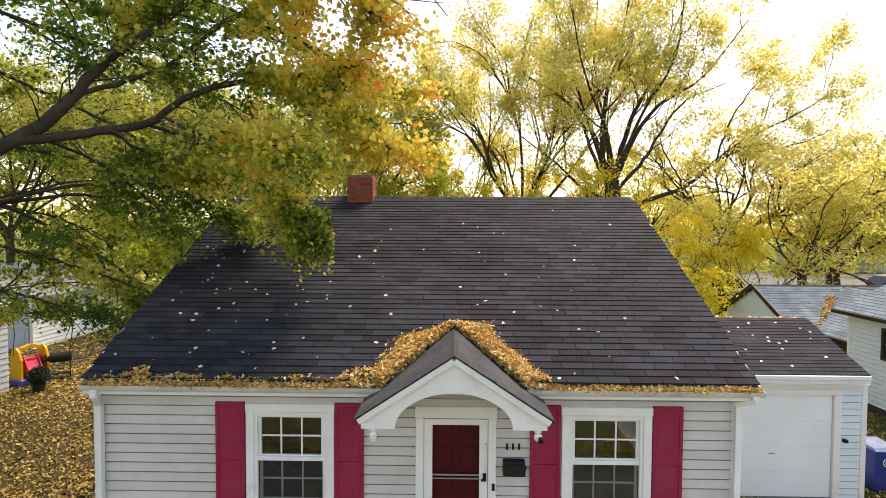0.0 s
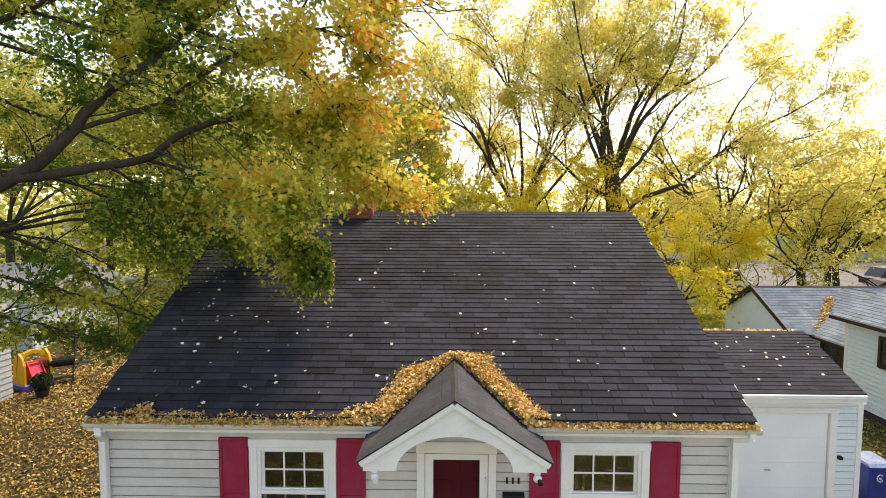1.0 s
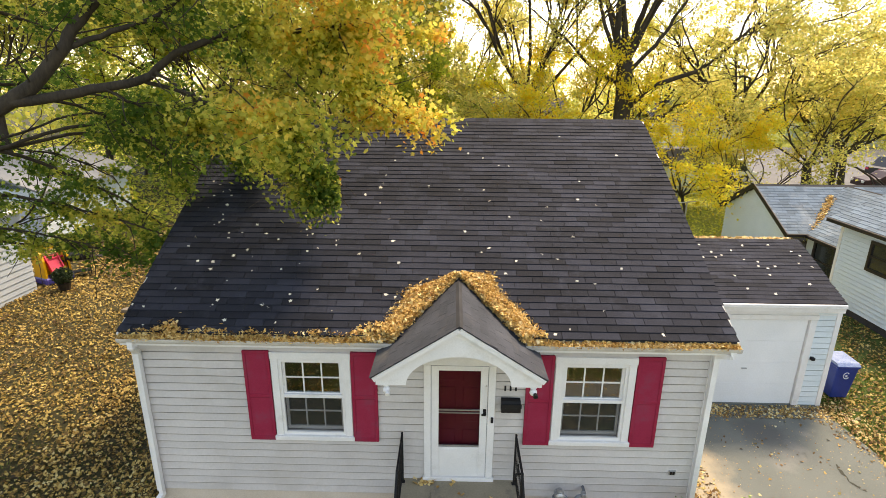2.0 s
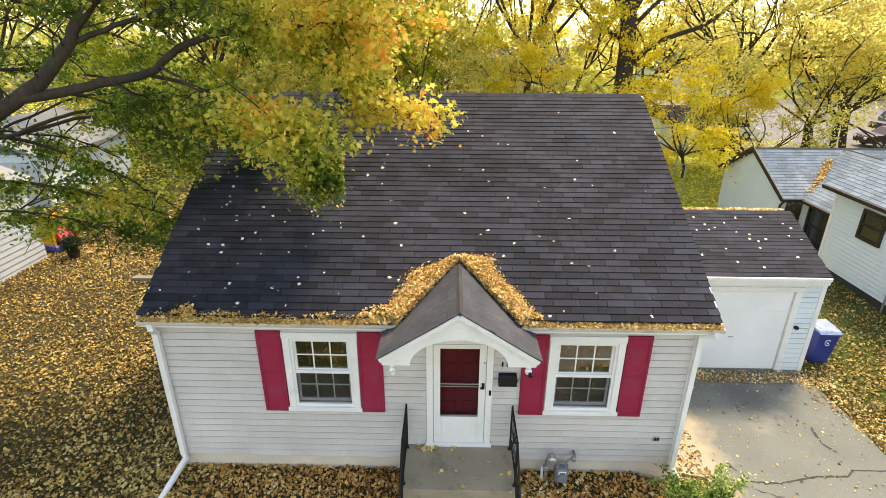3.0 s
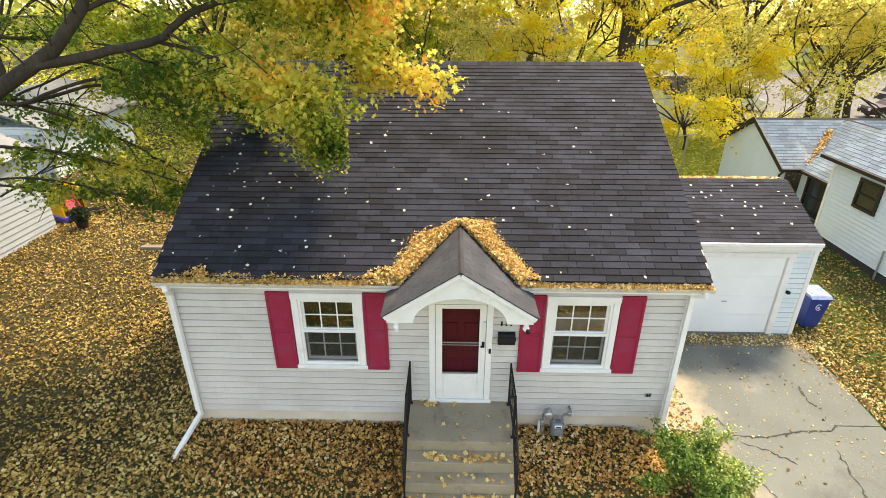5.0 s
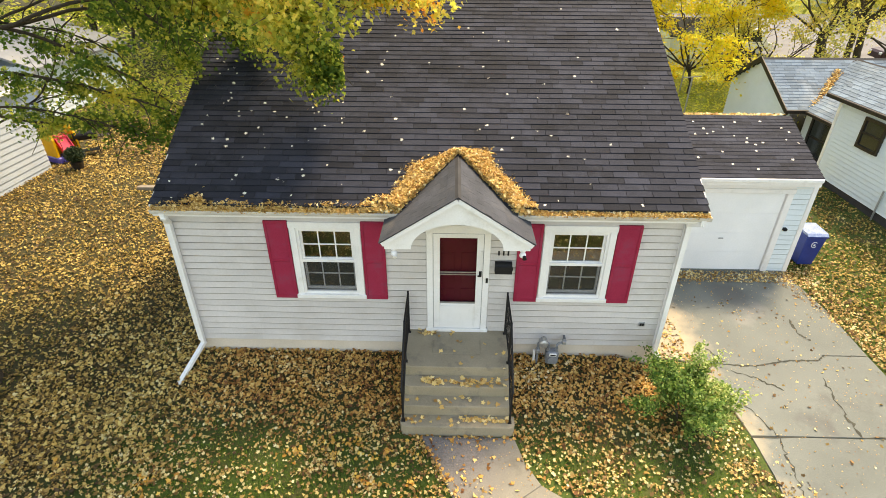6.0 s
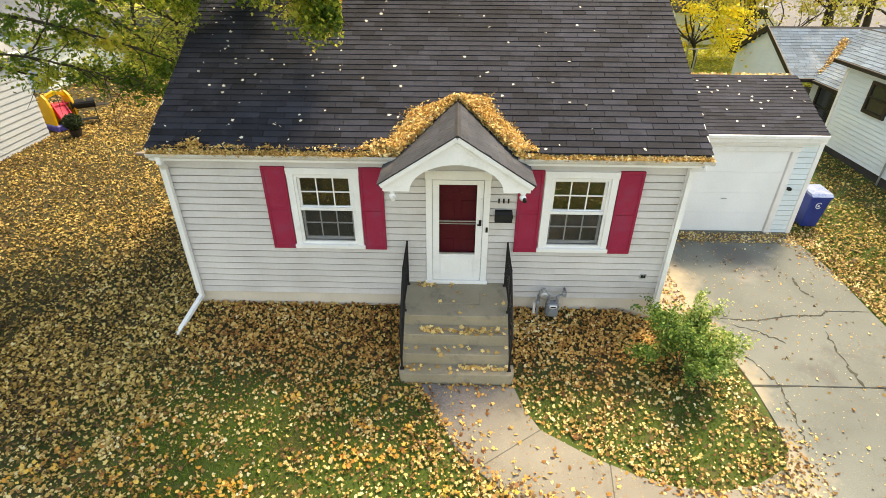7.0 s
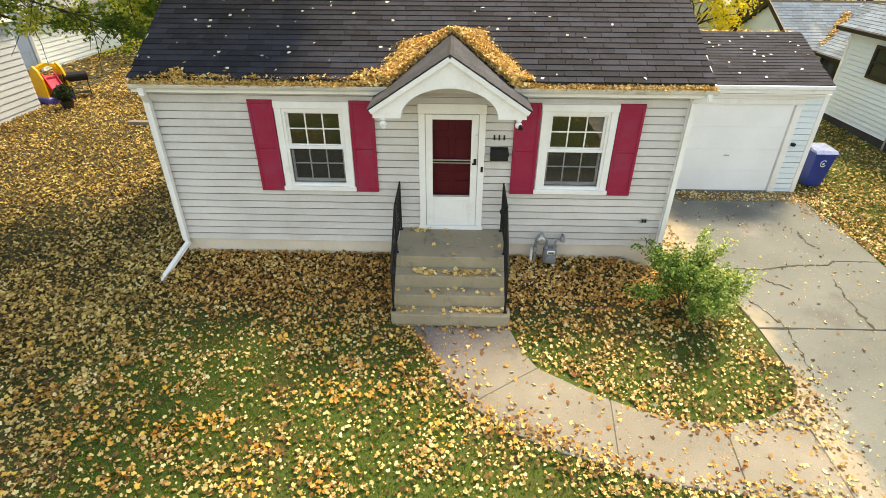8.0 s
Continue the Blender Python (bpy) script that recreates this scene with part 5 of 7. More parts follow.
# ---- trees ----
class Growth:
    """Collects the tubes and the twigs of one tree."""

    def __init__(self, seed):
        self.rng, self.bm, self.twigs, self.fine = random.Random(seed), bmesh.new(), [], False
        self.wobble, self.level = 0.14, 1

    def limb(self, points, r0, r1, sides=7):
        n = len(points)
        tube(self.bm, points, [r0 + (r1 - r0) * i / (n - 1) for i in range(n)], sides, False)

    def smooth(self, pts, wob, per=5):
        out, r = [], self.rng
        for i in range(len(pts) - 1):
            p0, p1, p2, p3 = (Vector(pts[max(min(j, len(pts) - 1), 0)]) for j in (i - 1, i, i + 1, i + 2))
            for k in range(per):
                t = k / per
                v = 0.5 * ((2 * p1) + (p2 - p0) * t + (2 * p0 - 5 * p1 + 4 * p2 - p3) * t * t + (3 * p1 - p0 - 3 * p2 + p3) * t ** 3)
                out.append(v + Vector((r.uniform(-wob, wob), r.uniform(-wob, wob), r.uniform(-wob, wob))))
        out.append(Vector(pts[-1]))
        return out

    def grow(self, p, d, length, r, depth, bias, spread, shrink=0.68, kids=3):
        rng = self.rng
        steps = 5
        pts, p, d = [p.copy()], p.copy(), d.normalized()
        for _ in range(steps):
            w = self.wobble
            d = (d + Vector((rng.gauss(0, w), rng.gauss(0, w), rng.gauss(0, w * 0.85) + bias))).normalized()
            p = p + d * (length / steps)
            pts.append(p.copy())
        self.limb(pts, r, r * 0.55, 6 if depth > 1 else 4 if depth else 3)
        if depth <= (2 if self.fine else self.level):
            self.twigs += pts[1:]
        if depth == 0:
            return
        for k in range(kids):
            f = rng.uniform(0.45, 1.0) if k else 1.0
            q = pts[min(int(f * steps), steps)]
            side = Vector((rng.gauss(0, 1), rng.gauss(0, 1), rng.gauss(0, 0.55))).normalized()
            self.grow(q, d + side * spread, length * shrink * rng.uniform(0.8, 1.15), r * 0.55, depth - 1, bias, spread, shrink, kids)

    def finish(self, thing_ob, leaf_mat, count, size, blur, shape, droop=0.6, bark=BARK, seed=0, keep=None, clump=0):
        part("trunk", self.bm, bark, thing_ob, smooth=True)
        rng = np.random.default_rng(seed)
        tw = np.array([tuple(t) for t in self.twigs])
        at = tw[rng.integers(0, len(tw), count)] + rng.normal(size=(count, 3)) * blur * np.array((1, 1, 0.8))
        if clump:
            mid = tw[rng.integers(0, len(tw), count // clump)]
            reach = blur * rng.uniform(0.3, 1.15, len(mid))
            pick = rng.integers(0, len(mid), count)
            at = mid[pick] + rng.normal(size=(count, 3)) * reach[pick][:, None] * np.array((1, 1, 0.75))
        if keep is not None:
            at = at[keep(at)]
        ob = new("crown", array_mesh("crown", leaf_cloud(rng, at, size, shape, 0.2, droop), len(shape), leaf_mat))
        own(ob, thing_ob)
        return at


def high_mesh(growth):
    me = bpy.data.meshes.new("upper_limbs")
    growth.bm.to_mesh(me)
    growth.bm.free()
    return me


def maple():
    t = thing("maple_tree", (-9.2, -0.8, 0.1), "maple tree with green, yellow and orange leaves arching over the roof", "tree")
    g = Growth(11)
    g.limb(g.smooth([(-9.3, -0.9, -0.2), (-9.25, -0.85, 2.2), (-9.1, -0.75, 4.6), (-9.0, -0.4, 7.5), (-8.8, 0.2, 11)], 0.03), 0.42, 0.16, 12)
    boughs = [
        ([(-9.1, -0.75, 4.9), (-7.6, -0.3, 6.2), (-6.2, 0.1, 7.12), (-5.66, 0.26, 7.7), (-5.25, 0.4, 8.25), (-4.5, 0.6, 8.9), (-3.4, 0.8, 9.9)], 0.19, 0.05),
        ([(-6.3, 0.05, 7.02), (-5.5, 0.3, 7.18), (-4.69, 0.44, 7.34), (-3.95, 0.4, 7.78), (-3.0, 0.3, 7.95), (-2.1, 0.2, 8.0), (-1.3, 0.0, 8.1)], 0.11, 0.025),
        ([(-5.66, 0.26, 7.7), (-5.0, 0.5, 8.0), (-4.2, 0.3, 8.2), (-3.0, -0.2, 8.7), (-1.8, -0.5, 8.9), (-1.0, -0.2, 8.6)], 0.06, 0.02),
        ([(-4.69, 0.44, 7.34), (-3.9, 0.8, 7.05), (-3.2, 1.1, 6.5), (-2.75, 1.2, 6.15), (-2.45, 1.22, 5.85), (-2.3, 1.2, 5.65)], 0.045, 0.012),
        ([(-4.4, 0.42, 7.45), (-3.6, 0.0, 7.1), (-2.8, -0.5, 6.95), (-2.1, -0.9, 6.8)], 0.035, 0.012),
        ([(-3.0, 0.3, 7.95), (-2.0, 0.3, 7.5), (-1.4, 0.1, 7.2), (-0.9, 0.0, 6.9)], 0.03, 0.01),
        ([(-5.2, 0.35, 7.22), (-4.9, 0.8, 6.95), (-4.6, 1.1, 6.8), (-4.2, 1.3, 6.7)], 0.035, 0.012),
        ([(-9.0, -0.4, 6.5), (-8.0, 1.5, 6.2), (-7.2, 2.6, 5.4), (-6.6, 3.2, 4.7), (-6.1, 3.4, 4.1)], 0.08, 0.015),
        ([(-9.0, -0.4, 5.8), (-8.0, 0.9, 5.6), (-7.0, 1.6, 5.2), (-6.2, 1.8, 4.9), (-5.6, 2.0, 4.6)], 0.07, 0.015),
        ([(-8.0, 1.5, 6.2), (-6.8, 2.2, 6.6), (-5.6, 2.6, 6.6), (-4.7, 2.8, 6.2), (-4.2, 3.0, 5.9)], 0.05, 0.015),
        ([(-5.25, 0.4, 8.25), (-5.0, 0.9, 9.2), (-4.6, 1.3, 10.4), (-4.2, 1.5, 11.6)], 0.08, 0.03),
        ([(-9.0, -0.3, 8.0), (-7.6, 0.8, 9.3), (-6.4, 1.6, 10.3), (-5.2, 2.2, 11.2)], 0.1, 0.03),
        ([(-8.9, 0.0, 9.2), (-7.5, -0.6, 10.4), (-6.0, -0.9, 11.2), (-4.4, -0.8, 11.6)], 0.09, 0.03),
        ([(-7.6, 0.8, 9.3), (-6.3, 2.2, 9.0), (-5.2, 3.2, 8.6), (-4.2, 3.8, 8.1)], 0.05, 0.015),
        ([(-3.4, 0.8, 9.9), (-2.2, 0.9, 10.2), (-1.6, 0.7, 10.1), (-0.9, 0.4, 9.6)], 0.04, 0.012),
        ([(-4.0, 0.7, 9.3), (-2.8, 1.4, 9.0), (-1.8, 1.6, 8.5), (-1.0, 1.4, 8.0)], 0.035, 0.012),
        ([(-9.1, -0.5, 5.2), (-9.5, 1.6, 4.7), (-9.0, 2.8, 4.1), (-8.2, 3.0, 4.05), (-7.3, 3.0, 3.95)], 0.06, 0.014),
        ([(-9.2, -0.3, 5.0), (-8.8, 1.6, 4.8), (-8.0, 2.2, 4.5), (-7.3, 2.4, 4.2), (-6.6, 2.3, 4.05)], 0.05, 0.014),
        ([(-9.6, 2.2, 4.2), (-9.2, 2.9, 4.5), (-8.5, 3.0, 5.2), (-8.2, 3.1, 5.9), (-7.6, 3.3, 6.4)], 0.045, 0.014),
        ([(-9.2, 2.9, 4.5), (-8.6, 3.6, 4.6), (-7.8, 4.0, 4.5), (-7.0, 4.2, 4.3)], 0.035, 0.012),
        ([(-8.8, 0.2, 10), (-7.8, 2.2, 10.2), (-6.6, 3.8, 10.0), (-5.2, 4.8, 9.4)], 0.07, 0.02),
        ([(-8.8, 0.2, 9.0), (-8.3, 2.2, 8.6), (-7.4, 3.8, 8.0), (-6.3, 4.6, 7.3)], 0.07, 0.02),
        ([(-8.9, 0.0, 8.0), (-8.5, 1.6, 7.4), (-7.8, 2.8, 7.2), (-6.8, 3.4, 7.0)], 0.06, 0.02),
        ([(-4.2, 1.5, 11.6), (-3.2, 1.2, 11.4), (-2.2, 0.9, 11.0), (-1.5, 0.6, 10.4)], 0.035, 0.012),
        ([(-5.0, 0.9, 9.2), (-4.0, 2.0, 9.4), (-3.0, 2.8, 9.2), (-2.2, 3.0, 8.8)], 0.035, 0.012),
        ([(-3.0, 0.3, 7.95), (-2.4, 1.2, 7.9), (-2.0, 1.8, 7.7), (-1.7, 2.0, 7.5)], 0.025, 0.01),
        ([(-8.8, 0.2, 9.5), (-9.0, 2.5, 10.0), (-9.2, 4.5, 10.0), (-9.0, 6.5, 9.6)], 0.06, 0.02),
        ([(-9.0, 0.0, 7.0), (-9.5, 2.5, 7.4), (-9.6, 4.5, 7.6), (-9.2, 6.0, 7.4)], 0.06, 0.02),
        # Boughs out of view to the left and front, added to shade the lawn.
        ([(-9.1, -0.75, 5.2), (-9.6, -2.4, 6.4), (-9.9, -4.2, 7.2), (-9.8, -6.0, 7.4)], 0.13, 0.03),
        ([(-9.6, -2.4, 6.4), (-9.0, -3.4, 7.6), (-8.8, -4.6, 8.6), (-8.9, -5.8, 9.2)], 0.07, 0.02),
        ([(-9.1, -0.8, 5.6), (-11.0, -1.2, 7.0), (-12.6, -1.8, 7.8), (-13.8, -2.2, 8.0)], 0.13, 0.03),
        ([(-9.0, -0.4, 7.0), (-10.6, -2.0, 8.6), (-11.6, -3.6, 9.8), (-12.2, -4.8, 10.4)], 0.1, 0.03),
        ([(-8.9, -0.2, 8.4), (-9.4, -1.8, 10.0), (-9.2, -3.2, 11.2), (-8.8, -4.2, 11.8)], 0.09, 0.03),
        ([(-8.0, 1.5, 6.2), (-7.1, 2.5, 6.4), (-6.4, 3.1, 6.2), (-5.8, 3.5, 5.8), (-5.5, 3.7, 5.5)], 0.05, 0.014),
        ([(-8.3, 1.9, 6.3), (-7.6, 3.0, 6.7), (-6.8, 3.6, 6.7), (-6.0, 4.0, 6.4), (-5.6, 4.2, 6.1)], 0.05, 0.014),
        ([(-8.6, 0.6, 6.4), (-8.3, 2.0, 6.2), (-7.7, 2.8, 5.9), (-7.1, 3.1, 5.5)], 0.045, 0.014),
        ([(-6.2, 0.1, 7.12), (-6.0, 1.2, 6.9), (-5.6, 2.0, 6.3), (-5.3, 2.4, 5.6)], 0.04, 0.012),
    ]
    rng = g.rng
    # Upper crown above the view, added to darken the roof's left below it.
    high = Growth(12)
    for p, d, ln in (((-8.8, 0.2, 10.5), (0.9, 0.2, 0.45), 5.0), ((-8.8, 0.2, 10.8), (0.7, 0.7, 0.5), 4.8), ((-8.8, 0.2, 10.8), (0.7, -0.5, 0.6), 4.4), ((-8.8, 0.2, 11), (0.1, 0.1, 1.0), 4.0), ((-8.8, 0.2, 10.6), (-0.6, -0.5, 0.6), 4.6), ((-8.8, 0.2, 10.4), (-0.2, -0.9, 0.5), 4.6), ((-8.8, 0.2, 10.4), (0.3, 0.9, 0.5), 4.6), ((-6.6, 0.8, 11.6), (1.0, 0.25, 0.12), 4.2), ((-6.4, 1.6, 11.8), (0.9, 0.6, 0.15), 4.2), ((-6.6, 0.0, 11.8), (1.0, -0.2, 0.25), 4.0), ((-5.6, 2.4, 12.0), (0.8, 0.7, 0.1), 3.6)):
        high.grow(Vector(p), Vector(d), ln, 0.12, 3, 0.02, 0.7, 0.66)
    g.bm.from_mesh(high_mesh(high))

    def open_air(at):
        """The gap in the crown before the chimney."""
        x, y, z = at[:, 0], at[:, 1], at[:, 2]
        part_of = 0.5 + 0.5 * np.sin(2.3 * x + 1.6 * np.sin(1.9 * z + 0.7 * y)) * np.sin(2.9 * z + 1.3 * np.sin(2.1 * y + 0.8 * x))
        chance = np.clip(0.15 + 1.25 * part_of, 0, 1)
        chance = np.where((x > -3.0) & (z < 6.7) | (x > -1.6), 0.85, chance)
        chance = np.where((z > 8.9) & (z < 11.4), np.maximum(chance, 0.82), chance)
        chance *= np.where((x > -5.2) & (x < -3.0) & (z < 6.55) & (y < 2.6), 0.3, 1.0)
        chance *= np.where((x < -3.3) & (x > -6.6) & (z > 7.0) & (z < 8.9) & (y < 2.0), 0.42, 1.0)
        chance *= np.where((y > 2.0) & (z > 6.7), np.where(x < -6.4, 0.9, 0.4), 1.0) * np.where((x < -6.0) & (z < 5.0), 0.75, 1.0)
        chance *= np.where((y > 2.4) & (z > 5.0) & (z < 7.2) & (x < -5.2), 0.62, 1.0) * np.where((x < -7.0) & (y > 1.0) & (z < 3.85), 0.0, 1.0)
        return (np.random.default_rng(77).uniform(0, 1, len(at)) < chance) & ~((x > -1.85 - 0.17 * y) & (x < -0.85 - 0.1 * y) & (z < 6.62 + 0.12 * y) & (y > -0.6))

    for pts, r0, r1 in boughs:
        bare = 0.62 if r0 > 0.1 else 0.3
        low = pts[-1][0] < -5.5 and pts[-1][2] < 6.5
        line = g.smooth(pts, 0.02)
        g.limb(line, r0 * (0.5 if low else 0.70), r1 * 0.9, 8)
        n = len(line)
        for i in range(int(n * 0.25), n - 2, 2):
            d = (line[i + 1] - line[i - 1]).normalized()
            w = (d * 0.9 + Vector((rng.gauss(0, 0.8), rng.gauss(0, 0.8), rng.gauss(0, 0.5)))).normalized()
            tw, L = [line[i]], rng.uniform(0.6, 1.3)
            for s in range(5):
                w = (w + Vector((rng.gauss(0, .2), rng.gauss(0, .2), rng.gauss(-0.02, .15)))).normalized()
                tw.append(tw[-1] + w * L / 5)
            g.limb(tw, min(r1 * 0.8, 0.016), 0.004, 4)
        for i in range(int(n * bare), n):
            for _ in range(1 if low else 1 if pts[-1][0] < -5 else 2):
                d = (line[min(i + 1, n - 1)] - line[i - 1]).normalized()
                side = Vector((rng.gauss(0, 1), rng.gauss(0, 1), rng.gauss(-0.05, 0.45))).normalized()
                tw = [line[i]]
                w = (d * 0.5 + side).normalized()
                L = rng.uniform(0.35, 0.85)
                for s in range(4):
                    w = (w + Vector((rng.gauss(0, .15), rng.gauss(0, .15), -0.10))).normalized()
                    tw.append(tw[-1] + w * L / 4)
                g.limb(tw, 0.011, 0.004, 4)
                g.twigs += tw[1:]
    g.finish(t, MAPLE, 118000, (0.045, 0.092), 0.19, MAPLE_SHAPE, 0.9, seed=5, keep=open_air, clump=20)
    # Large plain leaves of the unseen upper crown, there for their shade.
    r = np.random.default_rng(6)
    tw = np.array([tuple(q) for q in high.twigs])
    at = tw[r.integers(0, len(tw), 40000)] + r.normal(size=(40000, 3)) * 0.35
    at = at[at[:, 2] > np.where(at[:, 0] > -5.5, 11.2 + 0.12 * at[:, 1], 10.6)]
    own(new("crown", array_mesh("crown", leaf_cloud(r, at, (0.14, 0.27), SMALL_SHAPE, 0.3, 0.6), 4, MAPLE)), t)


maple()


def yard_tree(at, height, trunk_r, fork, leaf_mat, count, size, seed, label, limbs=6, length=5.0, lean=0.35, depth=3, blur=0.45, droop=0.5, bias=0.03, shape=SMALL_SHAPE, first=None, wobble=0.14, thin=0.5):
    t = thing("yard_tree", at, label, "tree")
    g = Growth(seed)
    g.fine, g.wobble = depth > 3, wobble
    b = Vector(at)
    top = b + Vector((g.rng.uniform(-.4, .4), g.rng.uniform(-.4, .4), fork))
    g.limb(g.smooth([b - Vector((0, 0, 0.3)), b.lerp(top, 0.5) + Vector((g.rng.uniform(-.15, .15), 0, 0)), top], 0.03), trunk_r, trunk_r * 0.72, 10)
    for k in range(limbs):
        a = 2 * math.pi * (k + g.rng.uniform(-.25, .25)) / limbs
        d = Vector((math.cos(a) * lean, math.sin(a) * lean, g.rng.uniform(0.55, 1.0)))
        s = b.lerp(top, g.rng.uniform(0.82, 1.0))
        g.grow(s, d, length * g.rng.uniform(0.85, 1.2), trunk_r * thin, depth, bias, 0.75 if wobble > 0.1 else 0.5, 0.66)
    for p, d, ln, r in (first or ()):
        g.grow(Vector(p), Vector(d), ln, r, depth, bias, 0.6, 0.62)
    more, big = (0.60, 1.25) if at[1] > 26 else (1.15, 0.92)
    g.finish(t, leaf_mat, int(count * more), (size[0] * big, size[1] * big), blur * 0.8, shape, droop, seed=seed, clump=42)


def old_tree():
    """The tall tree behind the ridge: a forked trunk with long rising stems, and one low limb that reaches far out."""
    t = thing("yard_tree", (10.5, 25.5, 0.3), "tall old tree with yellow leaves and dark spreading limbs", "tree")
    g = Growth(31)
    g.wobble, g.level = 0.16, 0
    g.limb(g.smooth([(10.25, 25.5, -0.2), (10.1, 25.5, 3.0), (10.05, 25.5, 6.2), (9.9, 25.5, 8.9)], 0.03), 0.58, 0.44, 12)
    stems = [
        ([(9.75, 25.5, 8.5), (9.3, 25.5, 10.3), (9.35, 25.6, 12.6), (9.65, 25.7, 14.8), (10.45, 25.8, 17.6), (11.15, 25.9, 21.5)], 0.30, 0.04),
        ([(9.65, 25.3, 8.8), (8.45, 24.8, 10.5), (7.65, 24.5, 12.4), (6.15, 24.4, 14.0), (4.45, 24.3, 14.9)], 0.17, 0.03),
        ([(10.05, 25.7, 8.6), (10.65, 26.1, 11.0), (11.55, 26.5, 13.3), (12.85, 26.6, 15.8), (14.75, 26.6, 20.4)], 0.27, 0.04),
        ([(10.05, 25.4, 8.8), (11.05, 25.1, 11.4), (12.55, 24.8, 13.5), (14.95, 24.6, 15.0), (17.55, 24.5, 18.4)], 0.21, 0.03),
        ([(10.25, 25.4, 8.4), (11.65, 24.9, 10.1), (12.45, 24.7, 11.6), (13.95, 24.5, 13.6), (16.15, 24.3, 14.6)], 0.16, 0.03),
        ([(10.25, 25.4, 6.0), (11.45, 25.1, 7.4), (14.05, 25.0, 8.4), (15.95, 25.0, 10.0), (17.85, 25.0, 11.4), (20.25, 25.0, 12.6), (22.95, 25.0, 14.2)], 0.21, 0.03),
        ([(14.15, 25.0, 8.5), (13.45, 25.1, 9.8), (12.75, 25.2, 11.3), (12.45, 25.3, 12.8)], 0.08, 0.02),
        ([(16.55, 25.0, 10.5), (18.45, 24.3, 10.6), (20.45, 23.9, 11.0), (22.15, 23.7, 11.8)], 0.09, 0.02),
        ([(16.15, 25.0, 10.2), (17.15, 25.5, 12.6), (18.55, 25.8, 14.6), (20.15, 26.0, 16.2)], 0.09, 0.02),
        ([(9.65, 25.6, 7.6), (8.15, 26.2, 8.6), (6.35, 26.8, 10.4), (4.35, 27.2, 12.0)], 0.15, 0.03),
        ([(9.95, 25.8, 8.7), (9.55, 27.2, 11.4), (8.75, 28.6, 14.2), (7.85, 29.4, 19.5)], 0.18, 0.03),
        ([(9.95, 25.2, 8.7), (9.15, 24.2, 11.6), (7.75, 23.6, 14.6), (6.55, 23.3, 19.5)], 0.16, 0.03),
        ([(9.6, 25.5, 9.2), (8.5, 25.8, 12.4), (7.4, 26.2, 16.0), (6.2, 26.6, 20.6)], 0.17, 0.03),
        ([(9.8, 25.7, 9.4), (9.5, 26.2, 13.0), (9.0, 26.6, 16.6), (9.3, 26.9, 21.6)], 0.15, 0.03),
        ([(9.9, 25.2, 9.2), (11.6, 24.6, 13.2), (13.2, 24.2, 16.4), (13.6, 24.0, 20.8)], 0.15, 0.03),
    ]

    def crown_only(at):
        """Thin round the fork, full towards the ends of the stems."""
        x, y, z = at[:, 0], at[:, 1], at[:, 2]
        core = np.exp(-((x - 10.4) / 4.2) ** 2 - ((z - 11.2) / 3.0) ** 2)
        patchy = 0.5 + 0.5 * np.sin(1.1 * x + 1.2 * np.sin(0.9 * z)) * np.sin(1.3 * z + 0.8 * np.sin(0.7 * y + x))
        return np.random.default_rng(78).uniform(0, 1, len(at)) < (1 - 0.92 * core) * (0.35 + 0.75 * patchy)

    for pts, r0, r1 in stems:
        line = g.smooth(pts, 0.05)
        g.limb(line, r0 * 0.8, r1, 8)
        n = len(line)
        for i in range(int(n * 0.36), n, 2):
            f = i / n
            d = (line[min(i + 1, n - 1)] - line[i - 1]).normalized()
            side = Vector((g.rng.gauss(0, 1), g.rng.gauss(0, 1), g.rng.gauss(0.1, 0.6))).normalized()
            g.grow(line[i], d * 0.8 + side, g.rng.uniform(1.8, 3.2) * (1.1 - 0.3 * f), max(r0 * 0.25 * (1 - 0.5 * f), 0.022), 2, 0.03, 0.7, 0.7)
        g.twigs += line[int(n * 0.8):]
    g.finish(t, YELLOW_LEAF, 88000, (0.12, 0.23), 0.46, SMALL_SHAPE, 0.5, seed=31, keep=crown_only, clump=44)


old_tree()
yard_tree((5.3, 31.0, 0.3), 16, 0.30, 6.0, YELLOW_LEAF, 66000, (0.10, 0.22), 32, "slender tree with yellow-green leaves behind the house", 9, 7.4, 0.42, 4, 0.8, wobble=0.10, thin=0.42)
yard_tree((1.2, 38.0, 0.3), 14, 0.22, 6.5, YELLOW_LEAF, 10000, (0.12, 0.25), 33, "thin bare-limbed tree with few yellow leaves", 4, 4.5, 0.35, 3, 0.5)
yard_tree((-1.2, 37.0, 0.3), 14, 0.18, 6.5, GOLD_LEAF, 6000, (0.12, 0.25), 34, "thin tree with sparse golden leaves", 4, 4.2, 0.35, 3, 0.5)
yard_tree((20.0, 22.6, 0.2), 10, 0.30, 3.4, YELLOW_LEAF, 30000, (0.11, 0.22), 35, "broad low tree with yellow-green drooping foliage", 8, 4.6, 1.0, 4, 0.6, 0.8, -0.02, thin=0.22)
yard_tree((12.9, 21.6, 0.2), 8, 0.10, 1.5, GOLD_LEAF, 24000, (0.09, 0.19), 36, "small golden tree at the yard's edge", 9, 3.4, 1.0, 3, 0.36, 0.9, -0.07)
yard_tree((7.4, 28.5, 0.2), 10, 0.16, 3.4, GOLD_LEAF, 22000, (0.10, 0.21), 37, "golden tree behind the house", 8, 4.4, 0.7, 3, 0.55, 0.8, 0.0)
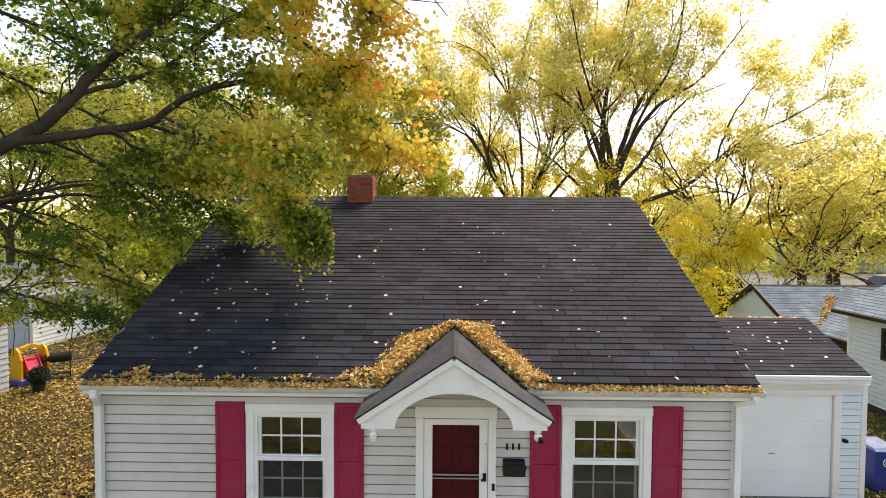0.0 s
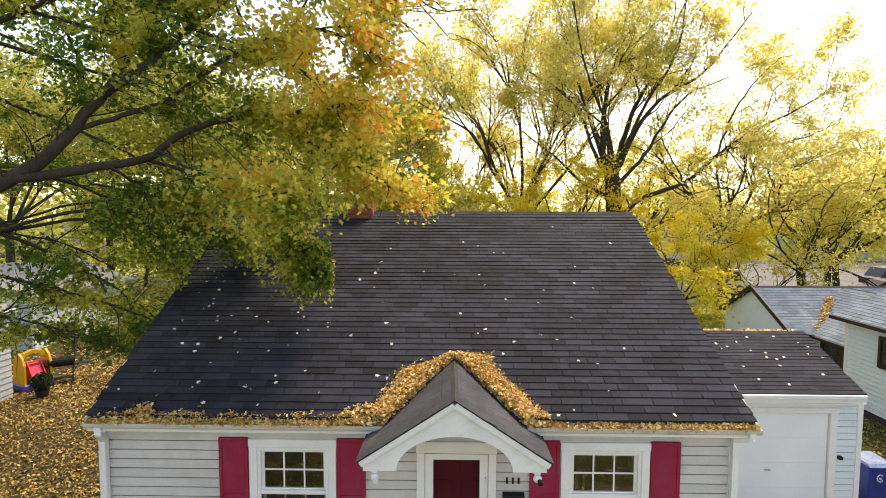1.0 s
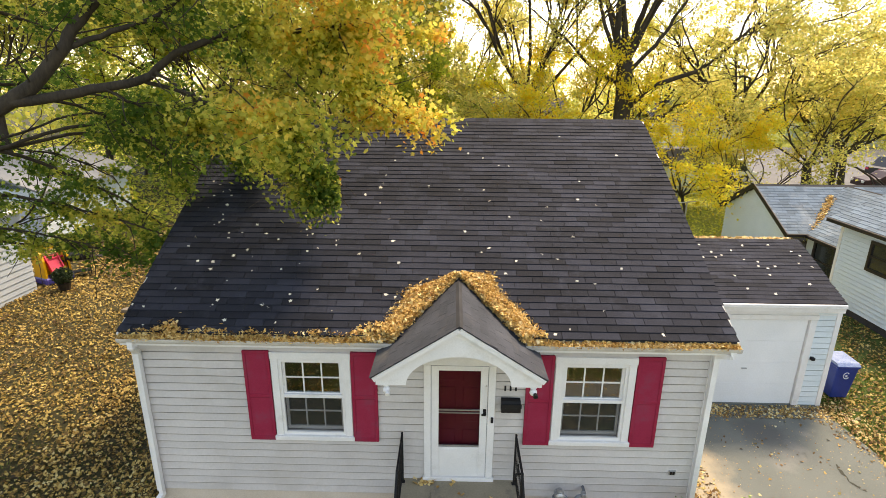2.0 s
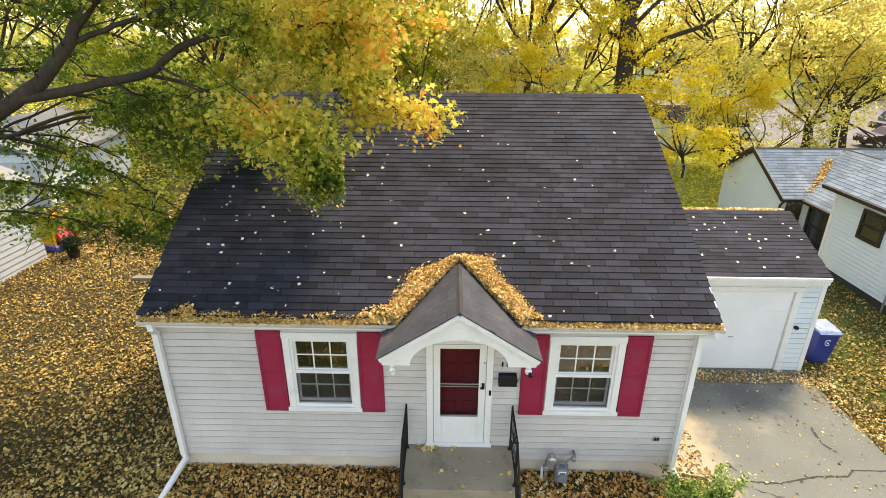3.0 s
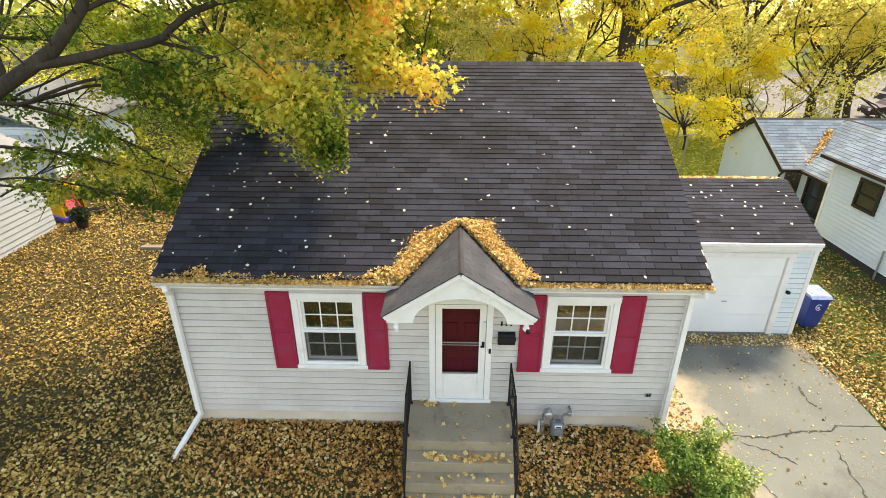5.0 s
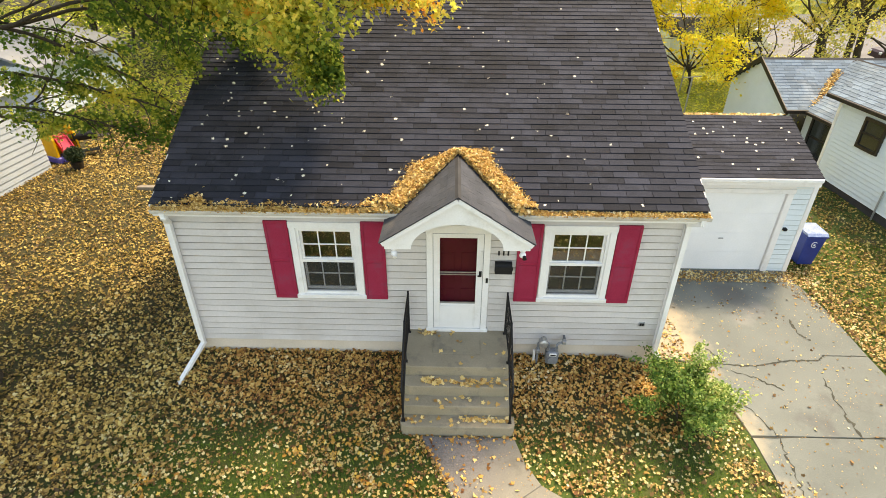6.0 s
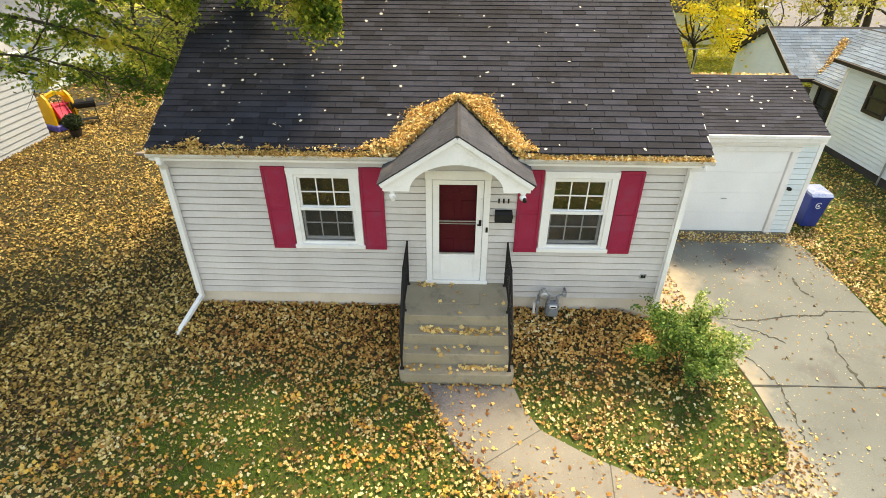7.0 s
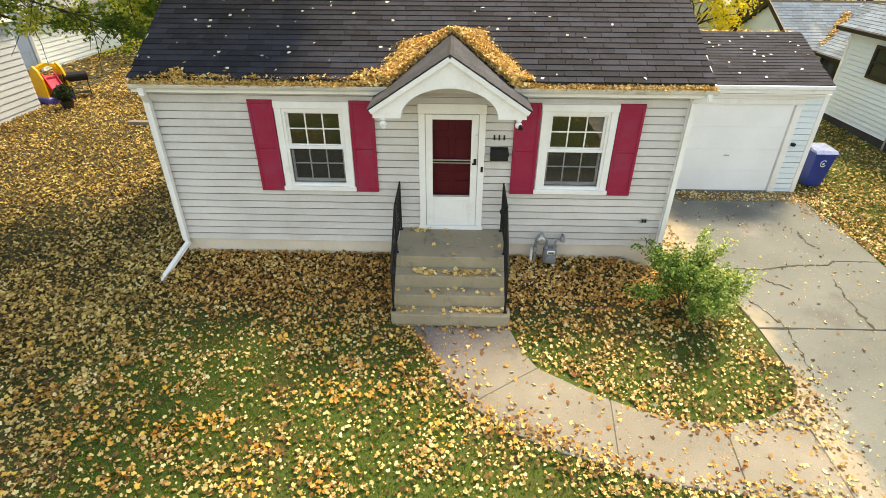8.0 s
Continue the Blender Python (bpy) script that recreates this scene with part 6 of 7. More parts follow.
yard_tree((3.2, 26.0, 0.2), 8, 0.15, 2.2, YELLOW_LEAF, 18000, (0.10, 0.22), 38, "low yellow-green tree behind the house", 7, 3.5, 0.8, 3, 0.4, 0.8, 0.0)
yard_tree((-3.0, 27.0, 0.2), 9, 0.18, 2.6, GREEN_YELLOW_LEAF, 24000, (0.10, 0.22), 39, "low yellow-green tree behind the house", 6, 3.4, 0.7, 3, 0.4, 0.8, 0.0)
yard_tree((-8.0, 28.5, 0.2), 13, 0.26, 4.5, OLIVE_LEAF, 34000, (0.13, 0.27), 40, "tall olive-yellow tree in the back yard", 8, 5.4, 0.6, 3, 0.8, thin=0.35)
yard_tree((-17.5, 32.0, 0.2), 12, 0.28, 5.5, OLIVE_LEAF, 36000, (0.14, 0.3), 41, "tall olive-yellow tree behind the outbuilding", 8, 6.2, 0.6, 3, 0.9, thin=0.35)
yard_tree((-27.0, 24.0, 0.2), 12, 0.28, 5.5, OLIVE_LEAF, 26000, (0.15, 0.32), 42, "tall olive-yellow tree behind the outbuilding", 8, 6.2, 0.6, 3, 0.9, thin=0.35)
yard_tree((-29.0, 36.0, 0.2), 16, 0.3, 6.0, OLIVE_LEAF, 30000, (0.20, 0.38), 50, "tall olive-yellow tree across the lane", 8, 6.5, 0.7, 3, 1.0, thin=0.35)
yard_tree((-22.5, 40.0, 0.2), 16, 0.3, 5.0, GREEN_YELLOW_LEAF, 30000, (0.20, 0.38), 51, "tall yellow-green tree across the lane", 8, 6.5, 0.7, 3, 1.0, thin=0.35)
yard_tree((-11.5, 40.0, 0.2), 16, 0.3, 5.0, YELLOW_LEAF, 26000, (0.20, 0.38), 52, "tall yellow tree across the lane", 8, 6.0, 0.7, 3, 1.0, thin=0.35)
yard_tree((27.0, 29.0, 0.2), 11, 0.25, 3.2, YELLOW_LEAF, 28000, (0.12, 0.27), 43, "yellow tree beyond the neighbour's roof", 6, 4.2, 0.7, 3, 0.45)
yard_tree((-18.5, 27.5, 0.2), 6, 0.13, 1.4, GREEN_YELLOW_LEAF, 15000, (0.14, 0.28), 53, "low yellow-green tree behind the outbuilding", 7, 2.6, 0.9, 3, 0.5, 0.8, 0.0)
yard_tree((-13.0, 31.0, 0.2), 7, 0.14, 1.8, YELLOW_LEAF, 15000, (0.14, 0.28), 54, "low yellow tree in the back yard", 7, 3.0, 0.9, 3, 0.5, 0.8, 0.0)
yard_tree((-6.5, 37.0, 0.2), 8, 0.15, 2.0, YELLOW_LEAF, 16000, (0.16, 0.30), 55, "low yellow tree along the back lane", 7, 3.6, 0.9, 3, 0.5, 0.8, 0.0)
yard_tree((-25.0, 34.0, 0.2), 8, 0.15, 2.0, GREEN_YELLOW_LEAF, 15000, (0.16, 0.30), 56, "low yellow-green tree along the back lane", 7, 3.6, 0.9, 3, 0.5, 0.8, 0.0)
yard_tree((16.3, 20.5, 0.2), 6, 0.12, 1.2, YELLOW_LEAF, 4500, (0.10, 0.2), 49, "low yellow tree behind the neighbour house", 7, 2.6, 0.9, 3, 0.4, 0.9, 0.0)
yard_tree((-0.5, 33.0, 0.2), 9, 0.18, 2.6, YELLOW_LEAF, 22000, (0.12, 0.26), 44, "low yellow tree along the back lane", 7, 4.0, 0.8, 3, 0.45, 0.8, 0.0)
yard_tree((15.0, 36.0, 0.2), 11, 0.25, 3.2, YELLOW_LEAF, 20000, (0.13, 0.28), 45, "yellow tree along the back lane", 7, 4.4, 0.7, 3, 0.5)
yard_tree((17.5, 27.0, 0.2), 13, 0.25, 5.0, YELLOW_LEAF, 13000, (0.10, 0.22), 46, "tall yellow tree between the yards", 7, 4.6, 0.6, 4, 0.5)
yard_tree((24.0, 26.0, 0.2), 10, 0.2, 3.4, YELLOW_LEAF, 12000, (0.10, 0.24), 47, "yellow tree beyond the neighbour house", 7, 4.0, 0.7, 4, 0.5)


# far woods, round the horizon behind the yards
def far_woods():
    rng = np.random.default_rng(8)
    k = 26000
    ang = rng.uniform(-1.25, 1.25, k)
    rad = rng.uniform(72, 110, k)
    lump = 5.5 + 2.6 * np.sin(ang * 17) + 2.0 * np.sin(ang * 41 + 1.0) + 1.4 * np.sin(ang * 89 + rad * 0.3)
    z = rng.uniform(0, 1, k) ** 0.8 * (lump + 3.0)
    at = np.stack([rad * np.sin(ang), rad * np.cos(ang), z + 0.3], 1)
    ob = new("far_woods", array_mesh("far_woods", leaf_cloud(rng, at, (0.5, 1.3), SMALL_SHAPE, 0.1, 0.3), 4, OLIVE_LEAF))
    tagged(ob, "distant olive-yellow woods along the horizon", "woods", kind="stuff")


far_woods()


# ---- bush at the house's corner ----
def corner_bush():
    t = thing("corner_bush", (4.25, -0.85, 0.15), "leafy light green bush at the corner of the house", "bush")
    g = Growth(61)
    for k in range(22):
        a = g.rng.uniform(0, 2 * math.pi)
        d = Vector((math.cos(a) * 0.21, math.sin(a) * 0.36, g.rng.uniform(0.7, 1.1)))
        s = Vector((4.15 + 0.12 * math.cos(a), -1.40 + 0.2 * math.sin(a), 0.08))
        g.grow(s, d, g.rng.uniform(0.44, 0.72), 0.012, 2, 0.0, 0.42, 0.66)
    g.finish(t, BUSH_LEAF, 14500, (0.035, 0.080), 0.075, OVAL_SHAPE, 0.5, seed=9, clump=9)


corner_bush()


def potted_shrub(x, y, z):
    t = thing("potted_shrub", (x, y, z), "dark green round shrub in a brown pot", "shrub")
    bm = bmesh.new()
    tube(bm, [(x, y, z), (x, y, z + 0.28)], [0.16, 0.22], 12)
    part("pot", bm, BROWN, t)
    rng = np.random.default_rng(4)
    v = rng.normal(size=(3200, 3))
    v = v / np.linalg.norm(v, axis=1, keepdims=True) * rng.uniform(0.25, 1.0, (3200, 1)) * np.array((0.33, 0.33, 0.30))
    ob = new("foliage", array_mesh("foliage", leaf_cloud(rng, v + np.array((x, y, z + 0.55)), (0.05, 0.09), OVAL_SHAPE), 6, DARK_LEAF))
    own(ob, t)


DARK_LEAF = leaf_material("dark_leaf", [(0.0, (0.015, 0.03, 0.012)), (0.6, (0.03, 0.055, 0.02)), (1.0, (0.09, 0.09, 0.03))], 0.3, 1.5, None, 0.2)
potted_shrub(-13.88, 9.6, 0.3)


# ---- grass and fallen leaves ----
def on_paving(x, y):
    drive = (x > 5.15) & (x < 8.65) & (y < 3.45) | (x > 4.05) & (x < 8.65) & (y > 0.1) & (y < 3.5)
    top, low = path_sides(x)
    path = (x > -0.6) & (x < 5.2) & (y < top) & (y > low)
    return drive | path


def path_sides(x):
    top = np.where(x < 1.1, -1.85, -2.35 - 1.45 * np.clip((x - 1.1) / 2.2, 0, 1))
    low = np.where(x < 0.3, -1.9 - (x + 0.62) * 1.72, -3.5 - 1.2 * np.clip((x - 0.3) / 2.6, 0, 1))
    return top, low


def in_house(x, y):
    return ((x > -5.25) & (x < 4.03) & (y > -0.02) & (y < 11.1)) | ((x > 4) & (x < 8.6) & (y > 3.45) & (y < 8.4)) | ((x > -0.97) & (x < 1.0) & (y > -1.85) & (y <= 0)) | (x > 12.75) & (y < 17.2) & (y > -2.6) | (x < -14.9) & (y < 9.6)


def soft_noise(x, y, s, o):
    return 0.5 + 0.25 * np.sin(x * s + o + 1.7 * np.sin(y * s * 0.8 + o)) + 0.25 * np.sin(y * s * 1.15 + 2 * o + 1.4 * np.sin(x * s * 0.7))


def grass():
    rng = np.random.default_rng(14)
    k = 490000
    x, y = rng.uniform(-11, 12.7, k), np.concatenate([rng.uniform(-6.5, 5, k - 70000), rng.uniform(-13, -6.5, 70000)])
    ok = ~on_paving(x, y) & ~in_house(x, y)
    ok &= rng.uniform(0, 1, k) < 0.35 + 0.65 * soft_noise(x, y, 0.9, 0.4)
    ok &= rng.uniform(0, 1, k) < 1 - 0.9 * np.clip(np.maximum((y + 2.6) / 1.2, (-x - 4.2) / 2.0), 0, 1) * (x < 4.6)
    x, y = x[ok], y[ok]
    z = ground_z(x, y)
    h, w = rng.uniform(0.03, 0.075, len(x)), rng.uniform(0.004, 0.009, len(x))
    a = rng.uniform(0, 2 * np.pi, len(x))
    lean = rng.normal(size=(len(x), 2)) * 0.5
    p0 = np.stack([x - w * np.cos(a), y - w * np.sin(a), z], 1)
    p1 = np.stack([x + w * np.cos(a), y + w * np.sin(a), z], 1)
    p2 = np.stack([x + lean[:, 0] * h, y + lean[:, 1] * h, z + h], 1)
    ob = new("grass", array_mesh("grass", np.stack([p0, p1, p2], 1), 3, GRASS))
    tagged(ob, "short green lawn grass between fallen leaves", "grass", kind="stuff")


grass()


def ground_leaves():
    rng = np.random.default_rng(15)
    k = 600000
    x, y = rng.uniform(-15, 12.7, k), np.concatenate([rng.uniform(-7.5, 16, 540000), rng.uniform(-15, -7.5, 60000)])
    d = 0.22 + 0.10 * (y < -1.6) + 0.30 * soft_noise(x, y, 0.7, 1.2) * (0.6 + 0.8 * soft_noise(x, y, 2.9, 0.7))
    d = d + 0.21 * np.clip((-x - 4.4) / 1.6, 0, 1) * np.clip((y + 5.5) / 2.5, 0.3, 1)
    d = d * np.where(x > 9.3, 0.9, 1.0)
    d = d + 0.55 * np.clip((y + 2.0) / 1.3, 0, 1) * (x < 4.5) * (x > -5.6)
    spots = soft_noise(x, y, 5.3, 2.1) * soft_noise(x + 0.3 * y, y, 3.7, 0.5)
    d = d * np.where(y < -1.6, 0.85 + 1.5 * (spots > 0.42), 1.0) * np.where((x > 1.0) & (x < 5.2) & (y < -1.2), 0.58, 1.0)
    d = d * np.where((y < -2.2) & (x > -5) & (x < 4.8), 0.78, 1.0) * np.where((y < -2.8) & (x < -2), 0.8, 1.0)
    d = d + 0.4 * np.exp(-((x - 8.9) / 0.5) ** 2) * (y < 3.6) + 0.5 * ((y > 2.7) & (y < 3.5) & (x > 4.1) & (x < 9))
    top, low = path_sides(x)
    side = np.where(y > top, y - top, low - y)
    d = d + 0.5 * np.exp(-np.clip(side, 0, 9) / 0.14) * ((side > 0) & (x > -0.75) & (x < 4.9) & (y < -1.7))
    pav = on_paving(x, y)
    d = np.where(pav, 0.014 + 0.8 * ((y > 2.95) & (x > 5)) + 0.5 * np.clip((x - 7.9 - 0.25 * (3.3 - y)) / 0.5, 0, 1) * (y > 1.0), d)
    rim = np.exp(-np.clip(top - y, 0, 9) / 0.09) + 1.2 * np.exp(-np.clip(y - low, 0, 9) / 0.13)
    d = np.where(pav & (x < 4.9), 0.02 + 0.5 * rim * (0.3 + soft_noise(x, y, 2.3, 0.2)) + 0.10 * (soft_noise(x, y, 1.9, 0.9) > 0.72), d)
    d = np.where((x > 4.9) & (y < -2.6) & (y > -6), 0.015 + 0.5 * np.exp(-((x - 5.15 - 0.25 * (y + 4) ** 2 * 0.3) / 0.32) ** 2), d)
    d = d * np.where((y > 4.5) | (x < -8.5), 0.54, 1.0) * np.clip(1 + (y + 7.0) / 9.0, 0.12, 1.0)
    d = d * np.where(~pav & (y < -0.5) & (x > -8.5), 1.25, 1.0)
    ok = (rng.uniform(0, 1, k) < d) & ~in_house(x, y)
    x, y = x[ok], y[ok]
    z = ground_z(x, y) + np.where(on_paving(x, y), 0.040, 0.03 + rng.uniform(0, 0.03, len(x)))
    far = (y > 4.5) | (y < -6.5) | (x < -8.5) | (x > 9.3) & (y > -3)
    side = ~far & (x < -4.9 + 1.2 * (rng.uniform(0, 1, len(x)) - 0.5)) & (y > -3.2 + 2.4 * (rng.uniform(0, 1, len(x)) - 0.5))
    bed = ~far & ~side & ((y > -1.7 + 1.1 * (rng.uniform(0, 1, len(x)) - 0.5)) & (x > -5.4) & (x < 4.6) & (y < 0.1) | (y < -1.7) & (y > -4.6) & on_paving(x, y) & (x < 4.9))
    for name, ok, size, shape, paint, label in (
            ("bed_leaves", bed, (0.030, 0.080), FALLEN_SHAPE, BED_LEAF, "brown and orange leaves along the house wall"),
            ("side_leaves", side, (0.034, 0.088), FALLEN_SHAPE, SIDE_LEAF, "straw-yellow and brown leaves beside the house"),
            ("fallen_leaves", ~far & ~bed & ~side, (0.022, 0.072), FALLEN_SHAPE, FALLEN, "brown, tan and yellow maple leaves over the lawn"),
            ("drifted_leaves", far, (0.05, 0.12), SMALL_SHAPE, DRIFT_LEAF, "tan leaves over the side yards")):
        at = np.stack([x, y, z], 1)[ok]
        ob = new(name, array_mesh(name, leaf_cloud(rng, at, size, shape, 1.1, 0, 0.85, 1.3), len(shape), paint))
        tagged(ob, label, "leaves", kind="stuff")


ground_leaves()


def outer_leaves():
    rng = np.random.default_rng(35)
    k = 30000
    x, y = rng.normal(-2, 16, k), rng.uniform(-34, 8, k)
    core = (x > -15) & (x < 12.7) & (y > -13)
    ok = ~core & ~in_house(x, y) & (np.abs(x) < 45) & ~((x > 4.8) & (x < 9))
    x, y = x[ok], y[ok]
    at = np.stack([x, y, ground_z(x, y) + 0.035], 1)
    ob = new("scattered_leaves", array_mesh("scattered_leaves", leaf_cloud(rng, at, (0.05, 0.13), SMALL_SHAPE, 1.6, 0, 0.6), 4, FALLEN))
    tagged(ob, "thinly scattered leaves over the outer lawns", "leaves", kind="stuff")


outer_leaves()


def leaf_drifts():
    rng = np.random.default_rng(33)
    at = []
    for _ in range(70):
        cx, cy = rng.uniform(-6.5, 1.0), rng.uniform(-6.4, -2.0)
        n, w = rng.integers(8, 34), rng.uniform(0.06, 0.18)
        at += [(cx + rng.normal(0, w * 1.5), cy + rng.normal(0, w)) for _ in range(n)]
    at = np.array(at)
    at = at[~on_paving(at[:, 0], at[:, 1]) & ~in_house(at[:, 0], at[:, 1])]
    z = ground_z(at[:, 0], at[:, 1]) + rng.uniform(0.03, 0.08, len(at))
    ob = new("leaf_drifts", array_mesh("leaf_drifts", leaf_cloud(rng, np.column_stack([at, z]), (0.035, 0.085), FALLEN_SHAPE, 0.9, 0, 0.9), 8, DRIFT_ORANGE))
    tagged(ob, "small heaps of orange and yellow maple leaves on the lawn", "leaves", kind="stuff")


leaf_drifts()


def paving_litter():
    rng = np.random.default_rng(29)
    k = 14000
    x, y = rng.uniform(-0.6, 8.6, k), rng.uniform(-7, 3.4, k)
    ok = on_paving(x, y) & ((x < 5.0) | (rng.uniform(0, 1, k) < 0.6)) & ~in_house(x, y)
    x, y = x[ok], y[ok]
    at = np.stack([x, y, ground_z(x, y) + 0.036], 1)
    ob = new("leaf_litter", array_mesh("leaf_litter", leaf_cloud(rng, at, (0.008, 0.035), SMALL_SHAPE, 3.0, 0, 0.3, 2.0), 4, BED_LEAF))
    tagged(ob, "small leaf crumbs on the walk and driveway", "leaf litter", kind="stuff")


paving_litter()


def back_leaves():
    rng = np.random.default_rng(17)
    k = 56000
    x, y = rng.uniform(-30, 26, k), rng.uniform(9, 34, k)
    ok = ~in_house(x, y) & ((x < -5) | (x > 8.7) | (y > 12)) & ~((x < -14.9) & (y < 9.6))
    x, y = x[ok], y[ok]
    z = ground_z(x, y) + rng.uniform(0.02, 0.05, len(x))
    for name, ok, paint, label in (("yard_leaves", (x < 0) & (y < 19), DRIFT_LEAF, "golden fallen leaves over the side yard"), ("lawn_leaves", (x >= 0) | (y >= 19), YARD_LEAF, "yellow-green leaves and grass over the back yard")):
        at = np.stack([x, y, z], 1)[ok]
        ob = new(name, array_mesh(name, leaf_cloud(rng, at, (0.10, 0.22), SMALL_SHAPE, 2.2, 0, 0.4), 4, paint))
        tagged(ob, label, "leaves", kind="stuff")


back_leaves()


def lane_leaves():
    rng = np.random.default_rng(27)
    k = 14000
    x, y = rng.uniform(-60, 8, k), rng.uniform(32, 64, k)
    at = np.stack([x, y, ground_z(x, y) + 0.04], 1)
    ob = new("lane_leaves", array_mesh("lane_leaves", leaf_cloud(rng, at, (0.25, 0.5), SMALL_SHAPE, 2.2, 0, 0.4), 4, YARD_LEAF))
    tagged(ob, "yellow leaves over the far yards", "leaves", kind="stuff")


lane_leaves()


def step_leaves():
    rng = np.random.default_rng(18)
    spots = [(-0.55, -0.12, 0.91, 0.16, 0.05, 22), (-0.3, -1.22, 0.69, 0.16, 0.05, 34), (0.45, -1.22, 0.69, 0.26, 0.05, 44), (0.05, -1.2, 0.69, 0.12, 0.04, 8), (0.1, -1.45, 0.465, 0.5, 0.06, 20), (0.55, -1.68, 0.24, 0.25, 0.05, 36), (-0.75, -1.7, 0.24, 0.12, 0.05, 12), (0.1, -1.7, 0.24, 0.3, 0.05, 16), (0.4, -0.5, 0.91, 0.3, 0.3, 12)]
    at = [(min(max(rng.normal(cx, sx), -0.88), 0.9), rng.normal(cy, sy), z + rng.uniform(0.004, 0.02)) for cx, cy, z, sx, sy, n in spots for _ in range(n)]
    ob = new("step_leaves", array_mesh("step_leaves", leaf_cloud(rng, np.array(at), (0.05, 0.10), MAPLE_SHAPE, 2.5, 0, 0.5), 10, GUTTER_LEAF))
    tagged(ob, "yellow leaves lying on the concrete steps", "leaves", kind="stuff")


step_leaves()


def roof_leaves():
    rng = np.random.default_rng(19)
    at = []
    # along the gutters
    for a, b, n, low in ((-5.23, -1.0, 4200, 0.10), (1.0, 4.17, 3300, 0.03)):
        for _ in range(n):
            x = rng.uniform(a, b)
            heap = low + 0.45 * max(0.0, math.sin(x * 2.1 + 1.0) * math.sin(x * 5.3)) + (1.7 * math.exp(-((x + 4.5) / 0.15) ** 2)) + 1.5 * math.exp(-((x + 1.1) / 0.35) ** 2)
            if rng.uniform() > 0.45 + 0.9 * abs(math.sin(x * 3.7) * math.sin(x * 1.3 + 0.4)) + heap:
                continue
            if a > 0:
                heap = 0.16 + 0.10 * math.sin(x * 7.0) + 0.9 * math.exp(-((x - 1.05) / 0.25) ** 2)
            y = -0.285 + abs(rng.normal(0, 0.05)) * (0.75 + 1.2 * heap)
            if a > 0 and x > 1.3:
                y = min(y, -0.228)
            edge = min(max((y + 0.285) / 0.07, 0.0), 1.0)
            z = (roof_z(y) if y > -0.215 else 3.572 + 0.05 * edge) + rng.uniform(0.0, 0.018 + 0.05 * min(heap, 1.5) * (y < -0.05))
            at.append((x, y, z))
    # along the portico's valleys
    for s in (-1, 1):
        for _ in range(9500):
            f = rng.uniform(0, 1) ** 0.85
            vx, vz = 1.30 * (1 - f), 3.43 + 0.79 * f
            vy = EAVE_Y + (vz - EAVE_Z) / SLOPE
            if vy < -0.30:
                continue
            w = 0.09 + 0.15 * math.sin(f * 3.1) + (0.16 * math.exp(-((f - 0.86) / 0.10) ** 2) if s > 0 else 0.10 * math.exp(-((f - 0.66) / 0.12) ** 2))
            out = (rng.uniform(0, 1.5) + 0.25 * abs(rng.normal(0, 1)) * (rng.uniform() < 0.3)) * w
            x, y = PEAK_X + s * (vx + 0.75 * out), vy + 0.55 * out
            thick = max(0.015, 0.11 * (1 - (out / (1.6 * w)) ** 2))
            at.append((x, y, roof_z(y) + rng.uniform(0.005, thick)))
    ob = new("roof_leaves", array_mesh("roof_leaves", leaf_cloud(rng, np.array(at), (0.034, 0.072), FALLEN_SHAPE, 0.7, 0, 0.9), 8, GUTTER_LEAF))
    tagged(ob, "heaps of golden leaves in the gutters and valleys", "leaves", kind="stuff")
    back = np.abs(rng.normal(0.45, 0.25, 600)) + 0.08
    at = [(rng.uniform(4.3, 8.7), G_RIDGE_Y + q, G_RIDGE_Z - q * (G_RIDGE_Z - G_EAVE_Z) / (G_RIDGE_Y - G_EAVE_Y) + rng.uniform(0.01, 0.04)) for q in back]
    ob = new("ridge_leaves", array_mesh("ridge_leaves", leaf_cloud(rng, np.array(at), (0.05, 0.10), MAPLE_SHAPE, 1.5, 0, 0.6), 10, GUTTER_LEAF))
    tagged(ob, "golden leaves along the garage ridge", "leaves", kind="stuff")
    at = []
    for _ in range(1500):
        f = rng.uniform(0, 1)
        at.append((13.72 + 1.5 * f + rng.normal(0, 0.15 * (1 - 0.5 * f)), 11.95 + 1.85 * f + rng.normal(0, 0.05), 2.22 + 0.95 * f + rng.uniform(0, 0.10)))
    ob = new("valley_leaves", array_mesh("valley_leaves", leaf_cloud(rng, np.array(at), (0.06, 0.12), SMALL_SHAPE, 1.5, 0, 0.6), 4, GUTTER_LEAF))
    tagged(ob, "golden leaves in the neighbour roof's valley", "leaves", kind="stuff")


roof_leaves()


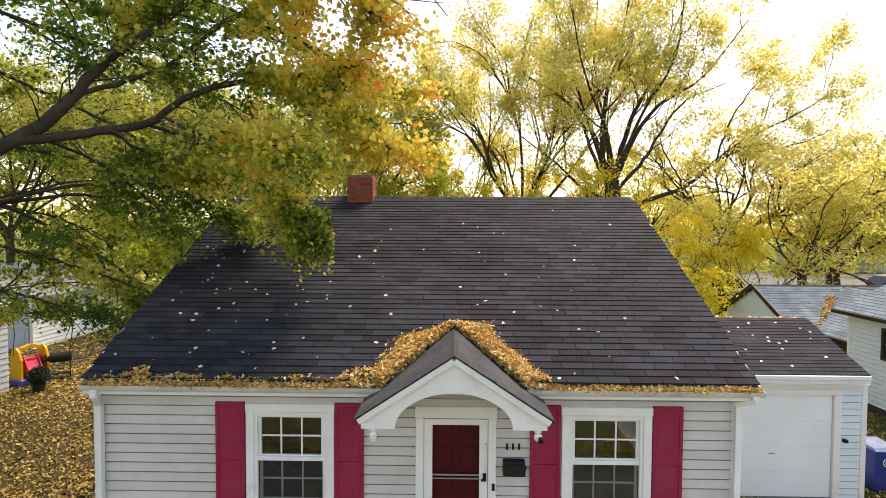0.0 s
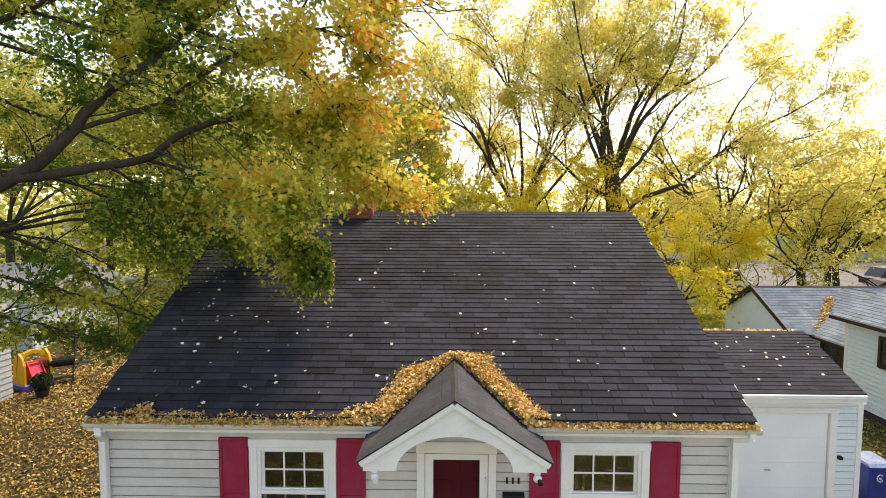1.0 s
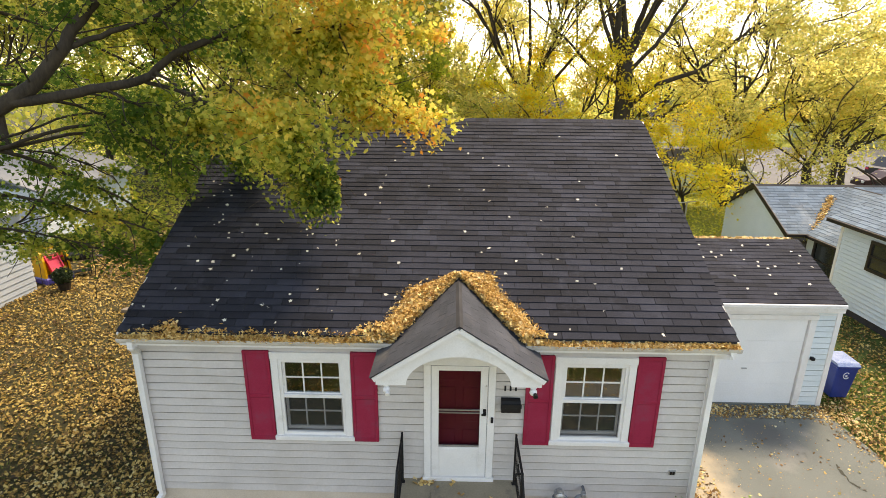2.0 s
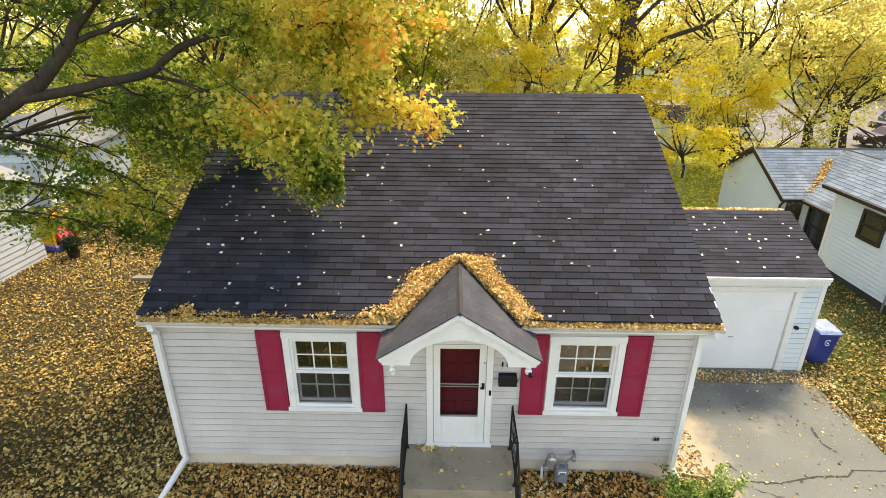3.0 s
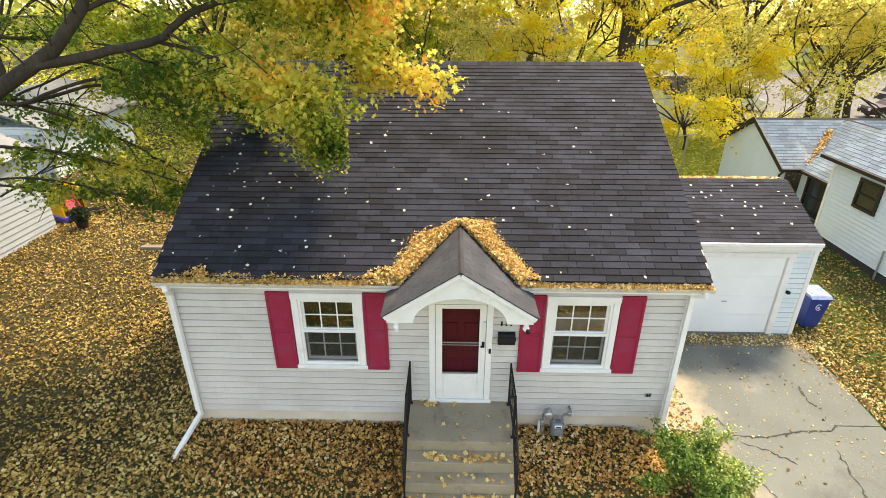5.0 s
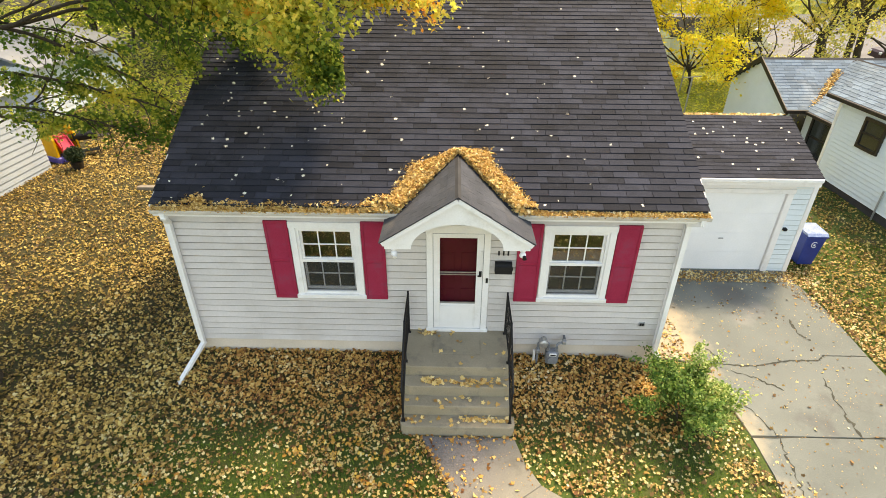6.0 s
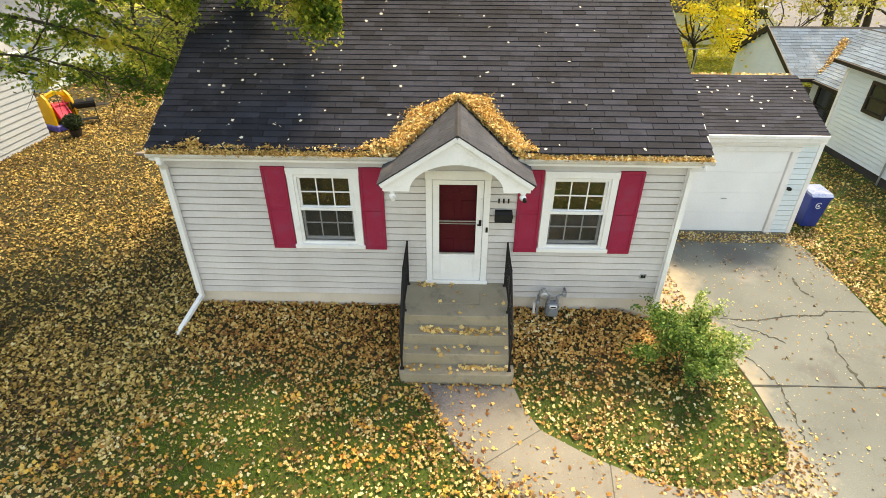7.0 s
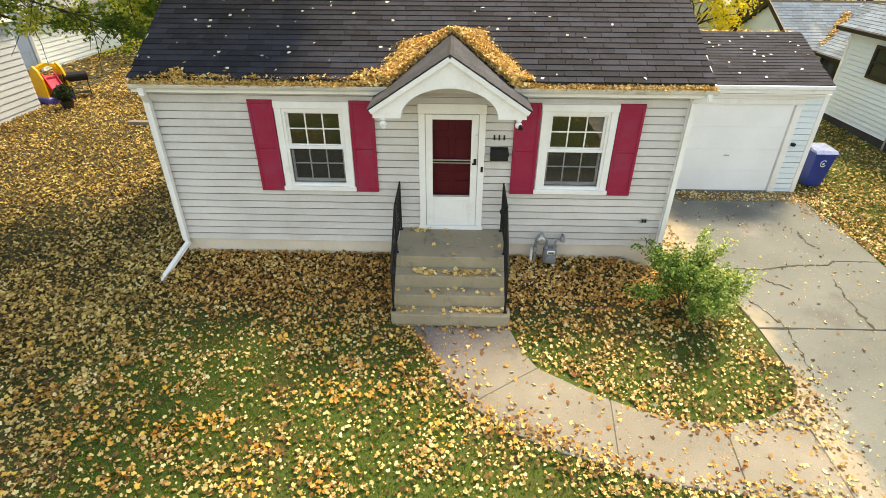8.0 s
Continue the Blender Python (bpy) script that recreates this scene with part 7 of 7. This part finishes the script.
def pale_leaves():
    """Single pale leaves that lie on the shingles."""
    rng = np.random.default_rng(23)
    kinds = []
    for k in range(4):
        co = leaf_cloud(rng, np.zeros((1, 3)), (0.05, 0.078), MAPLE_SHAPE, 3.0, 0, 1.8)
        kinds.append(array_mesh("pale_leaf", co, 10, PALE_LEAF))
    tilt = math.degrees(math.atan(SLOPE))
    g_tilt = math.degrees(math.atan((G_RIDGE_Z - G_EAVE_Z) / (G_RIDGE_Y - G_EAVE_Y)))
    west = [(-5.06, 3.16), (-4.89, 3.07), (-4.63, 2.91), (-4.76, 2.85), (-4.89, 2.74), (-4.53, 2.48), (-4.89, 2.42), (-5.4, 2.41), (-4.53, 2.23), (-4.51, 2.04), (-4.9, 1.96), (-3.79, 1.97), (-4.21, 1.67), (-3.56, 1.77), (-4.82, 1.67), (-4.86, 1.44), (-3.98, 1.26), (-3.77, 1.39), (-3.65, 1.23), (-4.55, 1.13), (-4.29, 1.12), (-4.27, 0.96), (-3.9, 0.72), (-4.71, 0.56), (-5.06, 0.21), (-5.25, 0.25), (-3.98, 0.26), (-3.91, 0.35), (-3.68, -0), (-3.18, 0.28), (-3.07, 0.24), (-2.78, 0.48), (-2.74, 0.36), (-2.35, 0.58), (-2.02, 0.19), (-2.88, -0.03), (-2.84, 1.89), (-2.7, 1.78), (-2.23, 1.64), (-2.53, 1.46), (-2.71, 1.38), (-1.78, 1.33), (-4.91, -0.11)]
    east = [(-1.07, 1.15), (-1.22, 1.64), (-1.61, 3.03), (-1.58, 3.16), (-1.57, 2.6), (-1.36, 2.19), (-1.88, 2.82), (-1.55, 3.41), (-0.64, 3.08), (0.08, 1.89), (0.17, 4.14), (0.29, 3.87), (0.47, 3.99), (0.47, 2.99), (0.57, 2.69), (0.35, 1.41), (0.5, 1.51), (0.97, 1.22), (0.76, 0.95), (0.07, 0.99), (-0.68, 0.7), (-1.22, 0.51), (-1.06, 0.46), (1.66, 2.55), (1.52, 2.19), (2.3, 2.76), (2.04, 1.79), (1.43, 1.39), (1.93, 0.81), (2.22, 0.79), (2.74, 1.09), (2.25, 0.28), (1.65, -0.07), (1.43, -0.15), (3.39, 4.13), (3.93, 3.49), (3.07, -0.13), (1.68, 1.29)]
    few = [(rng.uniform(-4.9, -2.2), rng.uniform(0.6, 3.6)) for _ in range(16)] + [(rng.uniform(-1.6, 3.8), rng.uniform(1.6, 4.8)) for _ in range(10)]
    for n, (x, y) in enumerate(west + east + few):
        ob = new("loose_leaf", kinds[n % 4])
        small = 0.75 if n >= len(west + east) else rng.uniform(0.85, 1.25)
        ob.matrix_basis = pose(x, y, roof_z(y) + 0.024, tilt, 0, 0) @ pose(0, 0, 0, 0, 0, rng.uniform(0, 360)) @ Matrix.Diagonal((0.75 * small, 0.95 * small, small, 1))
        tagged(ob, "pale curled maple leaf lying on the dark shingles", "leaf", "leaves on the roof")
    for _ in range(24):
        x, y = rng.uniform(5.6, 8.5), rng.uniform(3.4, 5.5)
        ob = new("loose_leaf", kinds[n % 4])
        ob.matrix_basis = pose(x, y, G_EAVE_Z + (y - G_EAVE_Y) * (G_RIDGE_Z - G_EAVE_Z) / (G_RIDGE_Y - G_EAVE_Y) + 0.022, g_tilt, 0, 0) @ pose(0, 0, 0, 0, 0, rng.uniform(0, 360))
        tagged(ob, "pale curled maple leaf lying on the garage shingles", "leaf", "leaves on the roof")
        n += 1


pale_leaves()

# ---- pieces of walls and roofs ----
# chimney bricks
bm = boxes((-0.095, 0.095, -0.012, 0.0, -0.028, 0.028), bevel=0.003)
brick_mesh = bpy.data.meshes.new("brick")
bm.to_mesh(brick_mesh)
bm.free()
brick_mesh.materials.append(BRICK)
for row in range(9):
    z = 6.45 + row * 0.067
    laid = [(0.1, 1.0), (0.3, 1.0), (0.5, 1.0)] if row % 2 else [(0.05, 0.5), (0.2, 1.0), (0.4, 1.0), (0.55, 0.5)]
    for f, wide in laid:
        size = Matrix.Diagonal((wide, 1, 1, 1))
        piece("brick", brick_mesh, chimney, Matrix.Translation((-2.60 + f, 5.15, z)) @ size)
        piece("brick", brick_mesh, chimney, Matrix.Translation((-2.0, 5.15 + f, z)) @ Matrix.Rotation(radians(90), 4, "Z") @ size)

# lapped boards of the front wall
COURSE = 0.140
z = 0.585
while z < 3.43:
    zt = min(z + COURSE, 3.45)
    for a, b in cut_spans(X0 + 0.09, X1 - 0.09, z, zt):
        seams = [a] + [s for s in (-3.9, -2.2, 1.9, 3.3) if a + 0.4 < s + 0.37 * math.sin(z * 31) < b - 0.4] + [b]
        for s0, s1 in zip(seams, seams[1:]):
            bm = bmesh.new()
            prof = [(0.034, z), (-0.022, z), (-0.024, z + 0.005), (0.002, zt - 0.025), (0.034, zt - 0.025)]
            prism(bm, prof, "x", s0, s1)
            part("siding_board", bm, SIDING, front_wall)
    z = zt
# and of the garage's front
z = 0.14
while z < 2.60:
    zt = min(z + 0.14, 2.62)
    bm = bmesh.new()
    prism(bm, [(GF + 0.03, z), (GF - 0.014, z), (GF - 0.016, z + 0.004), (GF - 0.004, zt - 0.014), (GF + 0.03, zt - 0.014)], "x", 8.05, GX1 - 0.10)
    part("siding_board", bm, NEIGHBOUR_SIDING, garage)
    z = zt

# shingles: the main slope, ridge caps, the portico, the garage
WIDE, RISE = 0.44, 0.142
up = Vector((0, RIDGE_Y - EAVE_Y, RIDGE_Z - EAVE_Z))
tabs = slope_tabs((-5.47, EAVE_Y - 0.03, EAVE_Z - 0.004), (4.33, EAVE_Y - 0.03, EAVE_Z - 0.004), up, WIDE, RISE, 0.009, 0.009, 51)
kept = []
for r, m, w in tabs:
    y = m.translation.y
    lo, hi = roof_edge(-1, y) - 0.02, roof_edge(1, y) + 0.02
    a, b = m.translation.x, m.translation.x + w
    a2, b2 = max(a, lo), min(b, hi)
    if b2 - a2 > 0.03 and not (NOTCH[0] - 0.12 < a2 and b2 < NOTCH[1] + 0.12 and y < 0.3):
        m.translation.x = a2
        kept.append((r, m, b2 - a2))
shingled(roof, kept, RISE, 0.015, SHINGLE, "shingle", 300, WIDE, 0.009)
bm = bmesh.new()
prism(bm, [(-0.14, -0.055), (0, 0.018), (0.14, -0.055), (0.14, -0.066), (0, 0.006), (-0.14, -0.066)], "x", 0, 0.146)
cap_mesh = bpy.data.meshes.new("ridge_cap")
bm.to_mesh(cap_mesh)
bm.free()
cap_mesh.materials.append(SHINGLE)
x = roof_edge(-1, RIDGE_Y)
while x < roof_edge(1, RIDGE_Y) - 0.1:
    piece("ridge_cap", cap_mesh, roof, Matrix.Translation((x, RIDGE_Y, RIDGE_Z)))
    x += 0.15
for s in (-1, 1):
    a, b = (PEAK_X + s * 1.24, -1.0, 3.421), (PEAK_X + s * 1.24, 1.1, 3.421)
    e0, e1 = (a, b) if s > 0 else (b, a)
    shingled(portico, slope_tabs(e0, e1, (-s * 1.24, 0, 0.807), WIDE, RISE, 0.006, 0.009, 52 + s), RISE, 0.010, PORCH_SHINGLE, "shingle", 60, WIDE)
g_up = (0, G_RIDGE_Y - G_EAVE_Y, G_RIDGE_Z - G_EAVE_Z)
garage_tabs = []
for r, m, w in slope_tabs((4.3, G_EAVE_Y - 0.03, G_EAVE_Z - 0.008), (GX1 + 0.23, G_EAVE_Y - 0.03, G_EAVE_Z - 0.008), g_up, WIDE, RISE, 0.006, 0.009, 55):
    w = min(w, garage_edge(m.translation.y) + 0.012 - m.translation.x)
    if w > 0.03:
        garage_tabs.append((r, m, w))
shingled(garage_roof, garage_tabs, RISE, 0.012, SHINGLE, "shingle", 150, WIDE)
